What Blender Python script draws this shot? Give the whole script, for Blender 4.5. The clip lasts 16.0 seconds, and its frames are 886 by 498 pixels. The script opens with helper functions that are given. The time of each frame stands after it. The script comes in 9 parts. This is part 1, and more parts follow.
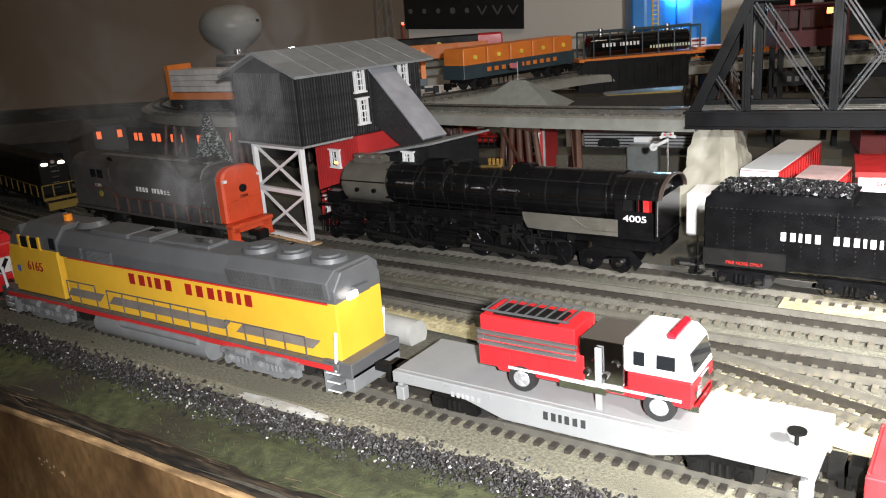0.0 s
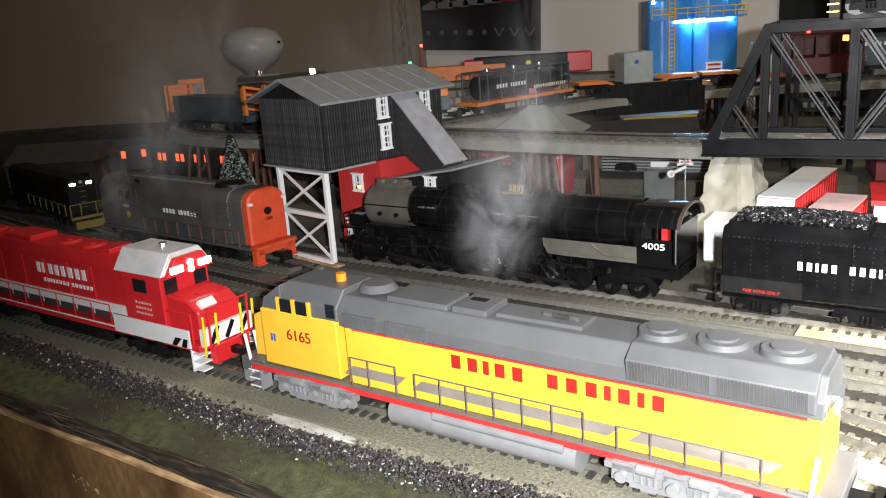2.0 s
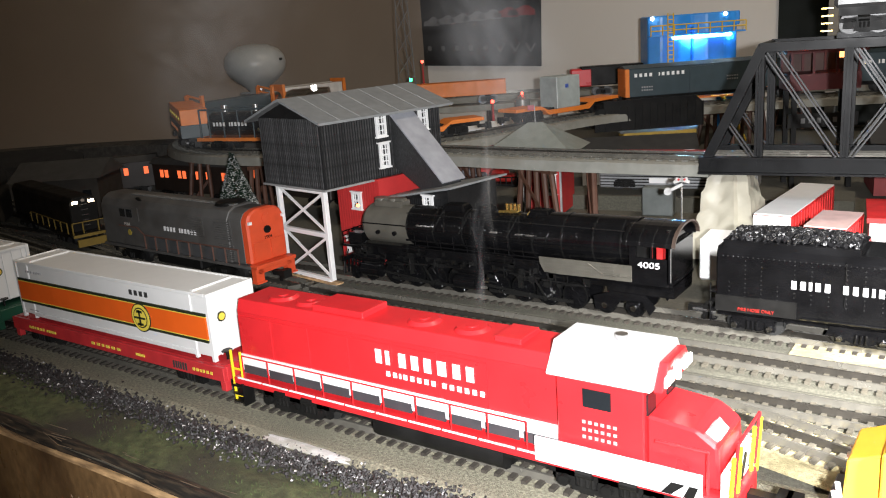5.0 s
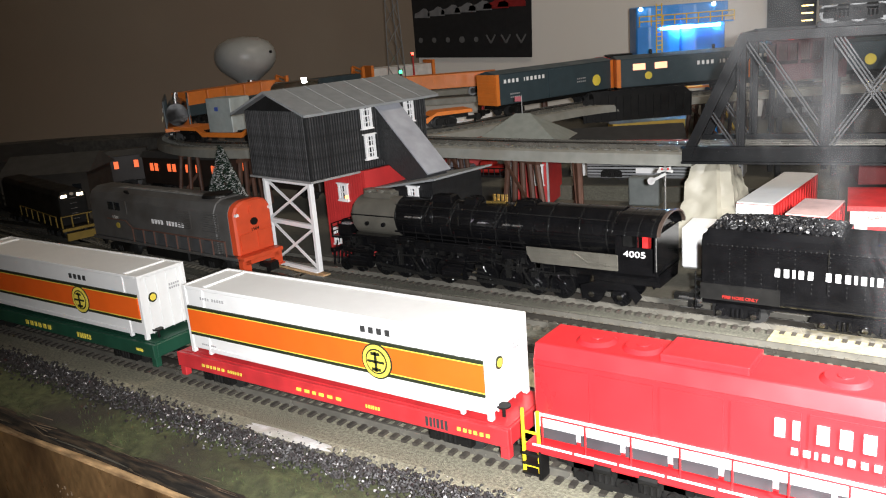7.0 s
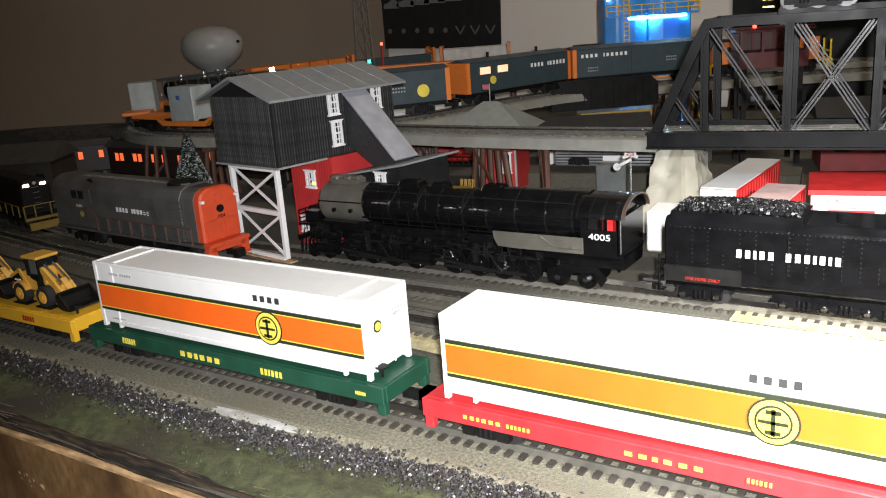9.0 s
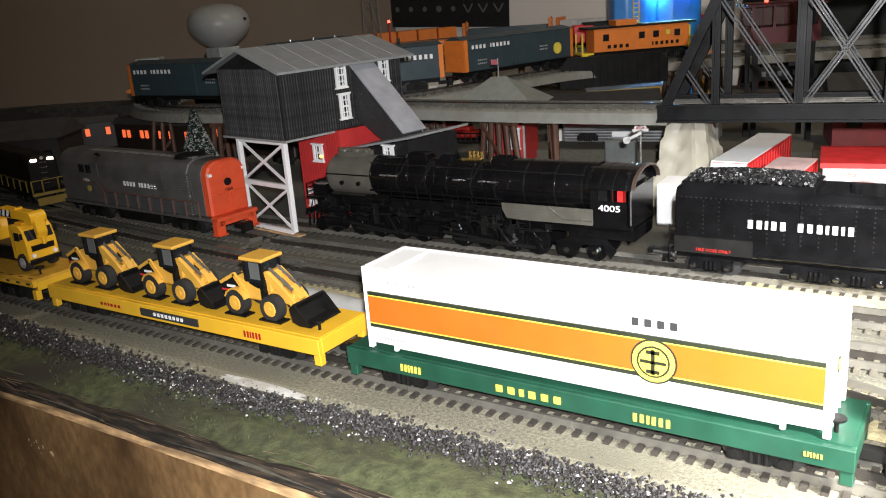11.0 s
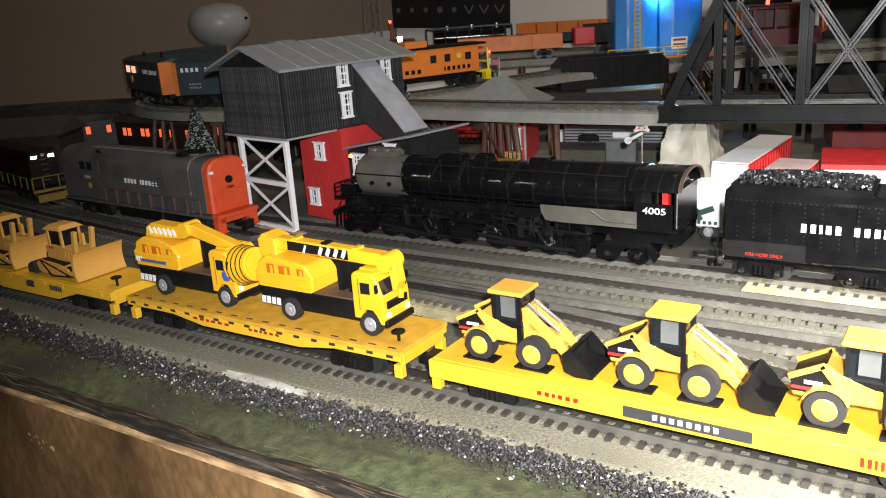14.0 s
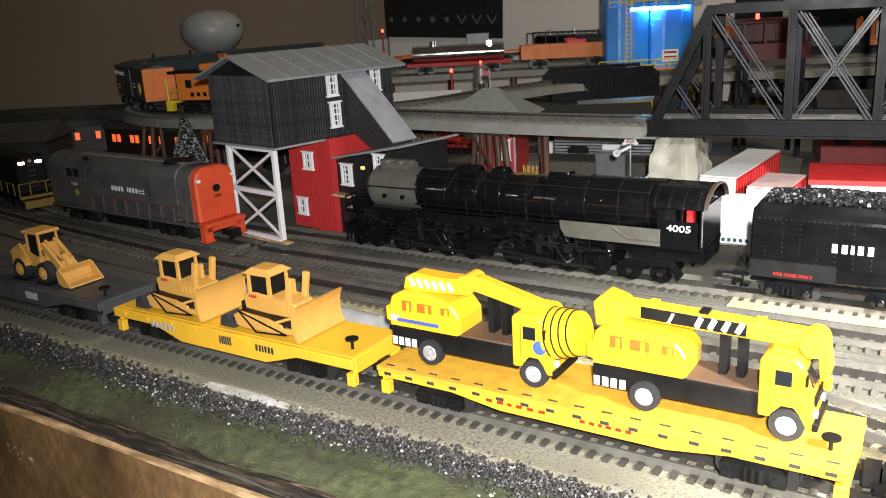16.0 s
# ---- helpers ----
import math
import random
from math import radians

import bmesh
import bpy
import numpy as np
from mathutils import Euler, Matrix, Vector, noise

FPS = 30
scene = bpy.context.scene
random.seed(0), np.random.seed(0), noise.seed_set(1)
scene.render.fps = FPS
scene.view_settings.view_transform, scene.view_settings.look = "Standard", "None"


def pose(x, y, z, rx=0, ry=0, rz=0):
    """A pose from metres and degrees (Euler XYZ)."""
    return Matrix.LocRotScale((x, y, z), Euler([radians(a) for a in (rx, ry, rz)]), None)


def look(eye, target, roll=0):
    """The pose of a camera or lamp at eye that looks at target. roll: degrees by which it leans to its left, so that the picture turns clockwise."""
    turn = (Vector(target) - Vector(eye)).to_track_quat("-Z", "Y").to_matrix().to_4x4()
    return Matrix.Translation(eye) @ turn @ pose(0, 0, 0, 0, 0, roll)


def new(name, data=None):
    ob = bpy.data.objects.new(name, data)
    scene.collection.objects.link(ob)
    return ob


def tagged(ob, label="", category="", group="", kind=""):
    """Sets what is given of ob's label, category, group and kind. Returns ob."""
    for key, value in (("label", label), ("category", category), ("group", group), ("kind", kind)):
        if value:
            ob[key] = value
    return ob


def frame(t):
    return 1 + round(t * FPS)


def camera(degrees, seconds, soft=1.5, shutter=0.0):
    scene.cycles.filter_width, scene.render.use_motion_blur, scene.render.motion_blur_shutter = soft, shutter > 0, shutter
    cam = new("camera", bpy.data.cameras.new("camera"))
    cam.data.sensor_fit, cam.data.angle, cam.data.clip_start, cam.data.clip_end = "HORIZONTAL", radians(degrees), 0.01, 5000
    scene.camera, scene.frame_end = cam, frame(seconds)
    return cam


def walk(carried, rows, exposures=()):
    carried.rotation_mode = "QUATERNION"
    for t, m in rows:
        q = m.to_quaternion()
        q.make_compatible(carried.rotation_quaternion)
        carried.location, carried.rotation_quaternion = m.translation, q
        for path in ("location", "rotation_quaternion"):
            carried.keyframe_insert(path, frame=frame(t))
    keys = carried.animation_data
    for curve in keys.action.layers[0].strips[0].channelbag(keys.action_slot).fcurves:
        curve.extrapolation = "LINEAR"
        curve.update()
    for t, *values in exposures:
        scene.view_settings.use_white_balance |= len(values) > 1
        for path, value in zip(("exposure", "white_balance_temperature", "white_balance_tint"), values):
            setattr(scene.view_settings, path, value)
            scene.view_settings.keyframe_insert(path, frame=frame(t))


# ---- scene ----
cam = camera(56, 16.0, soft=1.1)
PATH = [
    (0.0, pose(-0.0337, 0.0112, 0.2737, 73.297, 4.070, 33.329)),
    (0.5, pose(-0.0339, -0.0035, 0.2873, 73.728, 3.926, 34.098)),
    (1.0, pose(-0.0335, -0.0074, 0.2909, 74.199, 3.959, 34.573)),
    (1.5, pose(-0.0336, -0.0069, 0.2898, 74.338, 3.957, 34.512)),
    (2.0, pose(-0.0321, -0.0062, 0.2880, 74.462, 3.832, 34.305)),
    (2.5, pose(-0.0314, -0.0067, 0.2891, 74.555, 3.736, 34.273)),
    (3.0, pose(-0.0342, -0.0097, 0.2912, 74.881, 3.454, 34.421)),
    (3.5, pose(-0.0332, -0.0110, 0.2931, 75.489, 3.431, 34.534)),
    (4.0, pose(-0.0303, -0.0105, 0.2956, 75.971, 3.471, 34.522)),
    (4.5, pose(-0.0262, -0.0057, 0.2957, 75.707, 3.903, 34.602)),
    (7.0, pose(-0.0083, -0.0035, 0.2944, 74.770, 4.379, 34.213)),
    (7.5, pose(-0.0011, -0.0006, 0.2918, 74.740, 4.339, 33.222)),
    (8.0, pose(0.0000, 0.0000, 0.2900, 74.780, 4.330, 32.620)),
    (8.5, pose(0.0014, 0.0020, 0.2875, 74.660, 4.440, 32.310)),
    (9.0, pose(-0.0019, -0.0041, 0.2845, 74.241, 4.185, 32.292)),
    (11.5, pose(-0.0050, -0.0055, 0.2693, 73.024, 4.230, 32.766)),
    (12.0, pose(-0.0053, -0.0062, 0.2681, 72.936, 4.233, 32.745)),
    (12.5, pose(-0.0057, -0.0069, 0.2678, 72.939, 4.187, 32.758)),
    (13.0, pose(-0.0077, -0.0078, 0.2661, 72.887, 4.027, 32.830)),
    (13.5, pose(-0.0055, -0.0079, 0.2679, 73.073, 3.941, 32.846)),
    (14.0, pose(-0.0065, -0.0079, 0.2682, 73.311, 3.804, 32.770)),
    (14.5, pose(-0.0063, -0.0090, 0.2694, 73.414, 3.623, 32.799)),
    (15.0, pose(-0.0062, -0.0072, 0.2714, 73.545, 3.360, 32.776)),
    (15.5, pose(-0.0037, -0.0042, 0.2735, 73.490, 3.350, 32.654)),
    (16.0, pose(-0.0034, -0.0018, 0.2709, 73.837, 3.118, 32.421)),
]
EXPOSURES = ((0.0, 0.02), (1.0, 0.16), (2.0, 0.06), (4.0, 0.26), (6.5, 0.2), (8.5, 0.04), (12.0, -0.06), (16.0, -0.06))
walk(cam, PATH, EXPOSURES)

# ---- world and light ----
world = bpy.data.worlds.new("world")
scene.world = world
world.use_nodes = True
world.node_tree.nodes["Background"].inputs[0].default_value = (0.74, 0.69, 0.64, 1)
world.node_tree.nodes["Background"].inputs[1].default_value = 0.02


def lamp(name, kind, m, power, size=0.02, colour=(1, 1, 1), **more):
    data = bpy.data.lights.new(name, kind)
    data.energy, data.color = power, colour
    if kind == "AREA":
        data.size = size
    else:
        data.shadow_soft_size = size
    if kind == "SPOT":
        data.spot_size, data.spot_blend = radians(more["cone"]), more["blend"]
    ob = new(name, data)
    ob.matrix_world = m
    return ob


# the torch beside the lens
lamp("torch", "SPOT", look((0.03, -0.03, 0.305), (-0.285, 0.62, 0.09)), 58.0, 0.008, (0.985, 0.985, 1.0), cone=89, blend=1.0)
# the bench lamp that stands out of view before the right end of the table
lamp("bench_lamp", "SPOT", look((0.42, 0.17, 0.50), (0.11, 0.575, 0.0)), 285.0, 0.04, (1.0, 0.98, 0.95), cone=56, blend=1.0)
# dim fill lamp added below the ceiling, over the layout, to brighten the walls
lamp("wall_fill_lamp", "AREA", look((0.3, 1.2, 1.95), (0.3, 1.3, 0)), 14.5, 0.4, (1.0, 0.86, 0.7))

# ---- materials ----
MATS = {}


def mat(name, colour, rough=0.5, metal=0.0, vary=0.15, scale=60.0, bump=0.0, bscale=300.0, emit=0.0, dirt=None, dscale=20.0, coat=0.0, rand=0.0, spec=0.5, stretch=None):
    """A node material: base colour with fine grain, wider stains, and relief."""
    if name in MATS:
        return MATS[name]
    m = bpy.data.materials.new(name)
    m.use_nodes = True
    nt = m.node_tree
    b = nt.nodes["Principled BSDF"]
    b.inputs["Roughness"].default_value = rough
    b.inputs["Metallic"].default_value = metal
    b.inputs["Coat Weight"].default_value = coat
    b.inputs["Specular IOR Level"].default_value = spec
    tc = nt.nodes.new("ShaderNodeTexCoord")
    place = tc.outputs["Object"]
    if stretch:
        mp = nt.nodes.new("ShaderNodeMapping")
        mp.inputs["Scale"].default_value = stretch
        nt.links.new(place, mp.inputs["Vector"])
        place = mp.outputs[0]

    def noi(sc, detail=4.0):
        n = nt.nodes.new("ShaderNodeTexNoise")
        n.inputs["Scale"].default_value, n.inputs["Detail"].default_value = sc, detail
        nt.links.new(place, n.inputs["Vector"])
        return n

    def mix(kind, fac, a, c):
        x = nt.nodes.new("ShaderNodeMix")
        x.data_type, x.blend_type = "RGBA", kind
        for sock, v in ((x.inputs[0], fac), (x.inputs[6], a), (x.inputs[7], c)):
            if hasattr(v, "is_linked"):
                nt.links.new(v, sock)
            else:
                sock.default_value = v
        return x.outputs[2]

    def ramp(src, lo, hi, a=0.0, c=1.0):
        r = nt.nodes.new("ShaderNodeMapRange")
        for i, v in enumerate((lo, hi, a, c)):
            r.inputs[i + 1].default_value = v
        nt.links.new(src, r.inputs[0])
        return r.outputs[0]

    col = (*colour, 1)
    dark = (*[c * (1 - vary) for c in colour], 1)
    light = (*[min(1, c * (1 + vary)) for c in colour], 1)
    out = mix("MIX", ramp(noi(scale).outputs[0], 0.3, 0.7), dark, light)
    if dirt:
        out = mix("MIX", ramp(noi(dscale, 6.0).outputs[0], 0.45, 0.7), out, (*dirt, 1))
    if rand:
        oi = nt.nodes.new("ShaderNodeObjectInfo")
        out = mix("MULTIPLY", 1.0, out, ramp(oi.outputs["Random"], 0, 1, 1 - rand, 1.0))
    nt.links.new(out, b.inputs["Base Color"])
    nt.links.new(ramp(noi(scale * 0.6).outputs[0], 0.3, 0.7, max(0, rough - 0.08), min(1, rough + 0.08)), b.inputs["Roughness"])
    if bump:
        bp = nt.nodes.new("ShaderNodeBump")
        bp.inputs["Strength"].default_value, bp.inputs["Distance"].default_value = bump, 0.001
        nt.links.new(noi(bscale, 3.0).outputs[0], bp.inputs["Height"])
        nt.links.new(bp.outputs[0], b.inputs["Normal"])
    if emit:
        b.inputs["Emission Color"].default_value, b.inputs["Emission Strength"].default_value = col, emit
    MATS[name] = m
    return m


BLACK = mat("black_paint", (0.004, 0.004, 0.0045), 0.13, vary=0.3, bump=0.08, bscale=420, spec=0.5)
BAND = mat("band_highlight", (0.009, 0.009, 0.009), 0.22, vary=0.2)
BLACKM = mat("black_matt", (0.007, 0.0068, 0.0065), 0.5, vary=0.4, bump=0.1, spec=0.2)
DGREY = mat("dark_grey_plastic", (0.06, 0.062, 0.065), 0.5)
UGREY = mat("harbour_grey", (0.095, 0.098, 0.102), 0.42, vary=0.08)
UYEL = mat("armour_yellow", (0.8, 0.46, 0.04), 0.35, vary=0.05)
URED = mat("signal_red", (0.55, 0.03, 0.03), 0.4, vary=0.06)
RJRED = mat("bright_red", (0.58, 0.02, 0.025), 0.34, vary=0.06)
WHITE = mat("white_plastic", (0.75, 0.75, 0.75), 0.4, vary=0.03)
OFFWH = mat("white_container", (0.72, 0.72, 0.71), 0.45, vary=0.03, bump=0.05)
SILVER = mat("silver", (0.55, 0.55, 0.55), 0.25, 0.9, vary=0.08)
PLATED = mat("plated_plastic", (0.42, 0.42, 0.43), 0.3, 0.35, vary=0.25, scale=300)
CHROME = mat("chrome", (0.75, 0.75, 0.76), 0.12, 1.0, vary=0.03)
GRAPH = mat("graphite", (0.115, 0.109, 0.092), 0.35, 0.3, vary=0.15)
GOLD = mat("brass", (0.75, 0.5, 0.15), 0.25, 0.9)
ORANGE = mat("orange_paint", (0.72, 0.2, 0.03), 0.45, vary=0.06)
LIORANGE = mat("orange_end_paint", (0.68, 0.19, 0.03), 0.5, vary=0.08)
LIBLUE = mat("slate_blue_paint", (0.035, 0.055, 0.065), 0.45, vary=0.1)
LIGREY = mat("weathered_grey_paint", (0.085, 0.083, 0.08), 0.5, vary=0.12, dirt=(0.06, 0.055, 0.05), dscale=25)
LIRED = mat("orange_red_paint", (0.62, 0.075, 0.025), 0.45, vary=0.08)
GREENP = mat("dark_green_paint", (0.012, 0.06, 0.035), 0.42)
REDP = mat("flatcar_red", (0.5, 0.03, 0.035), 0.42)
CYEL = mat("machine_yellow", (0.66, 0.36, 0.055), 0.4, vary=0.06)
TYEL = mat("truck_yellow", (0.83, 0.44, 0.02), 0.35, vary=0.04)
FYEL = mat("flatcar_yellow", (0.78, 0.44, 0.03), 0.42, vary=0.05)
WYEL = mat("wood_deck_yellow", (0.62, 0.33, 0.03), 0.6, vary=0.15, scale=90)
DOZ = mat("dozer_ochre", (0.6, 0.32, 0.07), 0.5, vary=0.06)
GREYP = mat("light_grey_plastic", (0.26, 0.265, 0.265), 0.45, vary=0.04)
RUBBER = mat("rubber", (0.015, 0.015, 0.015), 0.75)
GLASS = mat("dark_window", (0.012, 0.014, 0.016), 0.08, vary=0.05)
STRIPE = mat("stripe_black", (0.02, 0.025, 0.012), 0.5)
STRYEL = mat("stripe_yellow", (0.75, 0.6, 0.08), 0.5)
STRORG = mat("stripe_orange", (0.8, 0.12, 0.012), 0.45, vary=0.04)
INK = mat("dark_ink", (0.03, 0.03, 0.03), 0.6)
INKG = mat("grey_ink", (0.35, 0.35, 0.35), 0.6)
INKW = mat("white_ink", (0.8, 0.8, 0.8), 0.5, vary=0.02)
INKR = mat("red_ink", (0.32, 0.015, 0.01), 0.5)
INKB = mat("blue_ink", (0.05, 0.1, 0.4), 0.5)
WOODR = mat("red_siding", (0.42, 0.025, 0.025), 0.6, vary=0.12, scale=40, bump=0.2, bscale=400)
WOODB = mat("black_siding", (0.0075, 0.0078, 0.0085), 0.5, spec=0.5, vary=0.4, scale=120, bump=0.3)
ROOFG = mat("grey_roofing", (0.2, 0.21, 0.215), 0.6, vary=0.1, scale=80, bump=0.2)
DECKC = mat("concrete_deck", (0.225, 0.225, 0.2), 0.7, vary=0.12, scale=70, dirt=(0.2, 0.19, 0.16), bump=0.2)
RAIL = mat("rail_steel", (0.2, 0.19, 0.165), 0.25, 0.55, vary=0.2, scale=40)
RAILC = mat("blackened_rail", (0.055, 0.05, 0.043), 0.3, 0.5)
TIE = mat("brown_tie", (0.05, 0.042, 0.033), 0.75, vary=0.3, rand=0.4, bump=0.4)
BALLAST = mat("grey_ballast", (0.222, 0.208, 0.15), 0.9, vary=0.5, scale=420, bump=1.0, bscale=900, dirt=(0.17, 0.16, 0.115), dscale=9)
BALLASTY = mat("tan_ballast", (0.4, 0.35, 0.2), 0.9, vary=0.35, scale=300, bump=1.0, bscale=700, dirt=(0.25, 0.22, 0.12), dscale=40)
BALLASTD = mat("dark_ballast", (0.092, 0.089, 0.068), 0.9, vary=0.4, scale=500, bump=1.0, bscale=900, dirt=(0.066, 0.062, 0.048), dscale=11)
TIEM = mat("sandy_tie", (0.082, 0.073, 0.055), 0.85, vary=0.3, scale=120, bump=0.4)
# lighter than harbour_grey, to offset the sill's shade on trucks and tank
TRUCKG = mat("shade_offset_grey", (0.2, 0.205, 0.21), 0.45, vary=0.12)
RAILGREY = mat("hand_rail_grey", (0.11, 0.1, 0.095), 0.45)
GRAVEL = mat("black_gravel", (0.019, 0.016, 0.016), 0.55, vary=0.6, scale=150)
GRAVELW = mat("pale_gravel", (0.42, 0.4, 0.4), 0.6, vary=0.2)
GRASS = mat("grass_mat", (0.066, 0.076, 0.032), 0.95, vary=0.5, scale=120, bump=1.0, bscale=500, dirt=(0.036, 0.03, 0.022), dscale=13)
FASCIA = mat("worn_wood_fascia", (0.27, 0.158, 0.07), 0.34, vary=0.25, scale=160, dirt=(0.085, 0.046, 0.023), dscale=13, bump=0.25, bscale=190, stretch=(1, 1, 0.62))
CHIP = mat("bare_wood_edge", (0.5, 0.32, 0.16), 0.7, vary=0.5, scale=190, bump=0.8, dirt=(0.1, 0.055, 0.026), dscale=80, stretch=(0.25, 1, 1))
CHAR = mat("scorched_edge", (0.014, 0.011, 0.008), 0.75, vary=0.7, scale=420, bump=1.0, bscale=500, dirt=(0.075, 0.052, 0.032), dscale=330, stretch=(0.12, 1, 1))
STONE = mat("moulded_rock", (0.33, 0.31, 0.25), 0.55, vary=0.15, scale=25, dirt=(0.26, 0.25, 0.2), dscale=12, bump=0.3, bscale=120)
BRIDGE = mat("bridge_black", (0.006, 0.0063, 0.007), 0.4, vary=0.3, spec=0.16)
POST = mat("brown_post", (0.1, 0.045, 0.028), 0.6, vary=0.25, rand=0.3)
COAL = mat("coal", (0.008, 0.008, 0.009), 0.35, vary=0.5, scale=400, bump=1.0, bscale=300)
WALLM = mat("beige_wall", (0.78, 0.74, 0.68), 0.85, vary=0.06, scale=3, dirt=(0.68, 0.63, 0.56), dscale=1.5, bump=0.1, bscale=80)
# left walls take a far darker tan than the beige wall, matched by eye
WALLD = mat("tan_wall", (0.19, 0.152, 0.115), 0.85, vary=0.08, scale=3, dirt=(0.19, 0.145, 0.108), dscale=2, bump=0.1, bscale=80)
BLUEP = mat("blue_plastic", (0.03, 0.26, 0.72), 0.4, vary=0.06)
LED = mat("blue_white_led", (0.4, 0.75, 1.0), emit=150)
LAMPW = mat("warm_lamp", (1.0, 0.8, 0.55), emit=9)
LAMPWH = mat("white_lamp", (1.0, 0.95, 0.9), emit=10)
LAMPR = mat("red_lamp", (1.0, 0.05, 0.03), emit=9)
LAMPG = mat("green_lamp", (0.05, 1.0, 0.3), emit=5)
LAMPO = mat("orange_lamp", (1.0, 0.3, 0.08), emit=5)
GLOWW = mat("lit_window", (1.0, 0.5, 0.3), emit=1.2)
GLOWR = mat("red_lit_window", (1.0, 0.16, 0.05), emit=0.9)
PINE = mat("pine_needles", (0.012, 0.04, 0.022), 0.8, vary=0.4)
SNOW = mat("snow", (0.8, 0.82, 0.82), 0.8)
POSTER = mat("black_poster", (0.012, 0.012, 0.013), 0.5, vary=0.2)
TANKW = mat("water_tank_grey", (0.36, 0.37, 0.36), 0.35, vary=0.05)
PINK = mat("red_plastic_box", (0.6, 0.03, 0.03), 0.4)
BEIGEBOX = mat("grey_green_box", (0.34, 0.38, 0.37), 0.45)


# ---- mesh helpers ----
def box(bm, c, s, m=None, taper=None):
    """A box with centre c and size s; m turns it; taper scales its top in x and y."""
    r = bmesh.ops.create_cube(bm, size=1.0)["verts"]
    for v in r:
        if taper and v.co.z > 0:
            v.co.x *= taper[0]
            v.co.y *= taper[1]
        v.co = Vector((v.co.x * s[0], v.co.y * s[1], v.co.z * s[2]))
        if m:
            v.co = m @ v.co
        v.co += Vector(c)
    return r


def rod(bm, a, b, r, n=8, r2=None):
    """A round rod from a to b."""
    a, b = Vector(a), Vector(b)
    d = b - a
    vs = bmesh.ops.create_cone(bm, cap_ends=True, segments=n, radius1=r, radius2=r if r2 is None else r2, depth=d.length)["verts"]
    q = d.to_track_quat("Z", "Y").to_matrix()
    for v in vs:
        v.co = q @ v.co + (a + b) / 2
    return vs


def beam(bm, a, b, w, h):
    """A square bar from a to b."""
    a, b = Vector(a), Vector(b)
    d = b - a
    q = d.to_track_quat("X", "Z").to_matrix()
    vs = bmesh.ops.create_cube(bm, size=1.0)["verts"]
    for v in vs:
        v.co = q @ Vector((v.co.x * d.length, v.co.y * w, v.co.z * h)) + (a + b) / 2


def prism(bm, pts, axis, lo, hi):
    """A polygon pulled along an axis: pts are pairs in the other two axes, in order."""
    def at(p, v):
        return {"x": (v, p[0], p[1]), "y": (p[0], v, p[1]), "z": (p[0], p[1], v)}[axis]
    a = [bm.verts.new(at(p, lo)) for p in pts]
    b = [bm.verts.new(at(p, hi)) for p in pts]
    n = len(pts)
    bm.faces.new(a)
    bm.faces.new(b[::-1])
    for i in range(n):
        bm.faces.new((a[i], b[i], b[(i + 1) % n], a[(i + 1) % n]))


def mesh(bm, material, smooth=False, bev=0.0):
    if bev:
        bmesh.ops.bevel(bm, geom=[e for e in bm.edges], offset=bev, segments=1, affect="EDGES", clamp_overlap=True)
    bmesh.ops.recalc_face_normals(bm, faces=bm.faces)
    me = bpy.data.meshes.new("mesh")
    bm.to_mesh(me)
    bm.free()
    me.materials.append(material)
    if smooth:
        for p in me.polygons:
            p.use_smooth = True
        me.set_sharp_from_angle(angle=radians(35))
    return me


def part(name, bm, material, parent=None, label="", smooth=False, bev=0.0):
    ob = new(name, mesh(bm, material, smooth, bev))
    ob.parent = parent
    return tagged(ob, label)


def thing(name, label, category, group="", m=None, kind=""):
    ob = new(name)
    ob.empty_display_size = 0.02
    if m:
        ob.matrix_basis = m
    return tagged(ob, label, category, group, kind)


def solid(name, bm, material, label, category, group="", kind="", smooth=False, bev=0.0):
    ob = new(name, mesh(bm, material, smooth, bev))
    return tagged(ob, label, category, group, kind)


def pbox(name, c, s, material, parent, label="", m=None, bev=0.0, taper=None):
    bm = bmesh.new()
    box(bm, c, s, m, taper)
    return part(name, bm, material, parent, label, bev=bev)


def prod(name, a, b, r, material, parent, n=10, label="", r2=None):
    bm = bmesh.new()
    rod(bm, a, b, r, n, r2)
    return part(name, bm, material, parent, label, smooth=True)


def words(text, m, size, material, parent, name="lettering", thick=0.0003, align="CENTER", squash=1.0):
    cu = bpy.data.curves.new("text", "FONT")
    cu.body, cu.size, cu.extrude, cu.align_x, cu.align_y = text, size, thick, align, "CENTER"
    tmp = new("text", cu)
    me = bpy.data.meshes.new_from_object(tmp.evaluated_get(bpy.context.evaluated_depsgraph_get()))
    bpy.data.objects.remove(tmp)
    me.transform(m @ Matrix.Diagonal((squash, 1, 1, 1)))
    me.materials.clear()
    me.materials.append(material)
    ob = new(name, me)
    ob.parent = parent
    return ob


def bars(widths, m, h, total, material, parent, name="lettering"):
    """Unlettered marks in a row, as wide as the words they stand for: m is the frame of the row's centre, x along it, y up, z out."""
    bm = bmesh.new()
    unit = total / sum(abs(w) for w in widths)
    x = -total / 2
    for w in widths:
        if w > 0:
            box(bm, (x + w * unit * 0.5, 0, 0), (w * unit * 0.54, h * 0.86, 0.0006))
        x += abs(w) * unit
    for v in bm.verts:
        v.co = m @ v.co
    return part(name, bm, material, parent)


def face_y(x, y, z):
    """A frame on a side that looks towards -y."""
    return Matrix.Translation((x, y, z)) @ Euler((radians(90), 0, 0)).to_matrix().to_4x4()


def face_x(x, y, z):
    """A frame on an end that looks towards +x."""
    return Matrix.Translation((x, y, z)) @ Euler((radians(90), 0, radians(90))).to_matrix().to_4x4()


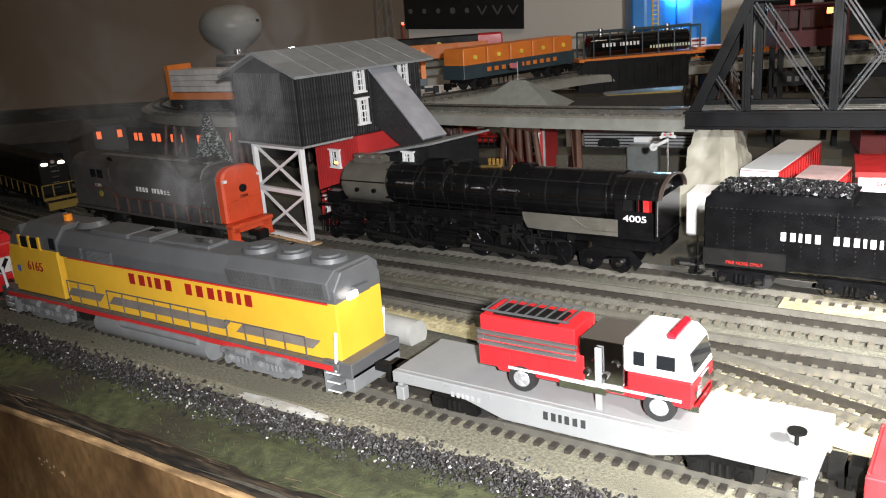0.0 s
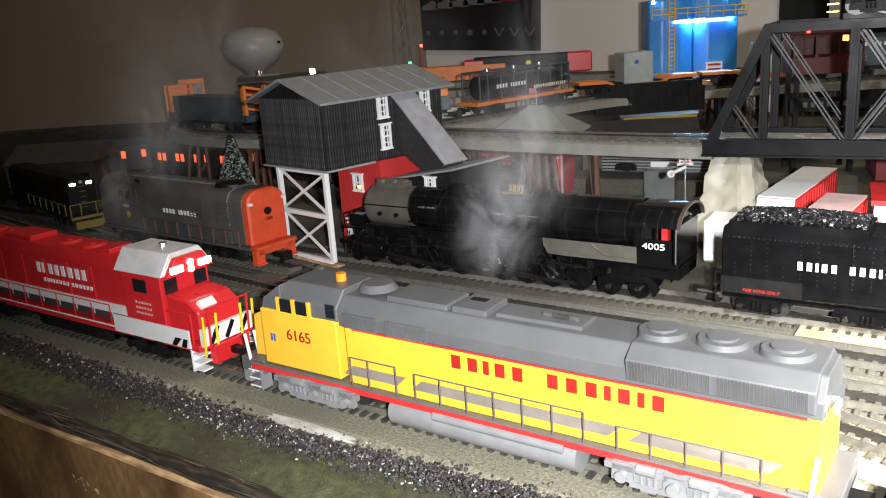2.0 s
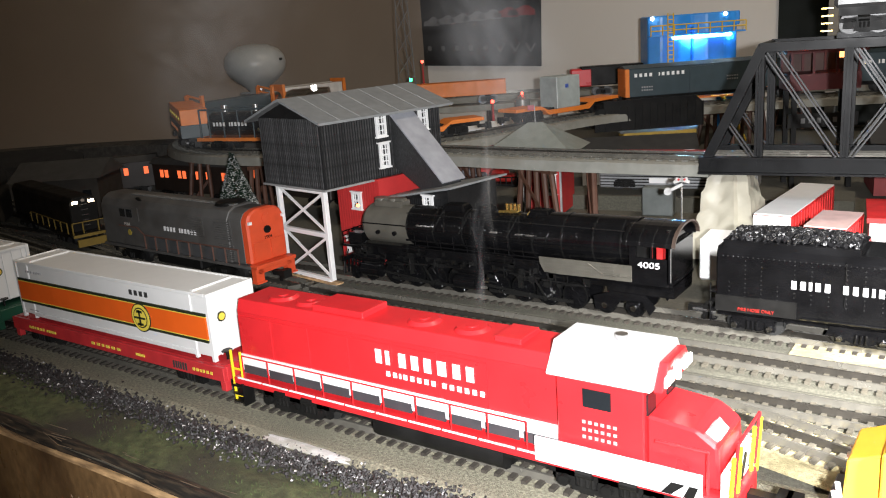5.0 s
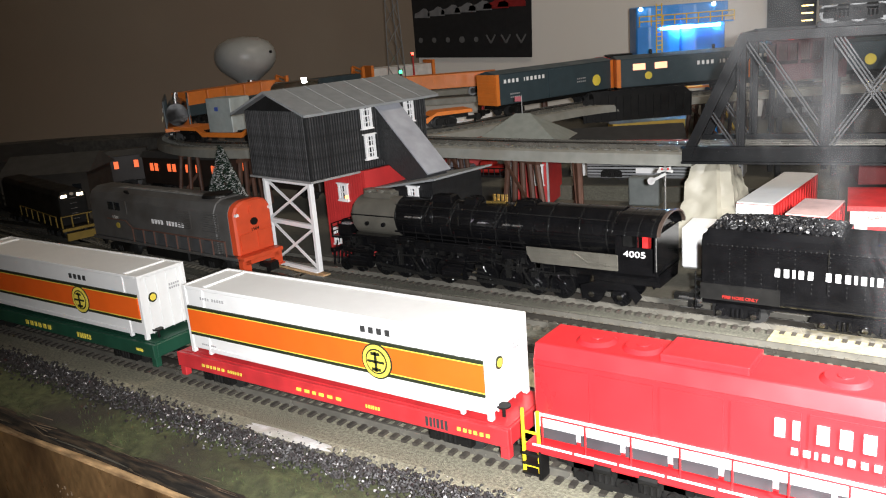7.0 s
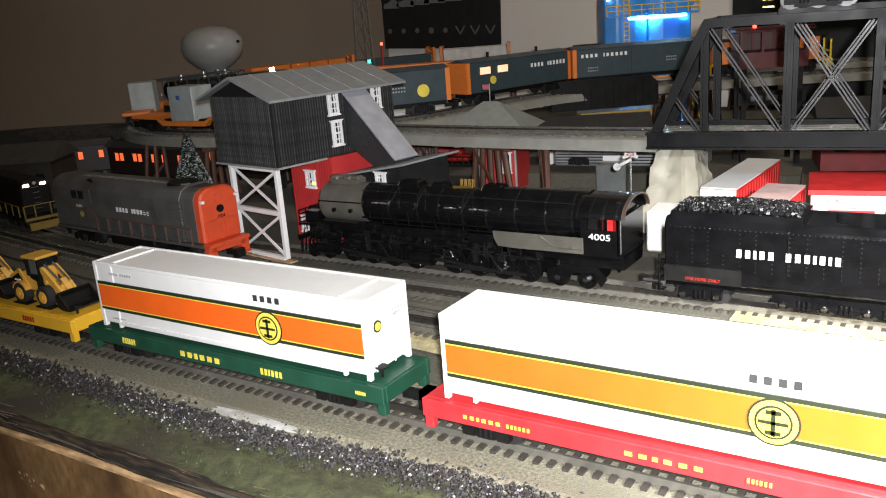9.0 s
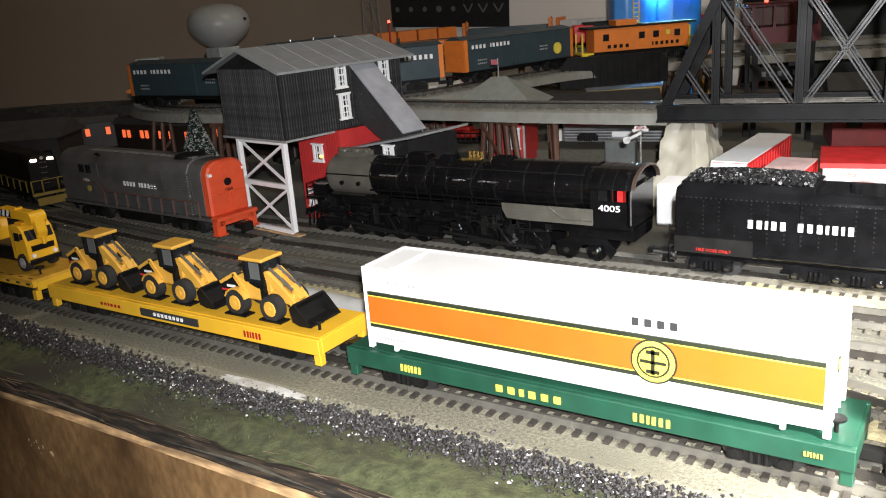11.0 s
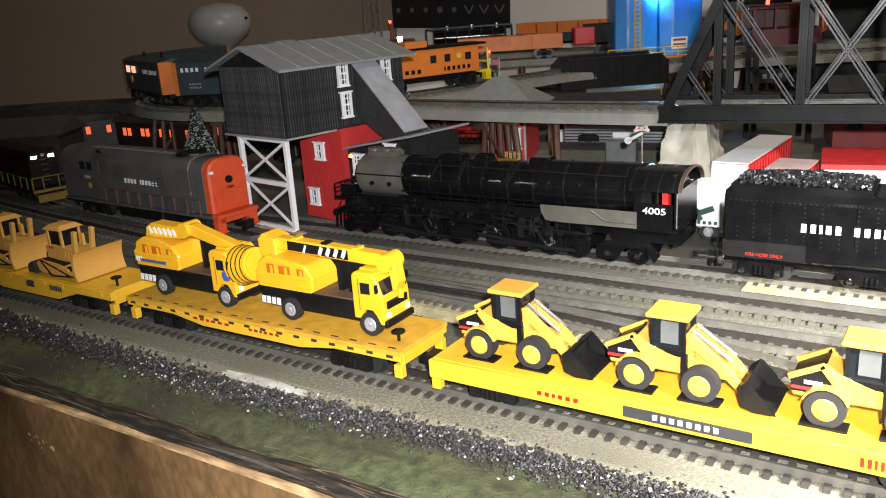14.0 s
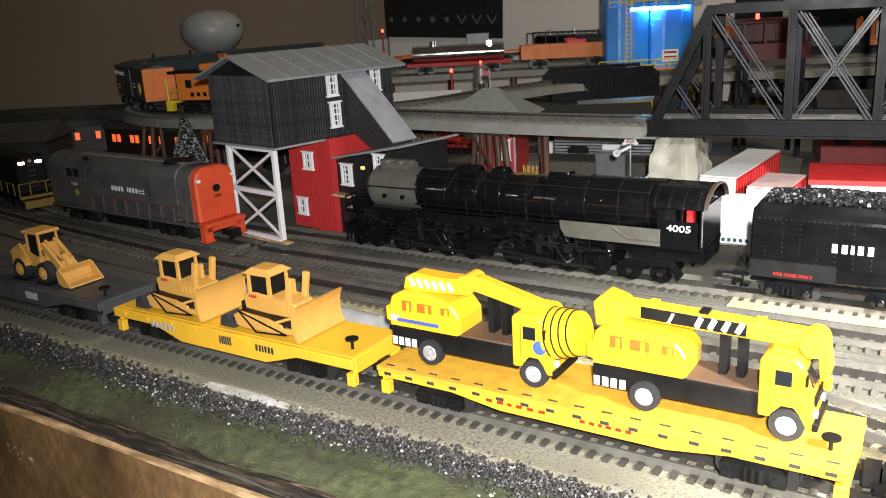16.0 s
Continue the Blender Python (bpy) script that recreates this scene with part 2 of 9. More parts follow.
SEVEN = (1, 1, 1, 1, 1)
TWOWORDS = (1, 1, 0.6, 1, 1, -0.9, 1, 1, 1, 0.6, 1, 0.6, 1)
NAMEROW = (1, 1, 1, 1, -1, 0.5, 1, 1, 1, 1, 1)

# ---- the layout: ground, table edge, tracks ----
def ribbon(pts, step):
    """Points and headings at even steps along a smooth curve through pts."""
    dense = []
    P = [Vector(p) for p in pts]
    P = [P[0] * 2 - P[1]] + P + [P[-1] * 2 - P[-2]]
    for i in range(1, len(P) - 2):
        for k in range(40):
            u = k / 40
            a, b, c, d = P[i - 1], P[i], P[i + 1], P[i + 2]
            dense.append(0.5 * ((2 * b) + (c - a) * u + (2 * a - 5 * b + 4 * c - d) * u * u + (3 * b - a - 3 * c + d) * u ** 3))
    dense.append(P[-2])
    out, need, run = [], 0.0, 0.0
    for a, b in zip(dense, dense[1:]):
        L = (b - a).length
        while need <= run + L and L > 0:
            out.append((a.lerp(b, (need - run) / L), (b - a).normalized()))
            need += step
        run += L
    return out, run


def sweep(bm, line, profile, closed=True):
    """A profile of (sideways, up) pairs carried along a line of (point, heading)."""
    rings = []
    for p, d in line:
        side = Vector((-d.y, d.x, 0)).normalized()
        rings.append([bm.verts.new(p + side * s + Vector((0, 0, u))) for s, u in profile])
    n = len(profile)
    for a, b in zip(rings, rings[1:]):
        for i in range(n if closed else n - 1):
            bm.faces.new((a[i], a[(i + 1) % n], b[(i + 1) % n], b[i]))
    if closed:
        bm.faces.new(rings[0])
        bm.faces.new(rings[-1][::-1])


TIE_PITCH, TIE_L, TIE_W = 0.0104, 0.0490, 0.0040
bm = bmesh.new()
box(bm, (0, 0, 0), (TIE_W, TIE_L, 0.0022))
TIE_MESH = mesh(bm, TIE)


def track(name, pts, label, bed=BALLAST, half=0.047, single=False, tie_z=0.0012, bed_h=0.0, ties=TIEM, mid=RAILC):
    root = tagged(new(name), label, "track", kind="structure")
    line, run = ribbon(pts, 0.02 if len(pts) > 2 else 0.5)
    if bed:
        bm = bmesh.new()
        sweep(bm, line, [(-half - 0.012, -0.004), (-half, bed_h), (half, bed_h), (half + 0.012, -0.004)], False)
        part("roadbed", bm, bed, root, "grey ballast shoulder")
    for off, m in ((-0.016, RAIL), (0.0, mid), (0.016, RAIL)):
        bm = bmesh.new()
        sweep(bm, line, [(off - 0.0011, 0.001), (off - 0.0011, 0.0068), (off + 0.0011, 0.0068), (off + 0.0011, 0.001)])
        part("rail", bm, m, root)
    spots, _ = ribbon(pts, TIE_PITCH)
    if single:
        bm = bmesh.new()
        for p, d in spots:
            box(bm, p + Vector((0, 0, tie_z)), (TIE_W, TIE_L, 0.0024), Matrix.Rotation(math.atan2(d.y, d.x), 3, "Z"))
        part("tie_row", bm, ties, root)["kind"] = "stuff"
    else:
        for p, d in spots:
            t = new("tie", TIE_MESH)
            t.parent = root
            t.matrix_basis = Matrix.Translation(p + Vector((0, 0, tie_z))) @ Matrix.Rotation(math.atan2(d.y, d.x) + random.uniform(-0.015, 0.015), 4, "Z")
    return root


FRONT_Y, MID_Y, ENGINE_Y = 0.448, 0.687, 0.760


def ground():
    # the table top is one sheet of fine relief
    bm = bmesh.new()
    nx, ny = 150, 90
    x0, x1, y0, y1 = -2.9, 1.5, 0.31, 2.6
    grid = []
    for j in range(ny + 1):
        y = y0 + (y1 - y0) * (j / ny) ** 1.6
        row = []
        for i in range(nx + 1):
            x = x0 + (x1 - x0) * i / nx
            z = -0.006 + 0.002 * noise.noise(Vector((x * 9, y * 9, 0)))
            row.append(bm.verts.new((x, y, z)))
        grid.append(row)
    for j in range(ny):
        for i in range(nx):
            bm.faces.new((grid[j][i], grid[j][i + 1], grid[j + 1][i + 1], grid[j + 1][i]))
    solid("ground", bm, mat("table_top", (0.098, 0.093, 0.072), 0.9, vary=0.3, scale=300, bump=0.8, bscale=700, dirt=(0.09, 0.083, 0.066), dscale=8), "grey-brown ballasted table top of the model railway", "ground", kind="structure", smooth=True)
    # grass strip along the table's edge
    bm = bmesh.new()
    n = 220
    rows = []
    for i in range(n + 1):
        x = -2.9 + 4.4 * i / n
        w = 0.008 * noise.noise(Vector((x * 6, 3, 0)))
        col = []
        for k in range(9):
            u = k / 8
            y = 0.318 + (0.062 + w) * u
            z = -0.0035 + 0.004 * math.sin(u * math.pi) * (0.6 + noise.noise(Vector((x * 20, u * 4, 7)))) + 0.0008 * noise.noise(Vector((x * 200, y * 200, 0)))
            col.append(bm.verts.new((x, y, z)))
        rows.append(col)
    for a, b in zip(rows, rows[1:]):
        for k in range(8):
            bm.faces.new((a[k], b[k], b[k + 1], a[k + 1]))
    solid("grass_strip", bm, GRASS, "worn olive green scenic grass along the table edge", "grass", kind="structure", smooth=True)
    # tufts of fibre
    bm = bmesh.new()
    for _ in range(5200):
        x, u = random.uniform(-1.1, 0.2), random.random()
        if noise.noise(Vector((x * 14, u * 3, 1))) < -0.1:
            continue
        p = Vector((x, 0.322 + 0.056 * u, 0))
        a, L = random.uniform(0, 6.28), random.uniform(0.0012, 0.003)
        d = Vector((math.cos(a), math.sin(a), 0)) * 0.0012
        s = Vector((-d.y, d.x, 0)) * 0.25
        bm.faces.new((bm.verts.new(p - s), bm.verts.new(p + s), bm.verts.new(p + d + Vector((0, 0, L)))))
    ob = solid("grass_fibres", bm, mat("grass_fibre", (0.055, 0.078, 0.025), 0.9, vary=0.5, scale=60), "short green scenic grass fibres on the strip", "grass", kind="stuff")
    # loose gravel: small faceted stones
    for name, m, count, seed in (("gravel", GRAVEL, 15000, 1), ("pale_gravel", GRAVELW, 1100, 2)):
        rng = random.Random(seed)
        verts, faces = [], []
        for _ in range(count):
            x = rng.uniform(-1.45, 0.25)
            u = rng.gauss(0, 0.5)
            y = 0.379 + 0.013 * noise.noise(Vector((x * 3, 0, 5))) + 0.0135 * u * 1.25
            r = rng.uniform(0.0008, 0.0020) * (0.75 if m is GRAVELW else 1.0)
            z = r * 0.6 + max(0, 0.0035 * (1 - abs(u) * 1.3)) * rng.random() - 0.001
            k = len(verts)
            for d in ((1, 0, 0), (0, 1, 0), (-1, 0, 0), (0, -1, 0), (0, 0, 1), (0, 0, -1)):
                verts.append((x + r * (d[0] * rng.uniform(0.6, 1.3) + rng.uniform(-0.3, 0.3)), y + r * (d[1] * rng.uniform(0.6, 1.3) + rng.uniform(-0.3, 0.3)), z + r * d[2] * rng.uniform(0.6, 1.1)))
            for f in ((0, 1, 4), (1, 2, 4), (2, 3, 4), (3, 0, 4), (1, 0, 5), (2, 1, 5), (3, 2, 5), (0, 3, 5)):
                faces.append(tuple(k + i for i in f))
        me = bpy.data.meshes.new(name)
        me.from_pydata(verts, [], faces)
        me.materials.append(m)
        tagged(new(name, me), "loose black coal-like gravel beside the track" if m is GRAVEL else "scattered pale chips among the black gravel", "gravel", kind="stuff")
    # table edge: scorched lip, bare wood line and fascia board
    bm = bmesh.new()
    line = [(Vector((-2.9 + 0.02 * i, 0.3145 + 0.0025 * noise.noise(Vector((i * 0.21, 0, 0))), -0.004 + 0.002 * noise.noise(Vector((i * 0.33, 9, 0))))), Vector((1, 0, 0))) for i in range(220)]
    sweep(bm, line, [(0.0075, 0.0006), (0.007, -0.006), (-0.004, -0.008), (-0.006, -0.004), (0.0, 0.0012)])
    solid("trim", bm, CHAR, "blackened rough table lip with flaking wood", "trim", kind="structure", smooth=False)
    bm = bmesh.new()
    line = [(Vector((-2.9 + 0.02 * i, 0.3085 + 0.0012 * noise.noise(Vector((i * 0.27, 4, 0))), -0.0095 + 0.0006 * noise.noise(Vector((i * 0.4, 2, 0))))), Vector((1, 0, 0))) for i in range(220)]
    sweep(bm, line, [(0.006, 0.0), (0.006, -0.0036), (-0.0034, -0.0034), (-0.0024, -0.0016), (0.0, -0.0004)])
    solid("trim", bm, CHIP, "pale bare wood strip along the table edge", "trim", kind="structure")
    bm = bmesh.new()
    prism(bm, [(0.3052, -0.0128), (0.3125, -0.0128), (0.3, -0.8), (0.2852, -0.8)], "x", -2.9, 1.5)
    solid("fascia", bm, FASCIA, "worn brown stained plywood fascia under the layout", "fascia", kind="structure")
    # splinters that stand off the lip
    bm = bmesh.new()
    rng = random.Random(12)
    for _ in range(120):
        x, y = rng.uniform(-1.1, 0.1), 0.308 + 0.016 * rng.random()
        z = 0.0 - 0.003 * rng.random() - (0.004 if y < 0.311 else 0)
        l, a = rng.uniform(0.004, 0.045), rng.gauss(-0.02, 0.07)
        beam(bm, (x, y, z), (x + l, y + l * a, z + rng.uniform(-0.001, 0.001)), rng.uniform(0.0002, 0.0005), 0.0004)
    solid("splinters", bm, mat("splinter_wood", (0.16, 0.12, 0.08), 0.7, vary=0.5, scale=30), "thin wood splinters flaking off the scorched lip", "splinter", kind="stuff")
    # pale flakes where the stain is scraped off
    bm = bmesh.new()
    for cx, cz, n, dx, dz in ((-0.468, -0.062, 60, 0.0006, -0.0012), (-0.62, -0.045, 8, 0.0003, -0.0008), (-0.3, -0.11, 20, 0.0012, -0.0007)):
        for k in range(n):
            x, z = cx + dx * k + rng.gauss(0, 0.0045), cz + dz * k + rng.gauss(0, 0.004)
            y = 0.3052 - 0.0254 * (-0.0128 - z) - 0.0003
            r = rng.uniform(0.0006, 0.0022)
            ring = [bm.verts.new((x + r * rng.uniform(0.5, 1.2) * math.cos(a), y, z + r * rng.uniform(0.5, 1.6) * math.sin(a))) for a in (0, 1, 2.1, 3.1, 4.2, 5.2)]
            tip = bm.verts.new((x, y - 0.0005, z))
            for i in range(6):
                bm.faces.new((ring[i], ring[(i + 1) % 6], tip))
    solid("scraped_flakes", bm, mat("scraped_wood", (0.36, 0.25, 0.16), 0.7, vary=0.3), "pale scraped flakes on the brown fascia board", "flake", kind="stuff")
    bm = bmesh.new()
    for x, z in ((-0.6, -0.05), (-0.42, -0.13), (-0.78, -0.11), (-0.2, -0.09)):
        rod(bm, (x, 0.3052, z), (x, 0.3046 + 0.0254 * z, z - 0.0005), 0.003, 12)
    solid("screw_heads", bm, CHIP, "round screw plugs in the brown fascia board", "screw", kind="stuff")


def pale_patch(name, x0, x1, y0, y1, z, material, label):
    """A thin uneven spill on the ground with a ragged outline."""
    bm = bmesh.new()
    n = 48
    top = []
    for k in range(n):
        a = 6.2832 * k / n
        c, q = math.cos(a), math.sin(a)
        f = 0.85 + 0.25 * noise.noise(Vector((c * 2.5, q * 2.5, x0 * 7)))
        top.append(((x0 + x1) / 2 + c * abs(c) ** -0.3 * (x1 - x0) / 2 * f if abs(c) > 1e-3 else (x0 + x1) / 2, (y0 + y1) / 2 + q * (y1 - y0) / 2 * f))
    mid = bm.verts.new(((x0 + x1) / 2, (y0 + y1) / 2, z + 0.0012))
    ring = [bm.verts.new((px, py, z)) for px, py in top]
    for k in range(n):
        bm.faces.new((ring[k], ring[(k + 1) % n], mid))
    solid(name, bm, material, label, "spill", kind="structure", smooth=True)


ground()
pale_patch("plaster_spill", -0.50, -0.395, 0.3845, 0.3985, 0.0004, mat("plaster_dust", (0.62, 0.63, 0.62), 0.85, vary=0.12, scale=220, dirt=(0.36, 0.35, 0.3), dscale=45, bump=0.5, bscale=600), "white plaster dust spilt between gravel and track")
bm = bmesh.new()
box(bm, (0.06, 0.7265, 0.0005), (0.475, 0.05, 0.002))
solid("ballast_patch", bm, BALLASTY, "pale tan ballast strip beside the engine track", "ballast", kind="structure")
track("track_front", [(-2.4, FRONT_Y, 0), (1.2, FRONT_Y, 0)], "three-rail model track with brown ties on grey ballast")
track("track_engine", [(-2.0, ENGINE_Y, 0), (1.5, ENGINE_Y, 0)], "three-rail model track under the black steam engine", bed=BALLASTD, half=0.036)
track("track_middle", [(-2.0, 0.95, 0), (-1.6, 0.84, 0), (-1.2, 0.748, 0), (-0.96, 0.715, 0), (-0.75, 0.695, 0), (-0.5, MID_Y, 0), (1.5, MID_Y - 0.005, 0)], "three-rail model track between the sidings", bed=BALLASTD, half=0.03, single=True)
track("track_siding", [(-2.4, 0.85, 0.0005), (-1.5, 0.715, 0.0005), (-1.17, 0.668, 0.0005), (-0.826, 0.629, 0.0005), (-0.5, 0.612, 0.0005), (-0.2, 0.61, 0.0005), (1.4, 0.605, 0.0005)], "curving three-rail siding of model track", bed=BALLASTD, half=0.034, single=True)
track("track_turnout", [(-0.62, 0.612, 0.001), (-0.42, 0.603, 0.001), (-0.25, 0.586, 0.001), (-0.1, 0.552, 0.001), (0.1, 0.49, 0.001), (0.3, 0.41, 0.001)], "turnout track that branches from the siding", bed=BALLASTY, half=0.03, single=True)


# ---- room ----
def room():
    def wall(name, pts, material, label):
        bm = bmesh.new()
        a, b, lo, hi, thick = pts
        d = Vector((b[0] - a[0], b[1] - a[1], 0)).normalized()
        n = Vector((-d.y, d.x, 0)) * thick
        for q in (0,):
            v = [Vector((*a, lo)), Vector((*b, lo)), Vector((*b, hi)), Vector((*a, hi))]
            lo4 = [bm.verts.new(p) for p in v]
            hi4 = [bm.verts.new(p + n) for p in v]
            bm.faces.new(lo4)
            bm.faces.new(hi4[::-1])
            for i in range(4):
                bm.faces.new((lo4[i], hi4[i], hi4[(i + 1) % 4], lo4[(i + 1) % 4]))
        solid(name, bm, material, label, "wall", kind="structure")
    wall("wall_back", ((1.9, 2.27), (-1.66, 2.27), -0.9, 2.0, -0.1), WALLM, "plain beige painted basement wall")
    wall("wall_side", ((-1.66, 2.27), (-2.9, -0.2), -0.9, 2.0, -0.1), WALLD, "dark tan basement wall")
    wall("wall_right", ((1.9, -2.0), (1.9, 2.27), -0.9, 2.0, -0.1), WALLM, "plain beige painted basement wall")
    wall("wall_front", ((-2.9, -2.0), (1.9, -2.0), -0.9, 2.0, -0.1), WALLM, "plain beige painted basement wall")
    wall("wall_left", ((-2.9, -0.2), (-2.9, -2.0), -0.9, 2.0, -0.1), WALLD, "dark tan basement wall")
    bm = bmesh.new()
    box(bm, (-0.5, 0.13, -0.95), (5.2, 4.6, 0.1))
    solid("floor", bm, mat("concrete_floor", (0.2, 0.19, 0.18), 0.8, vary=0.15, scale=4, dirt=(0.16, 0.15, 0.14), dscale=2), "bare grey concrete basement floor", "floor", kind="structure")
    bm = bmesh.new()
    box(bm, (-0.5, 0.13, 2.05), (5.2, 4.6, 0.1))
    solid("ceiling", bm, WALLM, "plain pale basement ceiling", "ceiling", kind="structure")


room()


def poster():
    root = thing("poster", "black glossy sports car poster on the beige wall", "poster")
    W, H = 0.446, 0.42
    bm = bmesh.new()
    box(bm, (0, 0, 0), (W, 0.003, H))
    part("sheet", bm, POSTER, root, "black poster sheet")
    z0 = -H / 2
    rng = random.Random(4)
    for i in range(8):
        x = -W / 2 + 0.04 + i * 0.053
        bm = bmesh.new()
        if i < 5:
            rod(bm, (x, -0.0018, z0 + 0.055), (x, -0.0026, z0 + 0.055), 0.008 + 0.002 * (i == 3), 16)
        else:
            for s in (-1, 1):
                beam(bm, (x, -0.0022, z0 + 0.043), (x + s * 0.016, -0.0022, z0 + 0.068), 0.0012, 0.005)
        part("emblem", bm, mat("dim_silver_ink", (0.12, 0.12, 0.12), 0.4), root)
    for i in range(7):
        x = -W / 2 + 0.05 + i * 0.055
        bm = bmesh.new()
        z = z0 + 0.125 + 0.004 * i
        L = 0.06 + 0.006 * i
        prism(bm, [(x - L / 2, z), (x - L * 0.45, z + 0.014), (x - L * 0.15, z + 0.019), (x + L * 0.1, z + 0.029), (x + L * 0.28, z + 0.027), (x + L * 0.5, z + 0.014), (x + L * 0.5, z)], "y", -0.0032, -0.0018)
        part("car_picture", bm, mat("poster_red", (0.22, 0.015, 0.015), 0.4) if i in (5, 6) else mat("poster_silver", (0.16, 0.16, 0.165), 0.4), root)
    root.matrix_basis = pose(-1.4505, 2.262, 0.391, 0, 2.2, 0)
    # notices on the wall beside it
    for x, z, w, h in ((-1.0, 0.57, 0.16, 0.12), (-0.84, 0.6, 0.14, 0.1)):
        r = thing("notice", "pale printed notice pinned to the wall", "notice", m=pose(x, 2.266, z))
        pbox("sheet", (0, 0, 0), (w, 0.003, h), mat("notice_paper", (0.5, 0.48, 0.45), 0.7), r)
        for k in range(4):
            pbox("print_bar", (0.01 * (k % 2), -0.002, h * 0.3 - k * 0.022), (w * 0.8, 0.001, 0.01), mat("notice_ink", (0.2, 0.19, 0.18), 0.7), r)



def dark_window():
    """A night-dark window in the back wall with a white frame."""
    root = tagged(new("window_1"), "dark basement window with white frame", "window", kind="structure")
    x0, x1, z0, z1 = -0.56, 1.2, 0.0, 1.3
    pbox("pane", ((x0 + x1) / 2, 2.262, (z0 + z1) / 2), (x1 - x0, 0.006, z1 - z0), mat("night_glass", (0.012, 0.014, 0.012), 0.35, vary=0.5, scale=9, spec=0.2), root)
    for x in (x0 + 0.13, x0 + 0.75, x1):
        pbox("window_frame", (x, 2.252, (z0 + z1) / 2), (0.022, 0.02, z1 - z0), WHITE, root, "white window post")
    pbox("window_frame", ((x0 + x1) / 2, 2.25, z1), (x1 - x0, 0.024, 0.03), WHITE, root)


poster()
dark_window()

# ---- rolling stock ----
FRONT_TRAIN = []  # things that ride on the near track: thing, place at the start
SPEED = 0.1475
# the train gathers speed in the first seconds: how far it lags behind an even pace
LAG = ((0.0, -0.022), (0.5, -0.016), (1.0, -0.014), (2.0, -0.007), (3.0, -0.003), (4.0, 0.0), (16.0, 0.0))


def train_run(t):
    """How far the near train has come at t seconds."""
    return SPEED * t + float(np.interp(t, [a for a, b in LAG], [b for a, b in LAG]))


def on_front(ob, x, z=0.0, y=0.0, turn=0.0):
    FRONT_TRAIN.append((ob, x, FRONT_Y + y, z, turn))
    ob.matrix_basis = pose(x, FRONT_Y + y, z, 0, 0, turn)


def truck(parent, x, material=BLACKM, axles=2, half=0.026, wheel=0.0095, pitch=0.026, name="bogie"):
    """A bogie: two side frames with springs and journal boxes, a bolster, wheels on axles."""
    bm = bmesh.new()
    L = pitch * (axles - 1)
    for s in (-1, 1):
        y = s * half
        for i in range(axles - 1):
            a = x - L / 2 + pitch * i
            prism(bm, [(a - 0.003, 0.0235), (a + 0.006, 0.0255), (a + pitch - 0.006, 0.0255), (a + pitch + 0.003, 0.0235), (a + pitch + 0.003, 0.019), (a + pitch * 0.72, 0.0125), (a + pitch * 0.28, 0.0125), (a - 0.003, 0.019)], "y", y - 0.0018, y + 0.0018)
            for k in (-1, 0, 1):
                rod(bm, (a + pitch / 2 + k * 0.004, y + s * 0.002, 0.0135), (a + pitch / 2 + k * 0.004, y + s * 0.002, 0.0215), 0.0016, 8)
        for i in range(axles):
            a = x - L / 2 + pitch * i
            box(bm, (a, y, 0.0175), (0.0085, 0.006, 0.0085))
            rod(bm, (a, y, 0.017), (a, y + s * 0.0042, 0.017), 0.0028, 10)
    if axles == 3:
        for s in (-1, 1):
            y = s * (half + 0.002)
            beam(bm, (x - L / 2 - 0.011, y, 0.0215), (x + L / 2 + 0.011, y, 0.0215), 0.003, 0.0042)
            beam(bm, (x - L / 2 + 0.004, y, 0.0115), (x + L / 2 - 0.004, y, 0.0115), 0.0026, 0.0034)
            for i in range(2):
                a = x - L / 2 + pitch * (i + 0.5)
                rod(bm, (a - 0.006, y + s * 0.002, 0.0235), (a + 0.005, y + s * 0.002, 0.0235), 0.0032, 10)
                prism(bm, [(a - 0.0075, 0.0205), (a + 0.0075, 0.0205), (a + 0.0045, 0.0085), (a - 0.0045, 0.0085)], "y", y - 0.001, y + 0.0022)
            for i in range(3):
                a = x - L / 2 + pitch * i
                prism(bm, [(a - 0.0062, 0.0245), (a + 0.0062, 0.0245), (a + 0.0068, 0.0125), (a - 0.0068, 0.0125)], "y", y - 0.0015, y + 0.003)
                rod(bm, (a, y, 0.0165), (a, y + s * 0.0052, 0.0165), 0.0036, 12)
    box(bm, (x, 0, 0.022), (0.012, half * 1.9, 0.006))
    t = part(name, bm, material, parent, bev=0.0)
    bm = bmesh.new()
    for s in (-1, 1):
        rod(bm, (0, s * 0.0185, 0), (0, s * 0.0145, 0), wheel, 20)
        rod(bm, (0, s * 0.0145, 0), (0, s * 0.0135, 0), wheel + 0.0012, 20)
    rod(bm, (0, -0.018, 0), (0, 0.018, 0), 0.0018, 8)
    me = mesh(bm, mat("wheel_steel", (0.05, 0.05, 0.05), 0.35, 0.6), smooth=True)
    for i in range(axles):
        w = new("wheelset", me)
        w.parent = t
        w.location = (x - L / 2 + pitch * i, 0, 0.0068 + wheel)
    return t


def coupler(parent, x, s):
    bm = bmesh.new()
    box(bm, (x + s * 0.006, 0, 0.0185), (0.018, 0.007, 0.006))
    box(bm, (x + s * 0.0165, 0.001, 0.0185), (0.008, 0.012, 0.011))
    box(bm, (x + s * 0.0135, -0.004, 0.013), (0.003, 0.003, 0.008))
    return part("coupler", bm, BLACKM, parent, "black knuckle coupler")


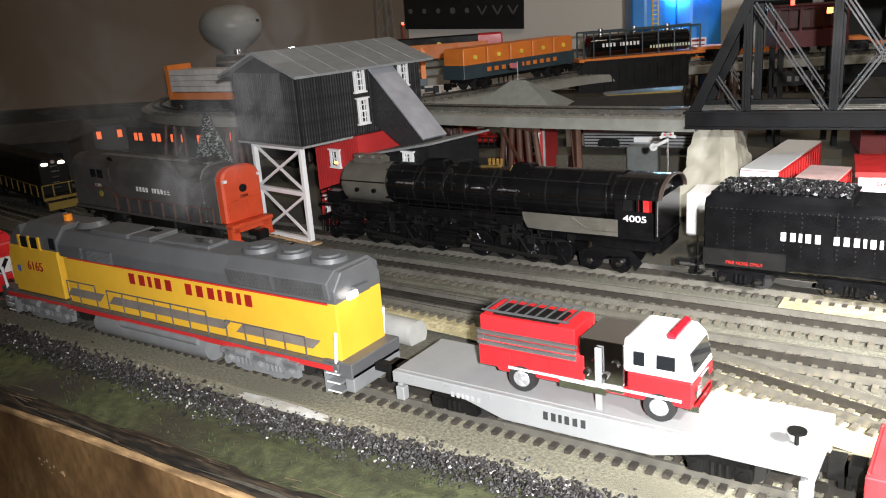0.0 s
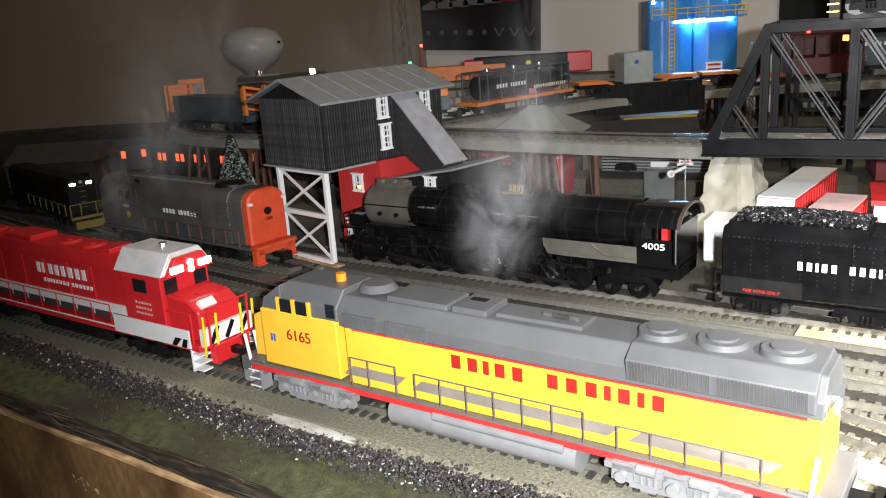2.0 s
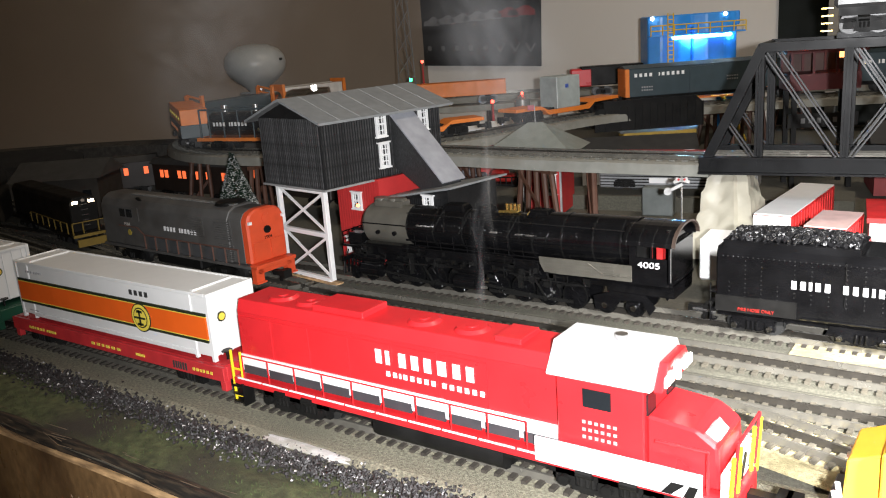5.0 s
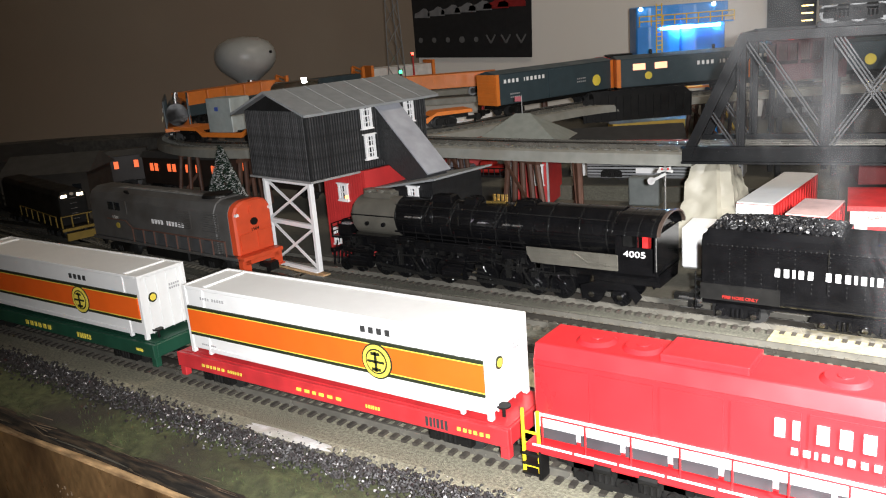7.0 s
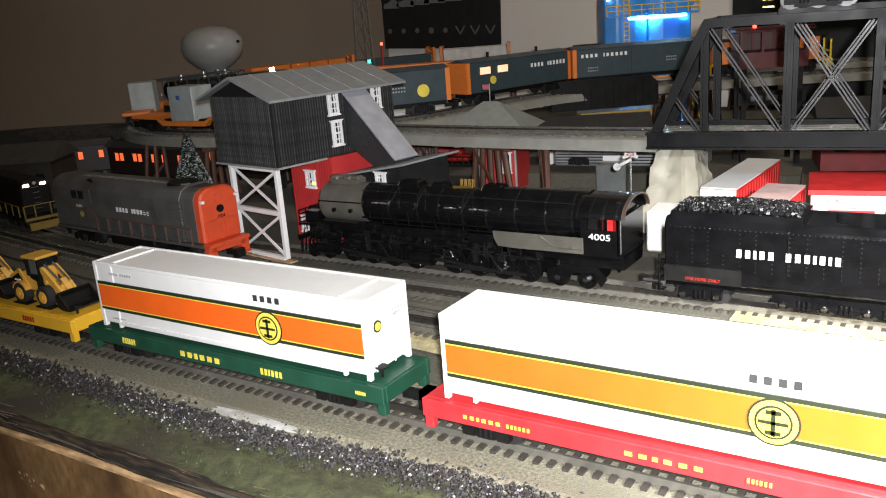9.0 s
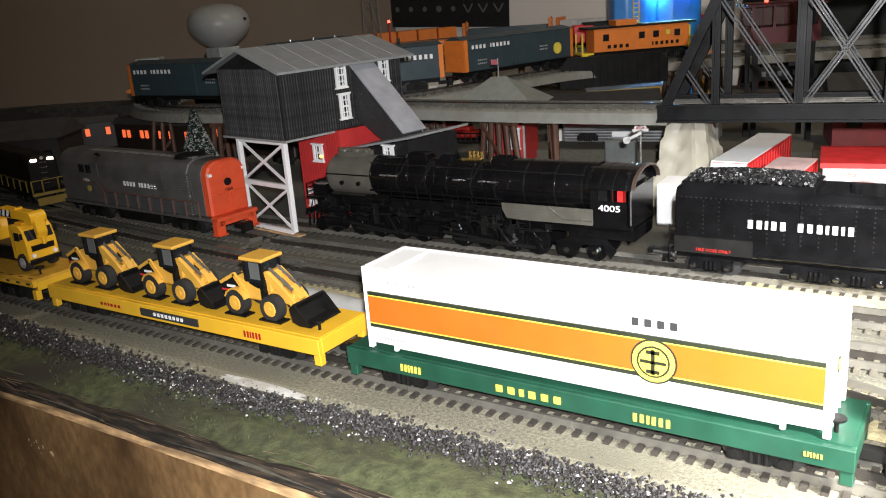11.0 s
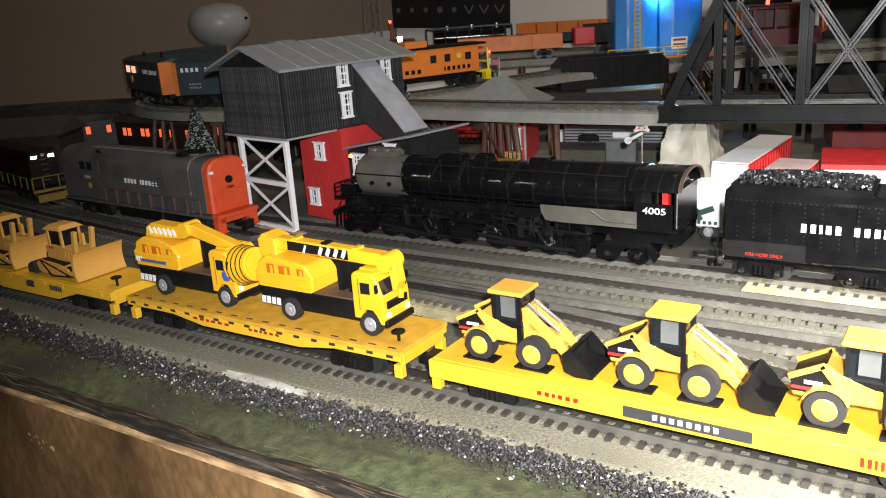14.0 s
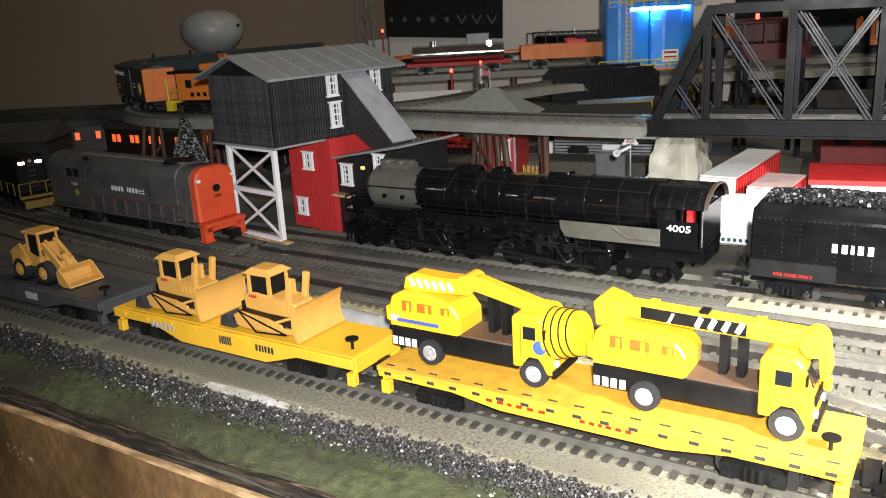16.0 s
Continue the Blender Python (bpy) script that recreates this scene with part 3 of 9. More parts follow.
def flatcar(x0, x1, material, label, deck=None, marks=(), depressed=False, name="flatcar", fish=0.0, stake=True, z=0.034, h=0.013):
    L = x1 - x0
    root = thing(name, label, "flatcar", "flatcars of the near train")
    hw = 0.0285
    bm = bmesh.new()
    if fish:  # fish-belly side sills
        for s in (-1, 1):
            prism(bm, [(-L / 2, z), (L / 2, z), (L / 2, z - h * 0.62), (L * 0.3, z - h * 0.62), (L * 0.18, z - h - fish), (-L * 0.18, z - h - fish), (-L * 0.3, z - h * 0.62), (-L / 2, z - h * 0.62)], "y", s * hw - 0.0022, s * hw + 0.0022)
    else:
        for s in (-1, 1):
            box(bm, (0, s * hw, z - h / 2), (L, 0.0042, h))
    for s in (-1, 1):
        box(bm, (s * (L / 2 - 0.002), 0, z - h / 2), (0.0038, 2 * hw - 0.0045, h - 0.0004))
        box(bm, (s * (L / 2 - 0.004), -hw * 0.92, z - h - 0.004), (0.007, 0.006, 0.01))
        box(bm, (s * (L / 2 - 0.004), hw * 0.92, z - h - 0.004), (0.007, 0.006, 0.01))
    part("frame", bm, material, root, bev=0.0006)
    if deck is None:
        bm = bmesh.new()
        box(bm, (0, 0, z - 0.001), (L - 0.0045, 2 * hw - 0.0045, 0.003))
        part("deck", bm, material, root)
    else:
        n = int(L / 0.0075)
        for i in range(n):
            pbox("plank", (-L / 2 + (i + 0.5) * L / n, 0, z - 0.0005), (L / n - 0.00012, 2 * hw + 0.006, 0.0034), deck, root)
    bm = bmesh.new()
    box(bm, (0, 0, z - h * 0.75), (L * 0.92, 0.014, h * 0.7))
    for i in range(5):
        box(bm, (L * (i - 2) * 0.13, 0, z - h * 0.6), (0.003, 2 * hw - 0.006, h * 0.5))
    part("centre_sill", bm, BLACKM, root)
    if stake:
        n = 17 if deck else 9
        for i in range(n):
            x = -L / 2 + L * (i + 0.5) / n
            pbox("stake_pocket", (x, -hw - 0.0022, z - 0.0035), (0.0055 if deck else 0.004, 0.0012, 0.0022 if deck else 0.003), INK if deck else material, root)
            if deck:
                pbox("stake_slot", (x, -hw + 0.0015, z + 0.0013), (0.0065, 0.0014, 0.0006), INK, root)
    # hand brake wheel on a post
    bm = bmesh.new()
    rod(bm, (L / 2 - 0.012, -0.014, z), (L / 2 - 0.012, -0.014, z + 0.008), 0.0012)
    rod(bm, (L / 2 - 0.012, -0.014, z + 0.008), (L / 2 - 0.012, -0.014, z + 0.0092), 0.005, 14)
    part("brake_wheel", bm, BLACKM, root, "round black brake wheel")
    for s in (-1, 1):
        truck(root, s * (L / 2 - 0.048))
        coupler(root, s * L / 2, s)
    for fx, w, hh, m in marks:
        bars((1, 1, 0.7, 1, 1, 1), face_y(fx * L, -hw - 0.0026, z - h * 0.52), hh, w, m, root)
    on_front(root, (x0 + x1) / 2)
    return root


def container(x, label):
    """A 48-foot box container with corrugated sides, corner posts, stripes and a round emblem."""
    L, W, H = 0.305, 0.052, 0.061
    root = thing("container", label, "container", "containers of the near train")
    bm = bmesh.new()
    box(bm, (0, 0, H / 2 + 0.0015), (L - 0.003, W - 0.002, H - 0.005))
    part("body", bm, OFFWH, root, bev=0.0006)
    bm = bmesh.new()
    for sx in (-1, 1):
        for sy in (-1, 1):
            box(bm, (sx * (L / 2 - 0.002), sy * (W / 2 - 0.002), H / 2), (0.004, 0.004, H))
            box(bm, (sx * (L / 2 - 0.024), sy * (W / 2 - 0.0016), H / 2), (0.003, 0.0035, H - 0.001))
    for sy in (-1, 1):
        box(bm, (0, sy * (W / 2 - 0.0012), H - 0.0015), (L - 0.008, 0.0024, 0.003))
        box(bm, (0, sy * (W / 2 - 0.0012), 0.005), (L - 0.05, 0.0024, 0.004))
    for sx in (-1, 1):
        box(bm, (sx * (L / 2 - 0.0012), 0, H - 0.0015), (0.0024, W - 0.008, 0.003))
        box(bm, (sx * (L / 2 - 0.024), 0, H - 0.0006), (0.0035, W - 0.008, 0.0022))
    part("corner_frame", bm, OFFWH, root, bev=0.0004)
    y = -W / 2 + 0.0005
    for name, z, h, m in (("orange_stripe", 0.0303, 0.0195, STRORG), ("dark_stripe", 0.0422, 0.0026, STRIPE), ("dark_stripe", 0.0184, 0.0026, STRIPE), ("yellow_stripe", 0.0405, 0.0008, STRYEL), ("yellow_stripe", 0.0201, 0.0008, STRYEL)):
        pbox(name, (0, y - 0.0008, z), (L - 0.0085, 0.0012, h), m, root)
    # emblem: ring and cross
    ex = 0.058
    prod("emblem_disc", (ex, y - 0.001, 0.028), (ex, y - 0.0019, 0.028), 0.0138, STRIPE, root, 32)
    prod("emblem_ring", (ex, y - 0.0019, 0.028), (ex, y - 0.0022, 0.028), 0.0126, STRYEL, root, 32)
    prod("emblem_core", (ex, y - 0.0022, 0.028), (ex, y - 0.0025, 0.028), 0.0098, STRIPE, root, 28)
    prod("emblem_field", (ex, y - 0.0025, 0.028), (ex, y - 0.0028, 0.028), 0.0086, STRYEL, root, 28)
    bm = bmesh.new()
    box(bm, (ex, y - 0.003, 0.028), (0.0155, 0.0006, 0.0018))
    box(bm, (ex, y - 0.003, 0.028), (0.0022, 0.0006, 0.0155))
    for dz in (0.006, -0.006):
        box(bm, (ex, y - 0.003, 0.028 + dz), (0.008, 0.0006, 0.0022))
    part("emblem_cross", bm, STRIPE, root)
    bars((1, 1, 1, 1), face_y(ex, y - 0.0008, 0.0508), 0.0055, 0.03, INK, root)
    bars((1, 1, 1, 1, -0.7, 1, 1, 1, 1, 1), face_y(-L * 0.38, y - 0.0008, 0.0515), 0.0026, 0.03, INKG, root)
    bars((1, 1, 1, 1, -0.7, 1, 1, 1), face_y(-L * 0.42, y - 0.0008, 0.0095), 0.0016, 0.018, INKG, root)
    # end: small emblem and marks
    prod("end_emblem", (L / 2 - 0.0004, -0.013, 0.038), (L / 2 + 0.0004, -0.013, 0.038), 0.0045, STRIPE, root, 20)
    prod("end_emblem_core", (L / 2 + 0.0004, -0.013, 0.038), (L / 2 + 0.0007, -0.013, 0.038), 0.0032, STRYEL, root, 20)
    for dz in (0, -0.0035):
        bars((1, 1, 1, 1, 1), face_x(L / 2 - 0.0003, 0.012, 0.044 + dz), 0.0022, 0.012, INKG, root)
    bm = bmesh.new()
    for k in range(4):
        rod(bm, (L / 2 - 0.0006, -0.017 + k * 0.0113, 0.004), (L / 2 - 0.0006, -0.017 + k * 0.0113, H - 0.004), 0.0006, 6)
    part("lock_rod", bm, OFFWH, root)
    on_front(root, x, 0.0352)
    return root


def handrail(parent, xs, y, z0, z1, material, r=0.0006, ends=True):
    bm = bmesh.new()
    for x in xs:
        rod(bm, (x, y, z0), (x, y, z1), r, 6)
    rod(bm, (xs[0], y, z1), (xs[-1], y, z1), r, 6)
    return part("handrail", bm, material, parent)


def up_diesel():
    root = thing("diesel_locomotive", "yellow and grey six-axle model diesel with red lettering", "locomotive")
    L = 0.436
    fr = bmesh.new()
    box(fr, (0, 0, 0.0262), (L - 0.02, 0.063, 0.0046))
    for s in (-1, 1):
        box(fr, (s * (L / 2 - 0.013), 0, 0.024), (0.026, 0.058, 0.012))
    part("frame", fr, UGREY, root, "grey walkway frame", bev=0.0008)
    for s in (-1, 1):
        pbox("sill_stripe", (0, s * 0.0318, 0.0255), (L - 0.03, 0.0012, 0.004), URED, root, "red sill stripe")
    # hood: yellow sides below, grey above
    bm = bmesh.new()
    box(bm, (0.05, 0, 0.0505), (0.315, 0.052, 0.045))
    part("hood", bm, UYEL, root, "yellow long hood", bev=0.001)
    bm = bmesh.new()
    prism(bm, [(-0.0262, 0.0725), (0.0262, 0.0725), (0.0262, 0.083), (0.017, 0.0945), (-0.017, 0.0945), (-0.0262, 0.083)], "x", -0.112, 0.2075)
    part("hood_top", bm, UGREY, root, "grey hood roof", bev=0.0008)
    pbox("blower_housing", (-0.05, 0, 0.0955), (0.05, 0.03, 0.0055), UGREY, root, bev=0.0006)
    pbox("exhaust_base", (-0.008, 0, 0.0955), (0.026, 0.03, 0.006), UGREY, root, bev=0.0006)
    pbox("exhaust_slot", (-0.01, 0.004, 0.0986), (0.012, 0.005, 0.0012), BLACKM, root)
    pbox("roof_hatch", (0.04, 0, 0.0953), (0.06, 0.022, 0.003), UGREY, root, bev=0.0006)
    for gx, gw, gm in ((-0.092, 0.03, 7), (-0.052, 0.034, 20)):
        bm = bmesh.new()
        box(bm, (gx, -0.0266, 0.0785), (gw, 0.0014, 0.011))
        for k in range(gm):
            if gm == 7:
                box(bm, (gx, -0.0275, 0.074 + k * 0.0015), (gw - 0.002, 0.0008, 0.0007))
            else:
                box(bm, (gx - gw / 2 + 0.0012 + k * (gw - 0.0024) / (gm - 1), -0.0275, 0.0785), (0.0008, 0.0008, 0.0095))
        part("louvre_panel", bm, UGREY, root)
    bm = bmesh.new()
    prism(bm, [(-0.0275, 0.0755), (0.0275, 0.0755), (0.0295, 0.089), (0.019, 0.0965), (-0.019, 0.0965), (-0.0295, 0.089)], "x", 0.104, 0.204)
    part("radiator_flare", bm, UGREY, root, "flared grey radiator section", bev=0.0008)
    for k in range(2):
        bm = bmesh.new()
        for i in range(24):
            x = 0.107 + k * 0.049 + i * 0.0019
            beam(bm, (x, -0.0281, 0.0768), (x, -0.0298, 0.0885), 0.0009, 0.0009)
        part("radiator_grille", bm, mat("grille_grey", (0.1, 0.1, 0.1), 0.4, 0.3), root)
    for i, x in enumerate((0.116, 0.15, 0.184)):
        bm = bmesh.new()
        rod(bm, (x, 0, 0.0945), (x, 0, 0.100), 0.0145, 24, 0.0135)
        rod(bm, (x, 0, 0.100), (x, 0, 0.1015), 0.0085, 20)
        part("roof_fan", bm, UGREY, root, smooth=True)
    bm = bmesh.new()
    rod(bm, (-0.095, 0.002, 0.096), (-0.095, 0.002, 0.101), 0.015, 20, 0.011)
    part("roof_fan", bm, UGREY, root, smooth=True)
    bm = bmesh.new()
    for dx in (-0.006, 0, 0.006):
        rod(bm, (0.055 + dx - 0.008, -0.003, 0.0985), (0.055 + dx + 0.004, -0.003, 0.0985), 0.0018, 8)
    part("air_horn", bm, SILVER, root)
    # cab with sloping roof and windows
    bm = bmesh.new()
    box(bm, (-0.1525, 0, 0.0525), (0.077, 0.0545, 0.047))
    part("cab", bm, UYEL, root, "yellow wide cab", bev=0.001)
    bm = bmesh.new()
    prism(bm, [(-0.0272, 0.0758), (0.0272, 0.0758), (0.0272, 0.0865), (0.0165, 0.0985), (-0.0165, 0.0985), (-0.0272, 0.0865)], "x", -0.168, -0.112)
    part("cab_roof", bm, UGREY, root, "grey faceted cab roof", bev=0.0008)
    bm = bmesh.new()
    prism(bm, [(-0.168, 0.0758), (-0.168, 0.0975), (-0.187, 0.0845), (-0.19, 0.0758)], "y", -0.026, 0.026)
    part("windscreen_brow", bm, UGREY, root, bev=0.0006)
    for i, (x, w) in enumerate(((-0.162, 0.012), (-0.146, 0.012), (-0.118, 0.008))):
        pbox("window", (x, -0.0274, 0.0815 - (0.0 if i < 2 else -0.002)), (w, 0.0012, 0.0105), GLASS, root)
    bm = bmesh.new()
    for x in (-0.1695, -0.154, -0.1385):
        box(bm, (x, -0.0278, 0.0815), (0.003, 0.0018, 0.0125))
    part("window_post", bm, UYEL, root)
    prod("beacon", (-0.128, 0, 0.0985), (-0.128, 0, 0.1045), 0.004, mat("amber_glass", (0.8, 0.25, 0.02), 0.2), root, label="amber beacon")
    # short nose
    bm = bmesh.new()
    prism(bm, [(-0.191, 0.03), (-0.191, 0.072), (-0.207, 0.065), (-0.209, 0.03)], "y", -0.02, 0.02)
    part("nose", bm, UYEL, root, "yellow nose", bev=0.001)
    words("6165", face_y(-0.152, -0.0279, 0.0575), 0.0125, INKR, root, "number")
    bars((1, 1), face_y(-0.179, -0.0279, 0.053), 0.007, 0.006, INKB, root, "emblem_shield")
    for s in (-1, 1):
        row = face_y(0.055, -0.0263, 0.0635) if s < 0 else face_y(0.055, -0.0263, 0.0635) @ Matrix.Rotation(math.pi, 4, "Y") @ Matrix.Translation((-0.0, 0, 0.0526))
        bars(TWOWORDS, row, 0.011, 0.148, INKR, root)
    pbox("red_line", (0.05, -0.0263, 0.0722), (0.3, 0.001, 0.0012), URED, root)
    # grey flashes on the hood base, as battery boxes behind the rail
    for a, b in ((-0.1, -0.055), (-0.04, 0.1), (0.115, 0.19)):
        bm = bmesh.new()
        prism(bm, [(a - 0.01, 0.0352), (b - 0.008, 0.0352), (b, 0.0428), (a - 0.002, 0.0428)], "y", -0.0268, -0.025)
        part("side_flash", bm, mat("grey_flash", (0.2, 0.175, 0.15), 0.5), root)
    handrail(root, [-0.1, -0.084, -0.06], -0.0315, 0.03, 0.052, RAILGREY)
    handrail(root, [-0.044 + i * 0.0205 for i in range(7)], -0.0315, 0.03, 0.05, RAILGREY)
    handrail(root, [0.1 + i * 0.02 for i in range(5)], -0.0315, 0.03, 0.046, RAILGREY)
    handrail(root, [-0.044 + i * 0.0255 for i in range(10)], 0.0315, 0.03, 0.05, UGREY)
    for y in (-0.028, -0.016, 0.016, 0.028):
        prod("end_rail", (0.203, y, 0.02), (0.206, y, 0.052), 0.0014, WHITE, root, 8, "white end hand rail")
    for y in (-0.028, -0.018, 0.018, 0.028):
        prod("end_rail", (-0.206, y, 0.018), (-0.211, y, 0.05), 0.0014, WHITE, root, 8, "white end hand rail")
    pbox("headlight_box", (0.2085, 0, 0.0775), (0.006, 0.016, 0.006), UGREY, root)
    pbox("number_lamp", (0.2115, -0.012, 0.0765), (0.002, 0.01, 0.0045), LAMPWH, root, "lit number board")
    # pilots with steps
    for s in (-1, 1):
        plate = pbox("pilot", (s * (L / 2 - 0.004), 0, 0.0145), (0.008, 0.056, 0.014), TRUCKG, root, "grey pilot plate", bev=0.0006)
        for y in (-0.026, 0.026):
            for k in range(3):
                pbox("step", (s * (L / 2 - 0.016), y, 0.007 + k * 0.007), (0.012, 0.01, 0.0012), TRUCKG, plate)
                pbox("step_edge", (s * (L / 2 - 0.016), y + (0.0052 if y > 0 else -0.0052), 0.0072 + k * 0.007), (0.012, 0.0006, 0.001), INKW, plate)
            pbox("step_back", (s * (L / 2 - 0.023), y, 0.0135), (0.0015, 0.011, 0.017), TRUCKG, plate)
        truck(root, s * 0.135, TRUCKG, 3, half=0.0318, pitch=0.0305)
        coupler(root, s * L / 2, s)
    bm = bmesh.new()
    for s in (-1, 1):
        rod(bm, (-0.068, s * 0.0225, 0.0148), (0.074, s * 0.0225, 0.0148), 0.0112, 18)
    box(bm, (0.004, 0, 0.0155), (0.13, 0.042, 0.0195))
    rod(bm, (-0.03, -0.0315, 0.0215), (0.066, -0.0315, 0.0215), 0.0034, 12)
    part("fuel_tank", bm, TRUCKG, root, "rounded grey fuel tank", smooth=True)
    for o in root.children:
        o.scale = (1.045, 1, 1)
    on_front(root, -0.6065)
    return root


def red_diesel():
    root = thing("diesel_locomotive", "bright red and white model diesel with white cab roof", "locomotive")
    L = 0.415
    bm = bmesh.new()
    box(bm, (0, 0, 0.0265), (L - 0.02, 0.062, 0.006))
    part("frame", bm, RJRED, root, "red walkway frame", bev=0.0008)
    pbox("underframe", (0, 0, 0.021), (L - 0.06, 0.05, 0.006), BLACKM, root)
    bm = bmesh.new()
    box(bm, (-0.048, 0, 0.0575), (0.294, 0.042, 0.056))
    part("hood", bm, RJRED, root, "red long hood", bev=0.0016)
    bm = bmesh.new()
    prism(bm, [(-0.0215, 0.084), (0.0215, 0.084), (0.018, 0.0945), (-0.018, 0.0945)], "x", -0.194, 0.0965)
    part("hood_top", bm, RJRED, root, "red hood roof", bev=0.0006)
    for x in (-0.16, -0.13, -0.02, 0.02):
        prod("roof_fan", (x, 0, 0.094), (x, 0, 0.0968), 0.0135, RJRED, root, 20, "red roof fan", 0.0105)
        prod("fan_hub", (x, 0, 0.0966), (x, 0, 0.0974), 0.004, RJRED, root, 12)
    pbox("dynamic_brake_hatch", (-0.09, 0, 0.0965), (0.05, 0.03, 0.005), RJRED, root, bev=0.0006)
    pbox("blower_housing", (0.055, 0, 0.0955), (0.02, 0.026, 0.0055), RJRED, root, bev=0.0006)
    for i in range(6):
        pbox("hood_door", (-0.175 + i * 0.04, -0.0213, 0.064), (0.036, 0.001, 0.034), RJRED, root)
    bars((0.9, 0.6, -0.4, 1, 1, 1, 1.2, 1, 1), face_y(-0.008, -0.0226, 0.071), 0.0125, 0.088, INKW, root)
    bars((1, 1, 0.5, 1, 1, 1, 1, 1, -0.5, 1, 1, 1, 1, 1, 1), face_y(0.0, -0.0226, 0.0585), 0.0045, 0.085, INKW, root)
    pbox("white_band", (-0.05, -0.0222, 0.0408), (0.288, 0.0016, 0.0142), WHITE, root, "white lower band")
    for i in range(10):
        pbox("dark_panel", (-0.1785 + i * 0.029, -0.0228, 0.0352), (0.0258, 0.0016, 0.0072), mat("band_grey", (0.045, 0.045, 0.05), 0.5), root)
        pbox("walkway_edge", (-0.1785 + i * 0.029, -0.0312, 0.0298), (0.027, 0.0008, 0.0012), INKW, root)
    # cab
    bm = bmesh.new()
    box(bm, (0.101, 0, 0.058), (0.056, 0.054, 0.057))
    part("cab", bm, RJRED, root, "red cab", bev=0.001)
    bm = bmesh.new()
    prism(bm, [(-0.0295, 0.0855), (0.0295, 0.0855), (0.0165, 0.1045), (-0.0165, 0.1045)], "x", 0.067, 0.134)
    part("cab_roof", bm, mat("cab_roof_white", (0.6, 0.6, 0.6), 0.4), root, "white sloped cab roof", bev=0.0008)
    prod("roof_vent", (0.105, 0, 0.1045), (0.105, 0, 0.108), 0.004, CHROME, root)
    pbox("side_window", (0.1, -0.0273, 0.074), (0.018, 0.0012, 0.012), GLASS, root)
    pbox("windscreen", (0.1295, -0.0165, 0.0745), (0.0012, 0.013, 0.013), GLASS, root)
    pbox("windscreen", (0.1295, 0.0165, 0.0745), (0.0012, 0.013, 0.013), GLASS, root)
    bm = bmesh.new()
    prism(bm, [(-0.026, 0.085), (0.026, 0.085), (0.015, 0.1005), (-0.015, 0.1005)], "x", 0.134, 0.1395)
    part("cab_brow", bm, RJRED, root, bev=0.0006)
    for y in (-0.0155, 0.0155):
        pbox("number_board", (0.1402, y, 0.0905), (0.0012, 0.0135, 0.006), LAMPWH, root, "lit number board")
    prod("headlight", (0.139, 0, 0.0935), (0.1408, 0, 0.0935), 0.0032, LAMPWH, root)
    prod("headlight", (0.139, 0, 0.0875), (0.1408, 0, 0.0875), 0.0032, LAMPWH, root)
    bm = bmesh.new()
    prism(bm, [(0.129, 0.03), (0.129, 0.0685), (0.158, 0.0655), (0.17, 0.057), (0.172, 0.03)], "y", -0.0235, 0.0235)
    part("nose", bm, RJRED, root, "red chopped nose", bev=0.0016)
    pbox("nose_emblem", (0.1655, -0.01, 0.061), (0.008, 0.016, 0.006), INKW, root, m=Matrix.Rotation(radians(45), 3, "Y"))
    for k in range(3):
        bars((1, 1, 1, 1, 1, 1), face_y(0.1245, -0.0278, 0.058 - k * 0.005), 0.0024, 0.024, mat("faded_white_ink", (0.55, 0.3, 0.3), 0.6), root)
    pbox("white_skirt", (0.135, -0.0318, 0.0345), (0.105, 0.0014, 0.0165), WHITE, root, "white cab side sill")
    for k in range(2):
        bm = bmesh.new()
        prism(bm, [(0.164 + k * 0.013, 0.0268), (0.17 + k * 0.013, 0.0268), (0.178 + k * 0.0075, 0.0345), (0.17 + k * 0.0105, 0.0345)], "y", -0.0332, -0.0324)
        part("chevron", bm, BLACKM, root, "black chevron stripe")
    for k in range(3):
        bm = bmesh.new()
        beam(bm, (0.2009, -0.02 + k * 0.017, 0.0292), (0.2009, -0.011 + k * 0.017, 0.0428), 0.0008, 0.004)
        part("chevron", bm, BLACKM, root, "black chevron stripe")
    pbox("pilot_face", (0.1985, 0, 0.036), (0.004, 0.056, 0.016), WHITE, root, "white front sheet")
    pbox("pilot", (0.2, 0, 0.0185), (0.008, 0.04, 0.017), RJRED, root, "red pilot plate", bev=0.0006)
    for y in (-0.0265, 0.0265):
        side = pbox("step_plate", (0.187, y, 0.015), (0.0015, 0.011, 0.02), WHITE, root)
        for k in range(3):
            pbox("step", (0.194, y, 0.0075 + k * 0.007), (0.012, 0.01, 0.0014), WHITE, side)
    for y in (-0.0265, 0.0265):
        side = pbox("step_plate", (-0.187, y, 0.015), (0.0015, 0.011, 0.02), BLACKM, root)
        for k in range(3):
            pbox("step", (-0.194, y, 0.0075 + k * 0.007), (0.012, 0.01, 0.0014), BLACKM, side)
    bm = bmesh.new()
    for x in (-0.2, -0.189):
        rod(bm, (x, -0.0285, 0.008), (x, -0.0285, 0.052), 0.0012, 8)
    for k in range(4):
        rod(bm, (-0.2, -0.0285, 0.012 + k * 0.008), (-0.189, -0.0285, 0.012 + k * 0.008), 0.001, 6)
    part("ladder_rail", bm, mat("grab_yellow", (0.8, 0.6, 0.02), 0.4), root, "yellow corner grab irons")
    for y in (-0.028, -0.014, 0.014, 0.028):
        prod("front_grab", (0.2015, y, 0.02), (0.2035, y, 0.056), 0.0012, MATS["grab_yellow"], root, 8, "yellow grab iron")
    bm = bmesh.new()
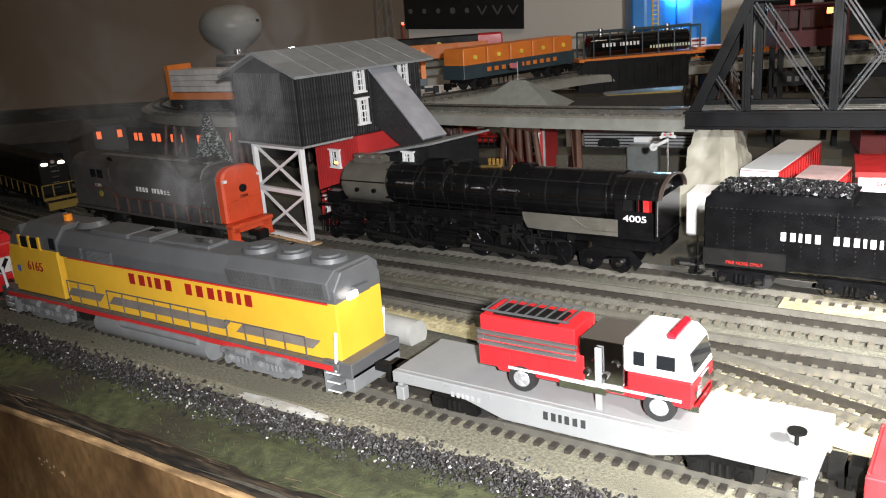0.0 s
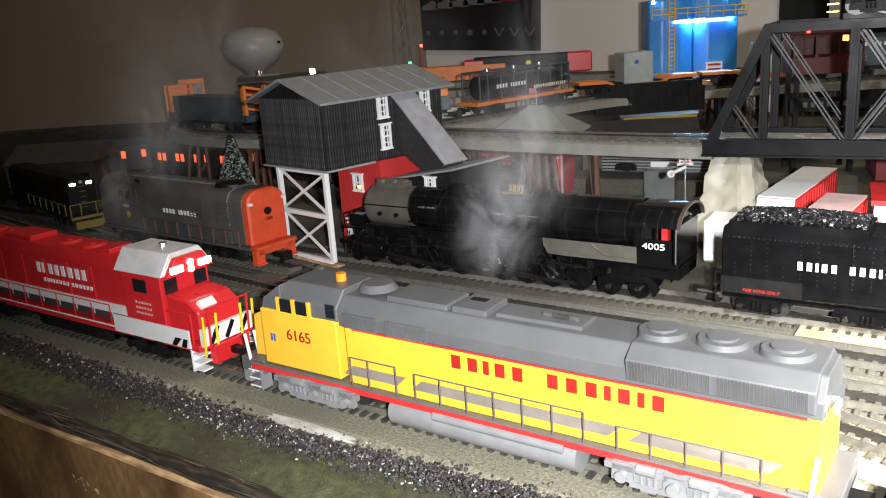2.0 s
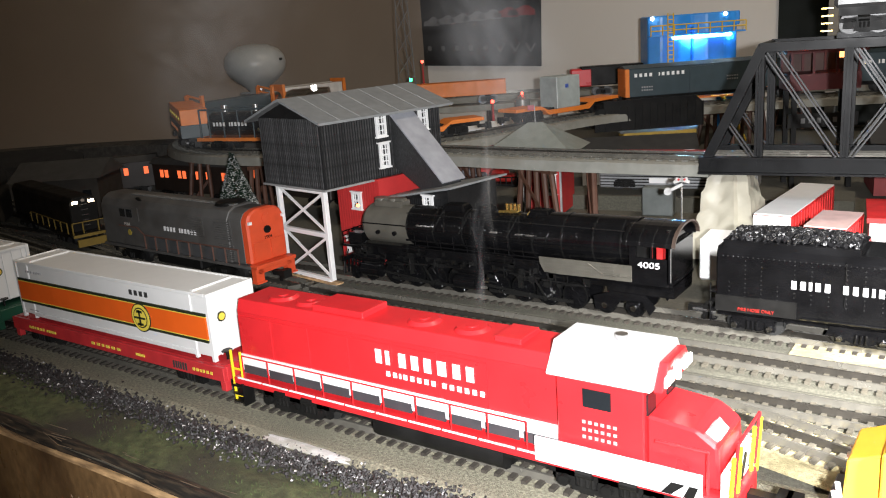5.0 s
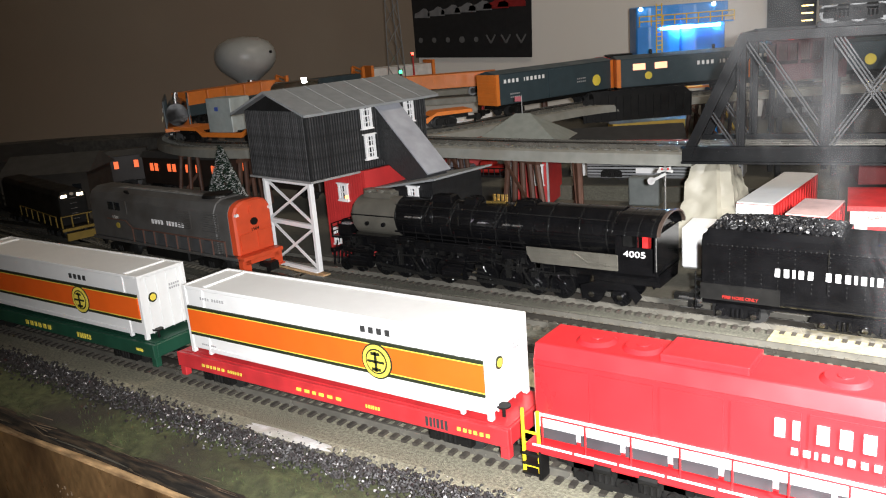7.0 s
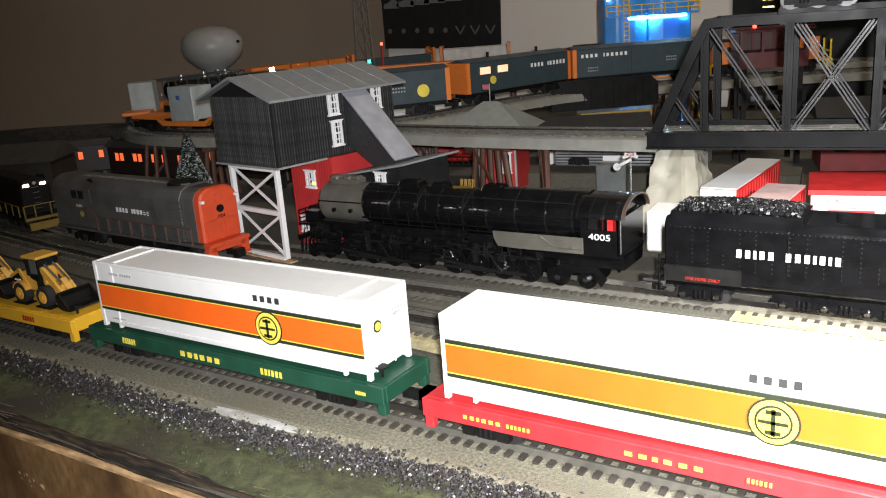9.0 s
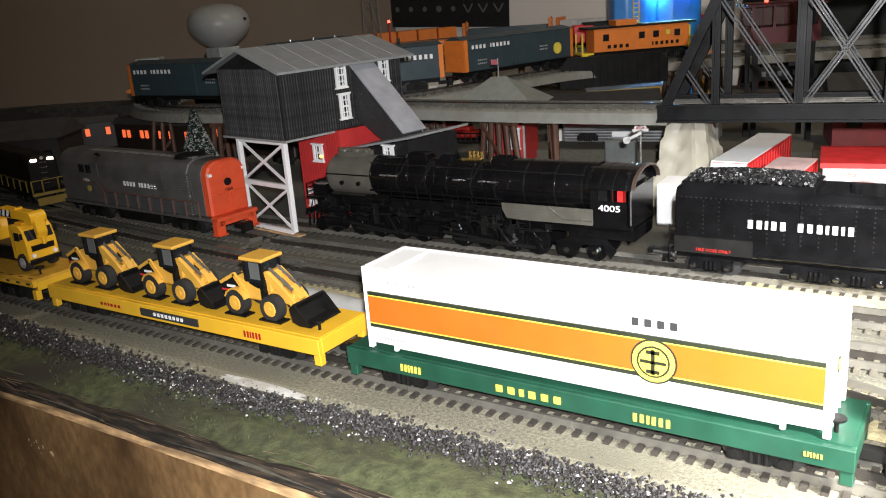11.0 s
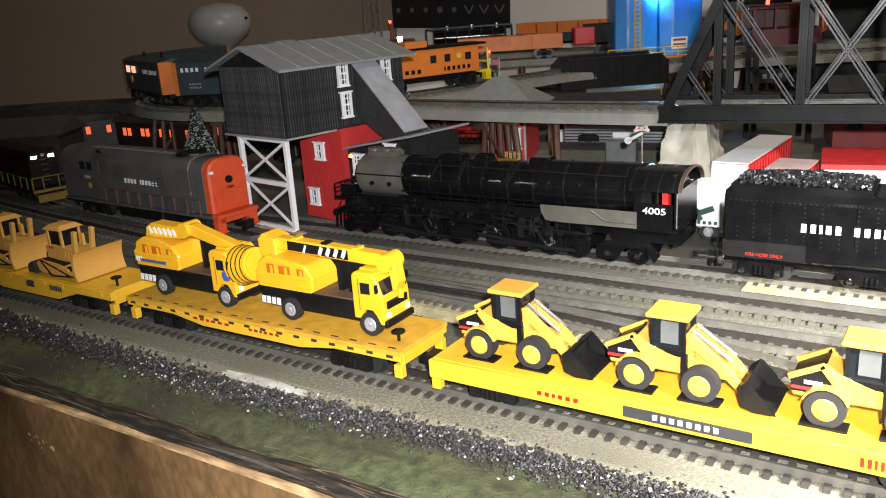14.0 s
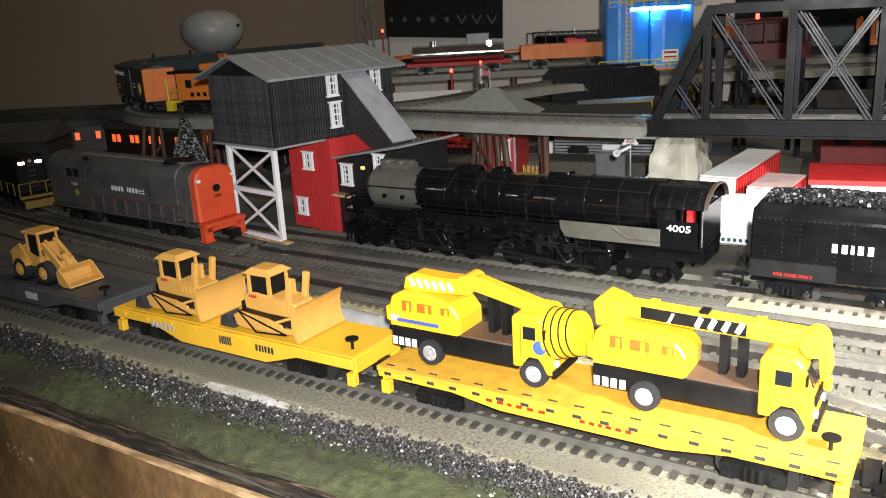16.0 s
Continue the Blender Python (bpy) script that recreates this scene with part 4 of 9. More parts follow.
    for y in (-0.022, 0.022):
        rod(bm, (0.202, y, 0.028), (0.204, y, 0.062), 0.001, 8)
    rod(bm, (0.204, -0.022, 0.062), (0.204, 0.022, 0.062), 0.001, 8)
    rod(bm, (0.19, -0.03, 0.03), (0.19, -0.03, 0.057), 0.001, 8)
    rod(bm, (0.19, -0.03, 0.057), (0.16, -0.03, 0.057), 0.001, 8)
    part("front_rails", bm, RJRED, root, "red front hand rails")
    handrail(root, [-0.185 + i * 0.029 for i in range(10)], -0.0305, 0.03, 0.05, RJRED)
    handrail(root, [-0.185 + i * 0.029 for i in range(9)], 0.0305, 0.03, 0.05, RJRED)
    for s in (-1, 1):
        truck(root, s * 0.13, BLACKM, 3, half=0.026, pitch=0.0285)
        coupler(root, s * L / 2, s)
    bm = bmesh.new()
    for s in (-1, 1):
        rod(bm, (-0.055, s * 0.018, 0.015), (0.055, s * 0.018, 0.015), 0.0095, 12)
    box(bm, (0, 0, 0.015), (0.11, 0.034, 0.018))
    part("fuel_tank", bm, BLACKM, root, "black fuel tank", smooth=True)
    for o in root.children:
        if o.name.split(".")[0] in ("cab", "cab_roof", "roof_vent", "side_window", "windscreen", "cab_brow", "number_board", "headlight", "nose", "nose_emblem"):
            o.location.x += 0.0235
    for o in root.children:
        o.scale = (1.02, 1, 1)
    on_front(root, -1.0855)
    return root


def wheel(parent, x, y, z, r, w, tyre=RUBBER, rim=PLATED, s=-1):
    """A road wheel: tyre with a rounded tread, and a dished rim on the outer side."""
    bm = bmesh.new()
    rod(bm, (x, y - w / 2, z), (x, y + w / 2, z), r * 0.97, 24)
    rod(bm, (x, y - w * 0.35, z), (x, y + w * 0.35, z), r, 24)
    t = part("tyre", bm, tyre, parent, smooth=True)
    bm = bmesh.new()
    rod(bm, (x, y + s * w * 0.5, z), (x, y + s * (w * 0.5 + 0.0006), z), r * 0.6, 20, r * 0.52)
    rod(bm, (x, y + s * w * 0.5, z), (x, y + s * (w * 0.5 + 0.0016), z), r * 0.2, 10)
    part("rim", bm, rim, t, smooth=True)


def fire_engine(x):
    root = thing("fire_engine", "red and white toy fire engine with chrome pump panel", "fire engine")
    bm = bmesh.new()
    box(bm, (-0.03, 0, 0.0245), (0.074, 0.038, 0.021))
    box(bm, (0.052, 0, 0.0205), (0.038, 0.038, 0.018))
    box(bm, (0.008, 0, 0.0135), (0.126, 0.034, 0.006))
    part("body", bm, RJRED, root, "red body", bev=0.0012)
    bm = bmesh.new()
    box(bm, (-0.034, 0, 0.042), (0.066, 0.031, 0.015))
    part("hose_bed", bm, RJRED, root, "red upper hose bed", bev=0.001)
    pbox("hose_cover", (-0.036, -0.002, 0.0495), (0.045, 0.02, 0.0016), BLACKM, root, "black hose cover")
    bm = bmesh.new()
    for y in (-0.013, 0.013):
        rod(bm, (-0.066, y, 0.0525), (-0.006, y, 0.0525), 0.0009, 6)
    lad = part("ladder", bm, DGREY, root, "grey roof ladder")
    for i in range(9):
        prod("rung", (-0.064 + i * 0.007, -0.013, 0.0525), (-0.064 + i * 0.007, 0.013, 0.0525), 0.0007, DGREY, lad, 6)
    for k in range(3):
        for y in (-0.0195, 0.0195):
            prod("suction_hose", (-0.066, y, 0.0315 + k * 0.004), (0.002, y, 0.0315 + k * 0.004), 0.0016, SILVER, root, 8, "silver suction hose")
    for k in range(5):
        pbox("locker_door", (-0.06 + k * 0.0125, -0.0194, 0.0235), (0.0105, 0.0008, 0.009), RJRED, root)
    pbox("white_flash", (0.01, -0.0196, 0.0165), (0.11, 0.0006, 0.0016), INKW, root, "white waist stripe")
    bm = bmesh.new()
    box(bm, (0.017, 0, 0.0295), (0.028, 0.037, 0.034))
    for k in range(4):
        rod(bm, (0.008 + k * 0.006, -0.0182, 0.024 + (k % 2) * 0.009), (0.008 + k * 0.006, -0.0205, 0.024 + (k % 2) * 0.009), 0.0024, 12)
    part("pump_panel", bm, CHROME, root, "chrome pump panel", bev=0.0006)
    pbox("running_board", (0.006, -0.0195, 0.0135), (0.03, 0.004, 0.0045), CHROME, root)
    bm = bmesh.new()
    prism(bm, [(0.031, 0.029), (0.031, 0.0505), (0.034, 0.053), (0.062, 0.053), (0.0675, 0.0475), (0.0712, 0.029)], "y", -0.0185, 0.0185)
    part("cab", bm, WHITE, root, "white cab top", bev=0.001)
    for a, b in ((0.037, 0.0435), (0.0505, 0.061)):
        pbox("window", ((a + b) / 2, -0.0188, 0.0395), (b - a, 0.0012, 0.009), GLASS, root)
    pbox("windscreen", (0.0692, 0, 0.0405), (0.0012, 0.03, 0.012), GLASS, root, m=Matrix.Rotation(radians(-12), 3, "Y"))
    bm = bmesh.new()
    rod(bm, (0.057, -0.0135, 0.0548), (0.057, 0.0135, 0.0548), 0.0026, 10)
    part("light_bar", bm, mat("red_light_bar", (0.4, 0.01, 0.02), 0.25), root, "dark red light bar", smooth=True)
    bm = bmesh.new()
    box(bm, (0.0715, 0, 0.0125), (0.006, 0.037, 0.0035))
    for y in (-0.012, 0.012):
        box(bm, (0.0715, y, 0.021), (0.002, 0.008, 0.005))
    box(bm, (0.0714, 0, 0.024), (0.0016, 0.014, 0.009))
    part("bumper_and_grille", bm, CHROME, root)
    for x_ in (-0.036, 0.052):
        for s in (-1, 1):
            wheel(root, x_, s * 0.0165, 0.0095, 0.0095, 0.006, s=s)
    pbox("tie_down", (0.016, -0.0202, 0.02), (0.004, 0.001, 0.045), GREYP, root, "clear strap over the truck")
    for o in root.children:
        o.scale = (1, 1, 0.93)
    on_front(root, x, 0.0345, -0.002)
    return root


def wheel_loader(x, y=0.0, m=CYEL, small=False, label="yellow toy wheel loader with black bucket", bucket=BLACKM, plain=False):
    root = thing("wheel_loader", label, "loader", "loaders on the flatcars")
    bm = bmesh.new()
    prism(bm, [(-0.042, 0.013), (-0.042, 0.0235), (-0.026, 0.032), (-0.006, 0.024), (0.004, 0.024), (0.004, 0.013)], "y", -0.0115, 0.0115)
    part("body", bm, m, root, "yellow rear body", bev=0.0012)
    pbox("front_frame", (0.017, 0, 0.0165), (0.03, 0.013, 0.010), m, root, bev=0.001)
    bm = bmesh.new()
    prism(bm, [(-0.0425, 0.0165), (-0.0425, 0.0235), (-0.0265, 0.0325), (-0.022, 0.0245), (-0.0225, 0.0165)], "y", -0.0122, 0.0122)
    part("engine_cover", bm, BLACKM if not plain else m, root, "black engine cover")
    for s in (-1, 1):
        bm = bmesh.new()
        beam(bm, (-0.0435, s * 0.012, 0.0245), (-0.026, s * 0.012, 0.0335), 0.0022, 0.0028)
        beam(bm, (-0.027, s * 0.012, 0.0335), (-0.0135, s * 0.012, 0.0165), 0.0022, 0.0034)
        part("cover_frame", bm, m, root, "yellow slanted frame")
    pbox("side_stripe", (-0.033, -0.0126, 0.019), (0.018, 0.0012, 0.0014), URED if not plain else m, root)
    pbox("side_mark", (-0.031, -0.0126, 0.0228), (0.009, 0.0012, 0.0018), INKW if not plain else m, root)
    for s in (-1, 1):
        bm = bmesh.new()
        arc = [(-0.024 + 0.0125 * math.cos(a), 0.0105 + 0.0125 * math.sin(a)) for a in [radians(20 + 140 * k / 8) for k in range(9)]]
        prism(bm, arc + [(-0.024 + (p[0] + 0.024) * 0.92, 0.0105 + (p[1] - 0.0105) * 0.92) for p in arc[::-1]], "y", s * 0.0135 - 0.004, s * 0.0135 + 0.004)
        part("mudguard", bm, m, root)
    bm = bmesh.new()
    box(bm, (-0.006, 0, 0.0345), (0.0185, 0.0185, 0.024))
    part("cab_glass", bm, GLASS if not plain else BLACKM, root, "dark cab windows")
    for sx in (-1, 1):
        for sy in (-1, 1):
            pbox("cab_post", (-0.006 + sx * 0.0095, sy * 0.0095, 0.0355), (0.0022, 0.0022, 0.024), BLACKM if not plain else m, root)
    pbox("cab_window", (-0.005, -0.0096, 0.0375), (0.0105, 0.0008, 0.014), mat("clear_window", (0.11, 0.113, 0.11), 0.08) if not plain else BLACKM, root)
    pbox("cab_roof", (-0.006, 0, 0.0475), (0.026, 0.025, 0.003), m, root, "yellow cab roof", bev=0.0008)
    if not plain:
        pbox("cab_base", (-0.004, 0, 0.0225), (0.0165, 0.0215, 0.011), BLACKM, root, "black lower cab", bev=0.0006)
        pbox("step_guard", (0.0045, -0.0118, 0.0165), (0.0035, 0.003, 0.019), BLACKM, root, "black step beside the cab")
    for s in (-1, 1):
        bm = bmesh.new()
        prism(bm, [(0.004, 0.0375), (0.008, 0.0385), (0.027, 0.0225), (0.038, 0.0115), (0.0365, 0.007), (0.0325, 0.0085), (0.023, 0.0195), (0.005, 0.031)], "y", s * 0.0075 - 0.0014, s * 0.0075 + 0.0014)
        part("lift_arm", bm, m, root, "yellow lift arm", bev=0.0005)
        prod("hydraulic_ram", (0.007, s * 0.0045, 0.0395), (0.03, s * 0.0045, 0.024), 0.0013, SILVER if not plain else m, root, 8, "steel hydraulic ram")
    bm = bmesh.new()
    prism(bm, [(0.024, 0.0255), (0.0265, 0.0275), (0.032, 0.0225), (0.0365, 0.0175), (0.0345, 0.0155), (0.029, 0.0205)], "y", -0.003, 0.003)
    part("tilt_lever", bm, m, root, "yellow tilt lever", bev=0.0004)
    pbox("arm_tower", (0.006, 0, 0.0285), (0.005, 0.014, 0.017), m, root, bev=0.0005)
    bm = bmesh.new()
    prism(bm, [(0.036, 0.014), (0.038, 0.003), (0.045, 0.0006), (0.0565, 0.0008), (0.0555, 0.0022), (0.046, 0.003), (0.041, 0.006), (0.0395, 0.0125), (0.0425, 0.0175), (0.041, 0.0185)], "y", -0.0175, 0.0175)
    for s in (-1, 1):
        prism(bm, [(0.0385, 0.0135), (0.041, 0.0035), (0.046, 0.0015), (0.0575, 0.0012), (0.0425, 0.0175)], "y", s * 0.0175 - 0.0007, s * 0.0175 + 0.0007)
    part("bucket", bm, bucket, root, "bucket")
    for wx in (-0.024, 0.015):
        for s in (-1, 1):
            wheel(root, wx, s * 0.0135, 0.0105, 0.0108, 0.0085, rim=m, s=s)
    bm = bmesh.new()
    box(bm, (-0.024, -0.014, 0.0006), (0.024, 0.011, 0.0012))
    box(bm, (0.015, -0.014, 0.0006), (0.024, 0.011, 0.0012))
    part("wheel_pad", bm, BLACKM, root)
    on_front(root, x, 0.0352, y)
    return root


def bulldozer(x):
    root = thing("bulldozer", "ochre toy bulldozer with raised blade", "bulldozer", "dozers on the flatcar")
    bm = bmesh.new()
    prism(bm, [(-0.034, 0.012), (-0.036, 0.027), (-0.022, 0.03), (0.004, 0.0275), (0.02, 0.025), (0.022, 0.012)], "y", -0.011, 0.011)
    part("body", bm, DOZ, root, "ochre body", bev=0.0015)
    bm = bmesh.new()
    box(bm, (-0.017, 0, 0.037), (0.02, 0.019, 0.017))
    part("cab_glass", bm, BLACKM, root, "dark open cab")
    for sx in (-1, 1):
        for sy in (-1, 1):
            pbox("cab_post", (-0.017 + sx * 0.0105, sy * 0.0098, 0.0375), (0.003, 0.0025, 0.02), DOZ, root, taper=(0.8, 0.8))
    pbox("cab_roof", (-0.017, 0, 0.0485), (0.03, 0.028, 0.0048), DOZ, root, "ochre canopy", bev=0.0008, taper=(0.62, 0.6))
    for s in (-1, 1):
        bm = bmesh.new()
        prism(bm, [(-0.036, 0.002), (-0.041, 0.008), (-0.034, 0.0155), (0.0, 0.013), (0.017, 0.0105), (0.0205, 0.006), (0.016, 0.001), (-0.03, 0.0006)], "y", s * 0.0155 - 0.005, s * 0.0155 + 0.005)
        part("crawler_track", bm, BLACKM, root, "black crawler track", bev=0.001)
        bm = bmesh.new()
        prism(bm, [(-0.034, 0.0035), (-0.037, 0.012), (-0.029, 0.0165), (0.0, 0.0138), (0.0145, 0.0105), (0.0165, 0.005), (0.011, 0.0018), (-0.028, 0.0018)], "y", s * 0.0213 - 0.001, s * 0.0213 + 0.001)
        part("track_frame", bm, DOZ, root, bev=0.0006)
        bm = bmesh.new()
        beam(bm, (0.012, s * 0.0095, 0.024), (0.016, s * 0.0095, 0.047), 0.004, 0.005)
        beam(bm, (-0.004, s * 0.0215, 0.006), (0.031, s * 0.0205, 0.006), 0.003, 0.0045)
        beam(bm, (0.0, s * 0.0225, 0.009), (0.03, s * 0.018, 0.02), 0.0022, 0.0022)
        part("push_arm", bm, DOZ, root, bev=0.0005)
    bm = bmesh.new()
    arc = []
    for k in range(7):
        a = -0.9 + 1.8 * k / 6
        arc.append((0.0415 - 0.009 * math.cos(a), 0.0155 + 0.0185 * math.sin(a)))
    prism(bm, arc + [(p[0] - 0.003, p[1]) for p in arc[::-1]], "y", -0.027, 0.027)
    part("blade", bm, DOZ, root, "wide curved blade")
    bm = bmesh.new()
    rod(bm, (-0.03, -0.022, 0.016), (0.02, -0.024, 0.004), 0.0008, 6)
    rod(bm, (0.02, -0.024, 0.004), (-0.012, -0.0235, 0.001), 0.0008, 6)
    rod(bm, (-0.03, -0.022, 0.016), (-0.012, -0.0235, 0.001), 0.0008, 6)
    part("tie_chain", bm, BLACKM, root, "thin black tie-down chain")
    pbox("ripper", (-0.04, 0, 0.012), (0.005, 0.014, 0.012), BLACKM, root)
    bm = bmesh.new()
    prism(bm, [(-0.052, 0.0004), (-0.05, 0.009), (-0.044, 0.0125), (-0.036, 0.0004)], "y", -0.0235, -0.0095)
    part("track_chock", bm, mat("chock_grey", (0.035, 0.035, 0.038), 0.5), root, "dark grey chock behind the track")
    pbox("exhaust_stack", (0.004, 0.006, 0.033), (0.003, 0.003, 0.014), DOZ, root)
    pbox("side_label", (-0.024, -0.0114, 0.0265), (0.008, 0.0008, 0.002), URED, root)
    for k in range(4):
        pbox("louvre", (-0.004 + k * 0.005, -0.0113, 0.0205), (0.003, 0.0008, 0.006), DOZ, root)
    for o in root.children:
        o.scale = (1, 1, 0.94)
    on_front(root, x, 0.0352)
    return root


def crane_truck(x, mixer=False):
    root = thing("crane_truck", "bright yellow toy crane truck with striped boom folded over the cab" if not mixer else "bright yellow toy excavator truck with ridged bucket beside the cab", "crane truck", "trucks on the flatcar")
    bm = bmesh.new()
    box(bm, (-0.0125, 0, 0.0165), (0.1, 0.0285, 0.0145))
    box(bm, (0.045, 0, 0.0135), (0.034, 0.022, 0.008))
    part("chassis", bm, BLACKM, root, "black chassis", bev=0.0008)
    pbox("deck_plate", (0.014, 0, 0.0245), (0.041, 0.0265, 0.0014), mat("brown_deck", (0.1, 0.06, 0.035), 0.6), root)
    # cab with wheel arch and sloping screen
    bm = bmesh.new()
    prism(bm, [(0.034, 0.012), (0.034, 0.045), (0.0365, 0.0478), (0.052, 0.0478), (0.0565, 0.0435), (0.061, 0.031), (0.0625, 0.0095), (0.0578, 0.0095), (0.0565, 0.0165), (0.0525, 0.021), (0.0455, 0.021), (0.0415, 0.0165), (0.0402, 0.012)], "y", -0.0165, 0.0165)
    cab = part("cab", bm, TYEL, root, "yellow truck cab", bev=0.0009)
    lean = Matrix.Rotation(radians(-19), 3, "Y")
    for s in (-1, 1):
        pbox("side_window", (0.0465, s * 0.0166, 0.0362), (0.0085, 0.0008, 0.0085), GLASS, cab)
        pbox("door_line", (0.0405, s * 0.0167, 0.031), (0.0006, 0.0006, 0.024), mat("dark_seam", (0.3, 0.15, 0.01), 0.6), cab)
        pbox("mirror", (0.0585, s * 0.0188, 0.038), (0.0012, 0.0028, 0.006), BLACKM, cab)
        prod("headlamp", (0.062, s * 0.0115, 0.0165), (0.0636, s * 0.0115, 0.0165), 0.0022, INKW, cab)
    pbox("windscreen", (0.0591, 0, 0.0372), (0.0012, 0.028, 0.0105), GLASS, cab, m=lean)
    pbox("wiper", (0.0598, -0.005, 0.0345), (0.0008, 0.012, 0.0006), BLACKM, cab, m=lean)
    pbox("grille", (0.0622, 0, 0.0238), (0.0014, 0.024, 0.0055), BLACKM, cab)
    pbox("bumper", (0.0632, 0, 0.0108), (0.0032, 0.0335, 0.0048), BLACKM, cab, bev=0.0006)
    pbox("roof_ridge", (0.0445, 0, 0.0486), (0.013, 0.022, 0.0016), TYEL, cab, bev=0.0005)
    # revolving crane house with open windows
    bm = bmesh.new()
    prism(bm, [(-0.0625, 0.0245), (-0.0645, 0.033), (-0.0605, 0.0455), (-0.052, 0.05), (-0.03, 0.0482), (-0.0125, 0.0455), (-0.0055, 0.037), (-0.0055, 0.0245)], "y", -0.0152, 0.0152)
    house = part("superstructure", bm, TYEL, root, "yellow crane house", bev=0.0012)
    inside = mat("orange_interior", (0.6, 0.11, 0.012), 0.5)
    for wx, w, h in ((-0.0475, 0.0075, 0.0085), (-0.033, 0.0115, 0.0075), (-0.0165, 0.0065, 0.006)):
        pbox("house_window", (wx, -0.0153, 0.0405), (w, 0.0008, h), inside, house, "open window with orange inside")
        pbox("window_bar", (wx + w * 0.18, -0.0159, 0.0395), (0.0022, 0.0008, h * 0.8), TYEL, house)
        pbox("window_edge", (wx, -0.016, 0.0405 + h / 2), (w + 0.0016, 0.001, 0.0009), TYEL, house)
    pbox("house_sill", (-0.034, -0.0158, 0.0338), (0.052, 0.0012, 0.0012), TYEL, house)
    pbox("house_skirt", (-0.034, -0.0156, 0.0262), (0.054, 0.0012, 0.0026), TYEL, house)
    pbox("counterweight", (-0.0645, 0, 0.0315), (0.0055, 0.028, 0.011), TYEL, house, bev=0.0012)
    for px in (0.011, 0.021):
        pbox("crane_post", (px, 0.003, 0.0385), (0.0042, 0.0095, 0.027), BLACKM, root)
    if mixer:
        pbox("blue_stripe", (-0.0385, -0.0163, 0.0295), (0.034, 0.0008, 0.0022), INKB, house)
        bars((1, 1, 1), face_y(-0.0575, -0.0163, 0.0305), 0.0052, 0.0075, INKW, house)
        bm = bmesh.new()
        prism(bm, [(-0.056, 0.0485), (-0.0535, 0.0575), (-0.046, 0.0615), (-0.022, 0.0605), (-0.004, 0.0615), (-0.001, 0.0545), (-0.004, 0.0505), (-0.024, 0.0495)], "y", -0.0068, 0.0068)
        boom = part("boom", bm, TYEL, root, "yellow rear boom", bev=0.0008)
        prod("joint", (-0.004, -0.0085, 0.0582), (-0.004, 0.0085, 0.0582), 0.0068, TYEL, boom, 16)
        bm = bmesh.new()
        prism(bm, [(-0.004, 0.0545), (-0.003, 0.0635), (0.004, 0.0635), (0.067, 0.0475), (0.0685, 0.0435), (0.064, 0.0405)], "y", -0.0048, 0.0048)
        part("dipper_arm", bm, TYEL, boom, "yellow sloping arm", bev=0.0008)
        bm = bmesh.new()
        tail, tip = Vector((0.0575, -0.003, 0.0335)), Vector((0.0775, -0.005, 0.0375))
        rod(bm, tail, tip, 0.0172, 24, 0.0138)
        drum = part("bucket", bm, TYEL, root, "yellow ridged bucket")
        for k in range(4):
            u = 0.12 + k * 0.24
            c, d = tail.lerp(tip, u), (tip - tail).normalized() * 0.0005
            prod("groove", c - d, c + d, 0.0172 - 0.0034 * u + 0.0003, BLACKM, drum, 24, "dark groove round the bucket")
        prod("bucket_end", tip, tip + (tip - tail).normalized() * 0.0012, 0.0112, TYEL, drum, 24)
        prod("cab_badge", (0.0545, -0.0182, 0.0285), (0.0545, -0.019, 0.0285), 0.0045, INKB, cab, 20)
        for i in range(6):
            bm = bmesh.new()
            beam(bm, (-0.046 + i * 0.0062, -0.0071, 0.0518), (-0.0492 + i * 0.0062, -0.0071, 0.0578), 0.0006, 0.0028)
            part("boom_stripe", bm, INKW, boom, "white hazard stripe")
    else:
        bm = bmesh.new()
        prism(bm, [(-0.0625, 0.046), (-0.0645, 0.0605), (-0.059, 0.0658), (-0.051, 0.0632), (-0.046, 0.0618), (-0.045, 0.0485)], "y", -0.0095, 0.0095)
        part("boom_foot", bm, TYEL, root, "raised yellow boom foot", bev=0.001)
        bm = bmesh.new()
        beam(bm, (-0.05, 0, 0.0575), (0.057, 0, 0.0545), 0.0105, 0.0098)
        boom = part("boom", bm, TYEL, root, "yellow boom over the cab", bev=0.0008)
        prod("joint", (0.0585, -0.0085, 0.0535), (0.0585, 0.0085, 0.0535), 0.0068, TYEL, boom, 16)
        bm = bmesh.new()
        prism(bm, [(0.0575, 0.0565), (0.0655, 0.0555), (0.068, 0.0395), (0.0655, 0.0325), (0.0625, 0.0335), (0.062, 0.047)], "y", -0.0055, 0.0055)
        part("jib_end", bm, TYEL, boom, "yellow folded jib end", bev=0.0008)
        prod("hook", (0.066, 0, 0.0335), (0.066, 0, 0.027), 0.0022, TYEL, boom)
        for k in range(3):
            pbox("boom_clamp", (-0.03 + k * 0.03, 0, 0.0622 - k * 0.0008), (0.005, 0.0085, 0.0022), BLACKM if k == 1 else TYEL, boom)
        pbox("boom_panel", (-0.006, -0.0054, 0.0563), (0.06, 0.0008, 0.0072), BLACKM, boom, "black panel", m=Matrix.Rotation(radians(1.6), 3, "Y"))
        for i in range(5):
            bm = bmesh.new()
            cx = (-0.018, -0.002, 0.0055, 0.013, 0.0205)[i]
            beam(bm, (cx - 0.0014, -0.006, 0.0532), (cx + 0.0014, -0.006, 0.0592), 0.0006, 0.003 if i else 0.0016)
            part("boom_stripe", bm, INKW, boom, "white hazard stripe")
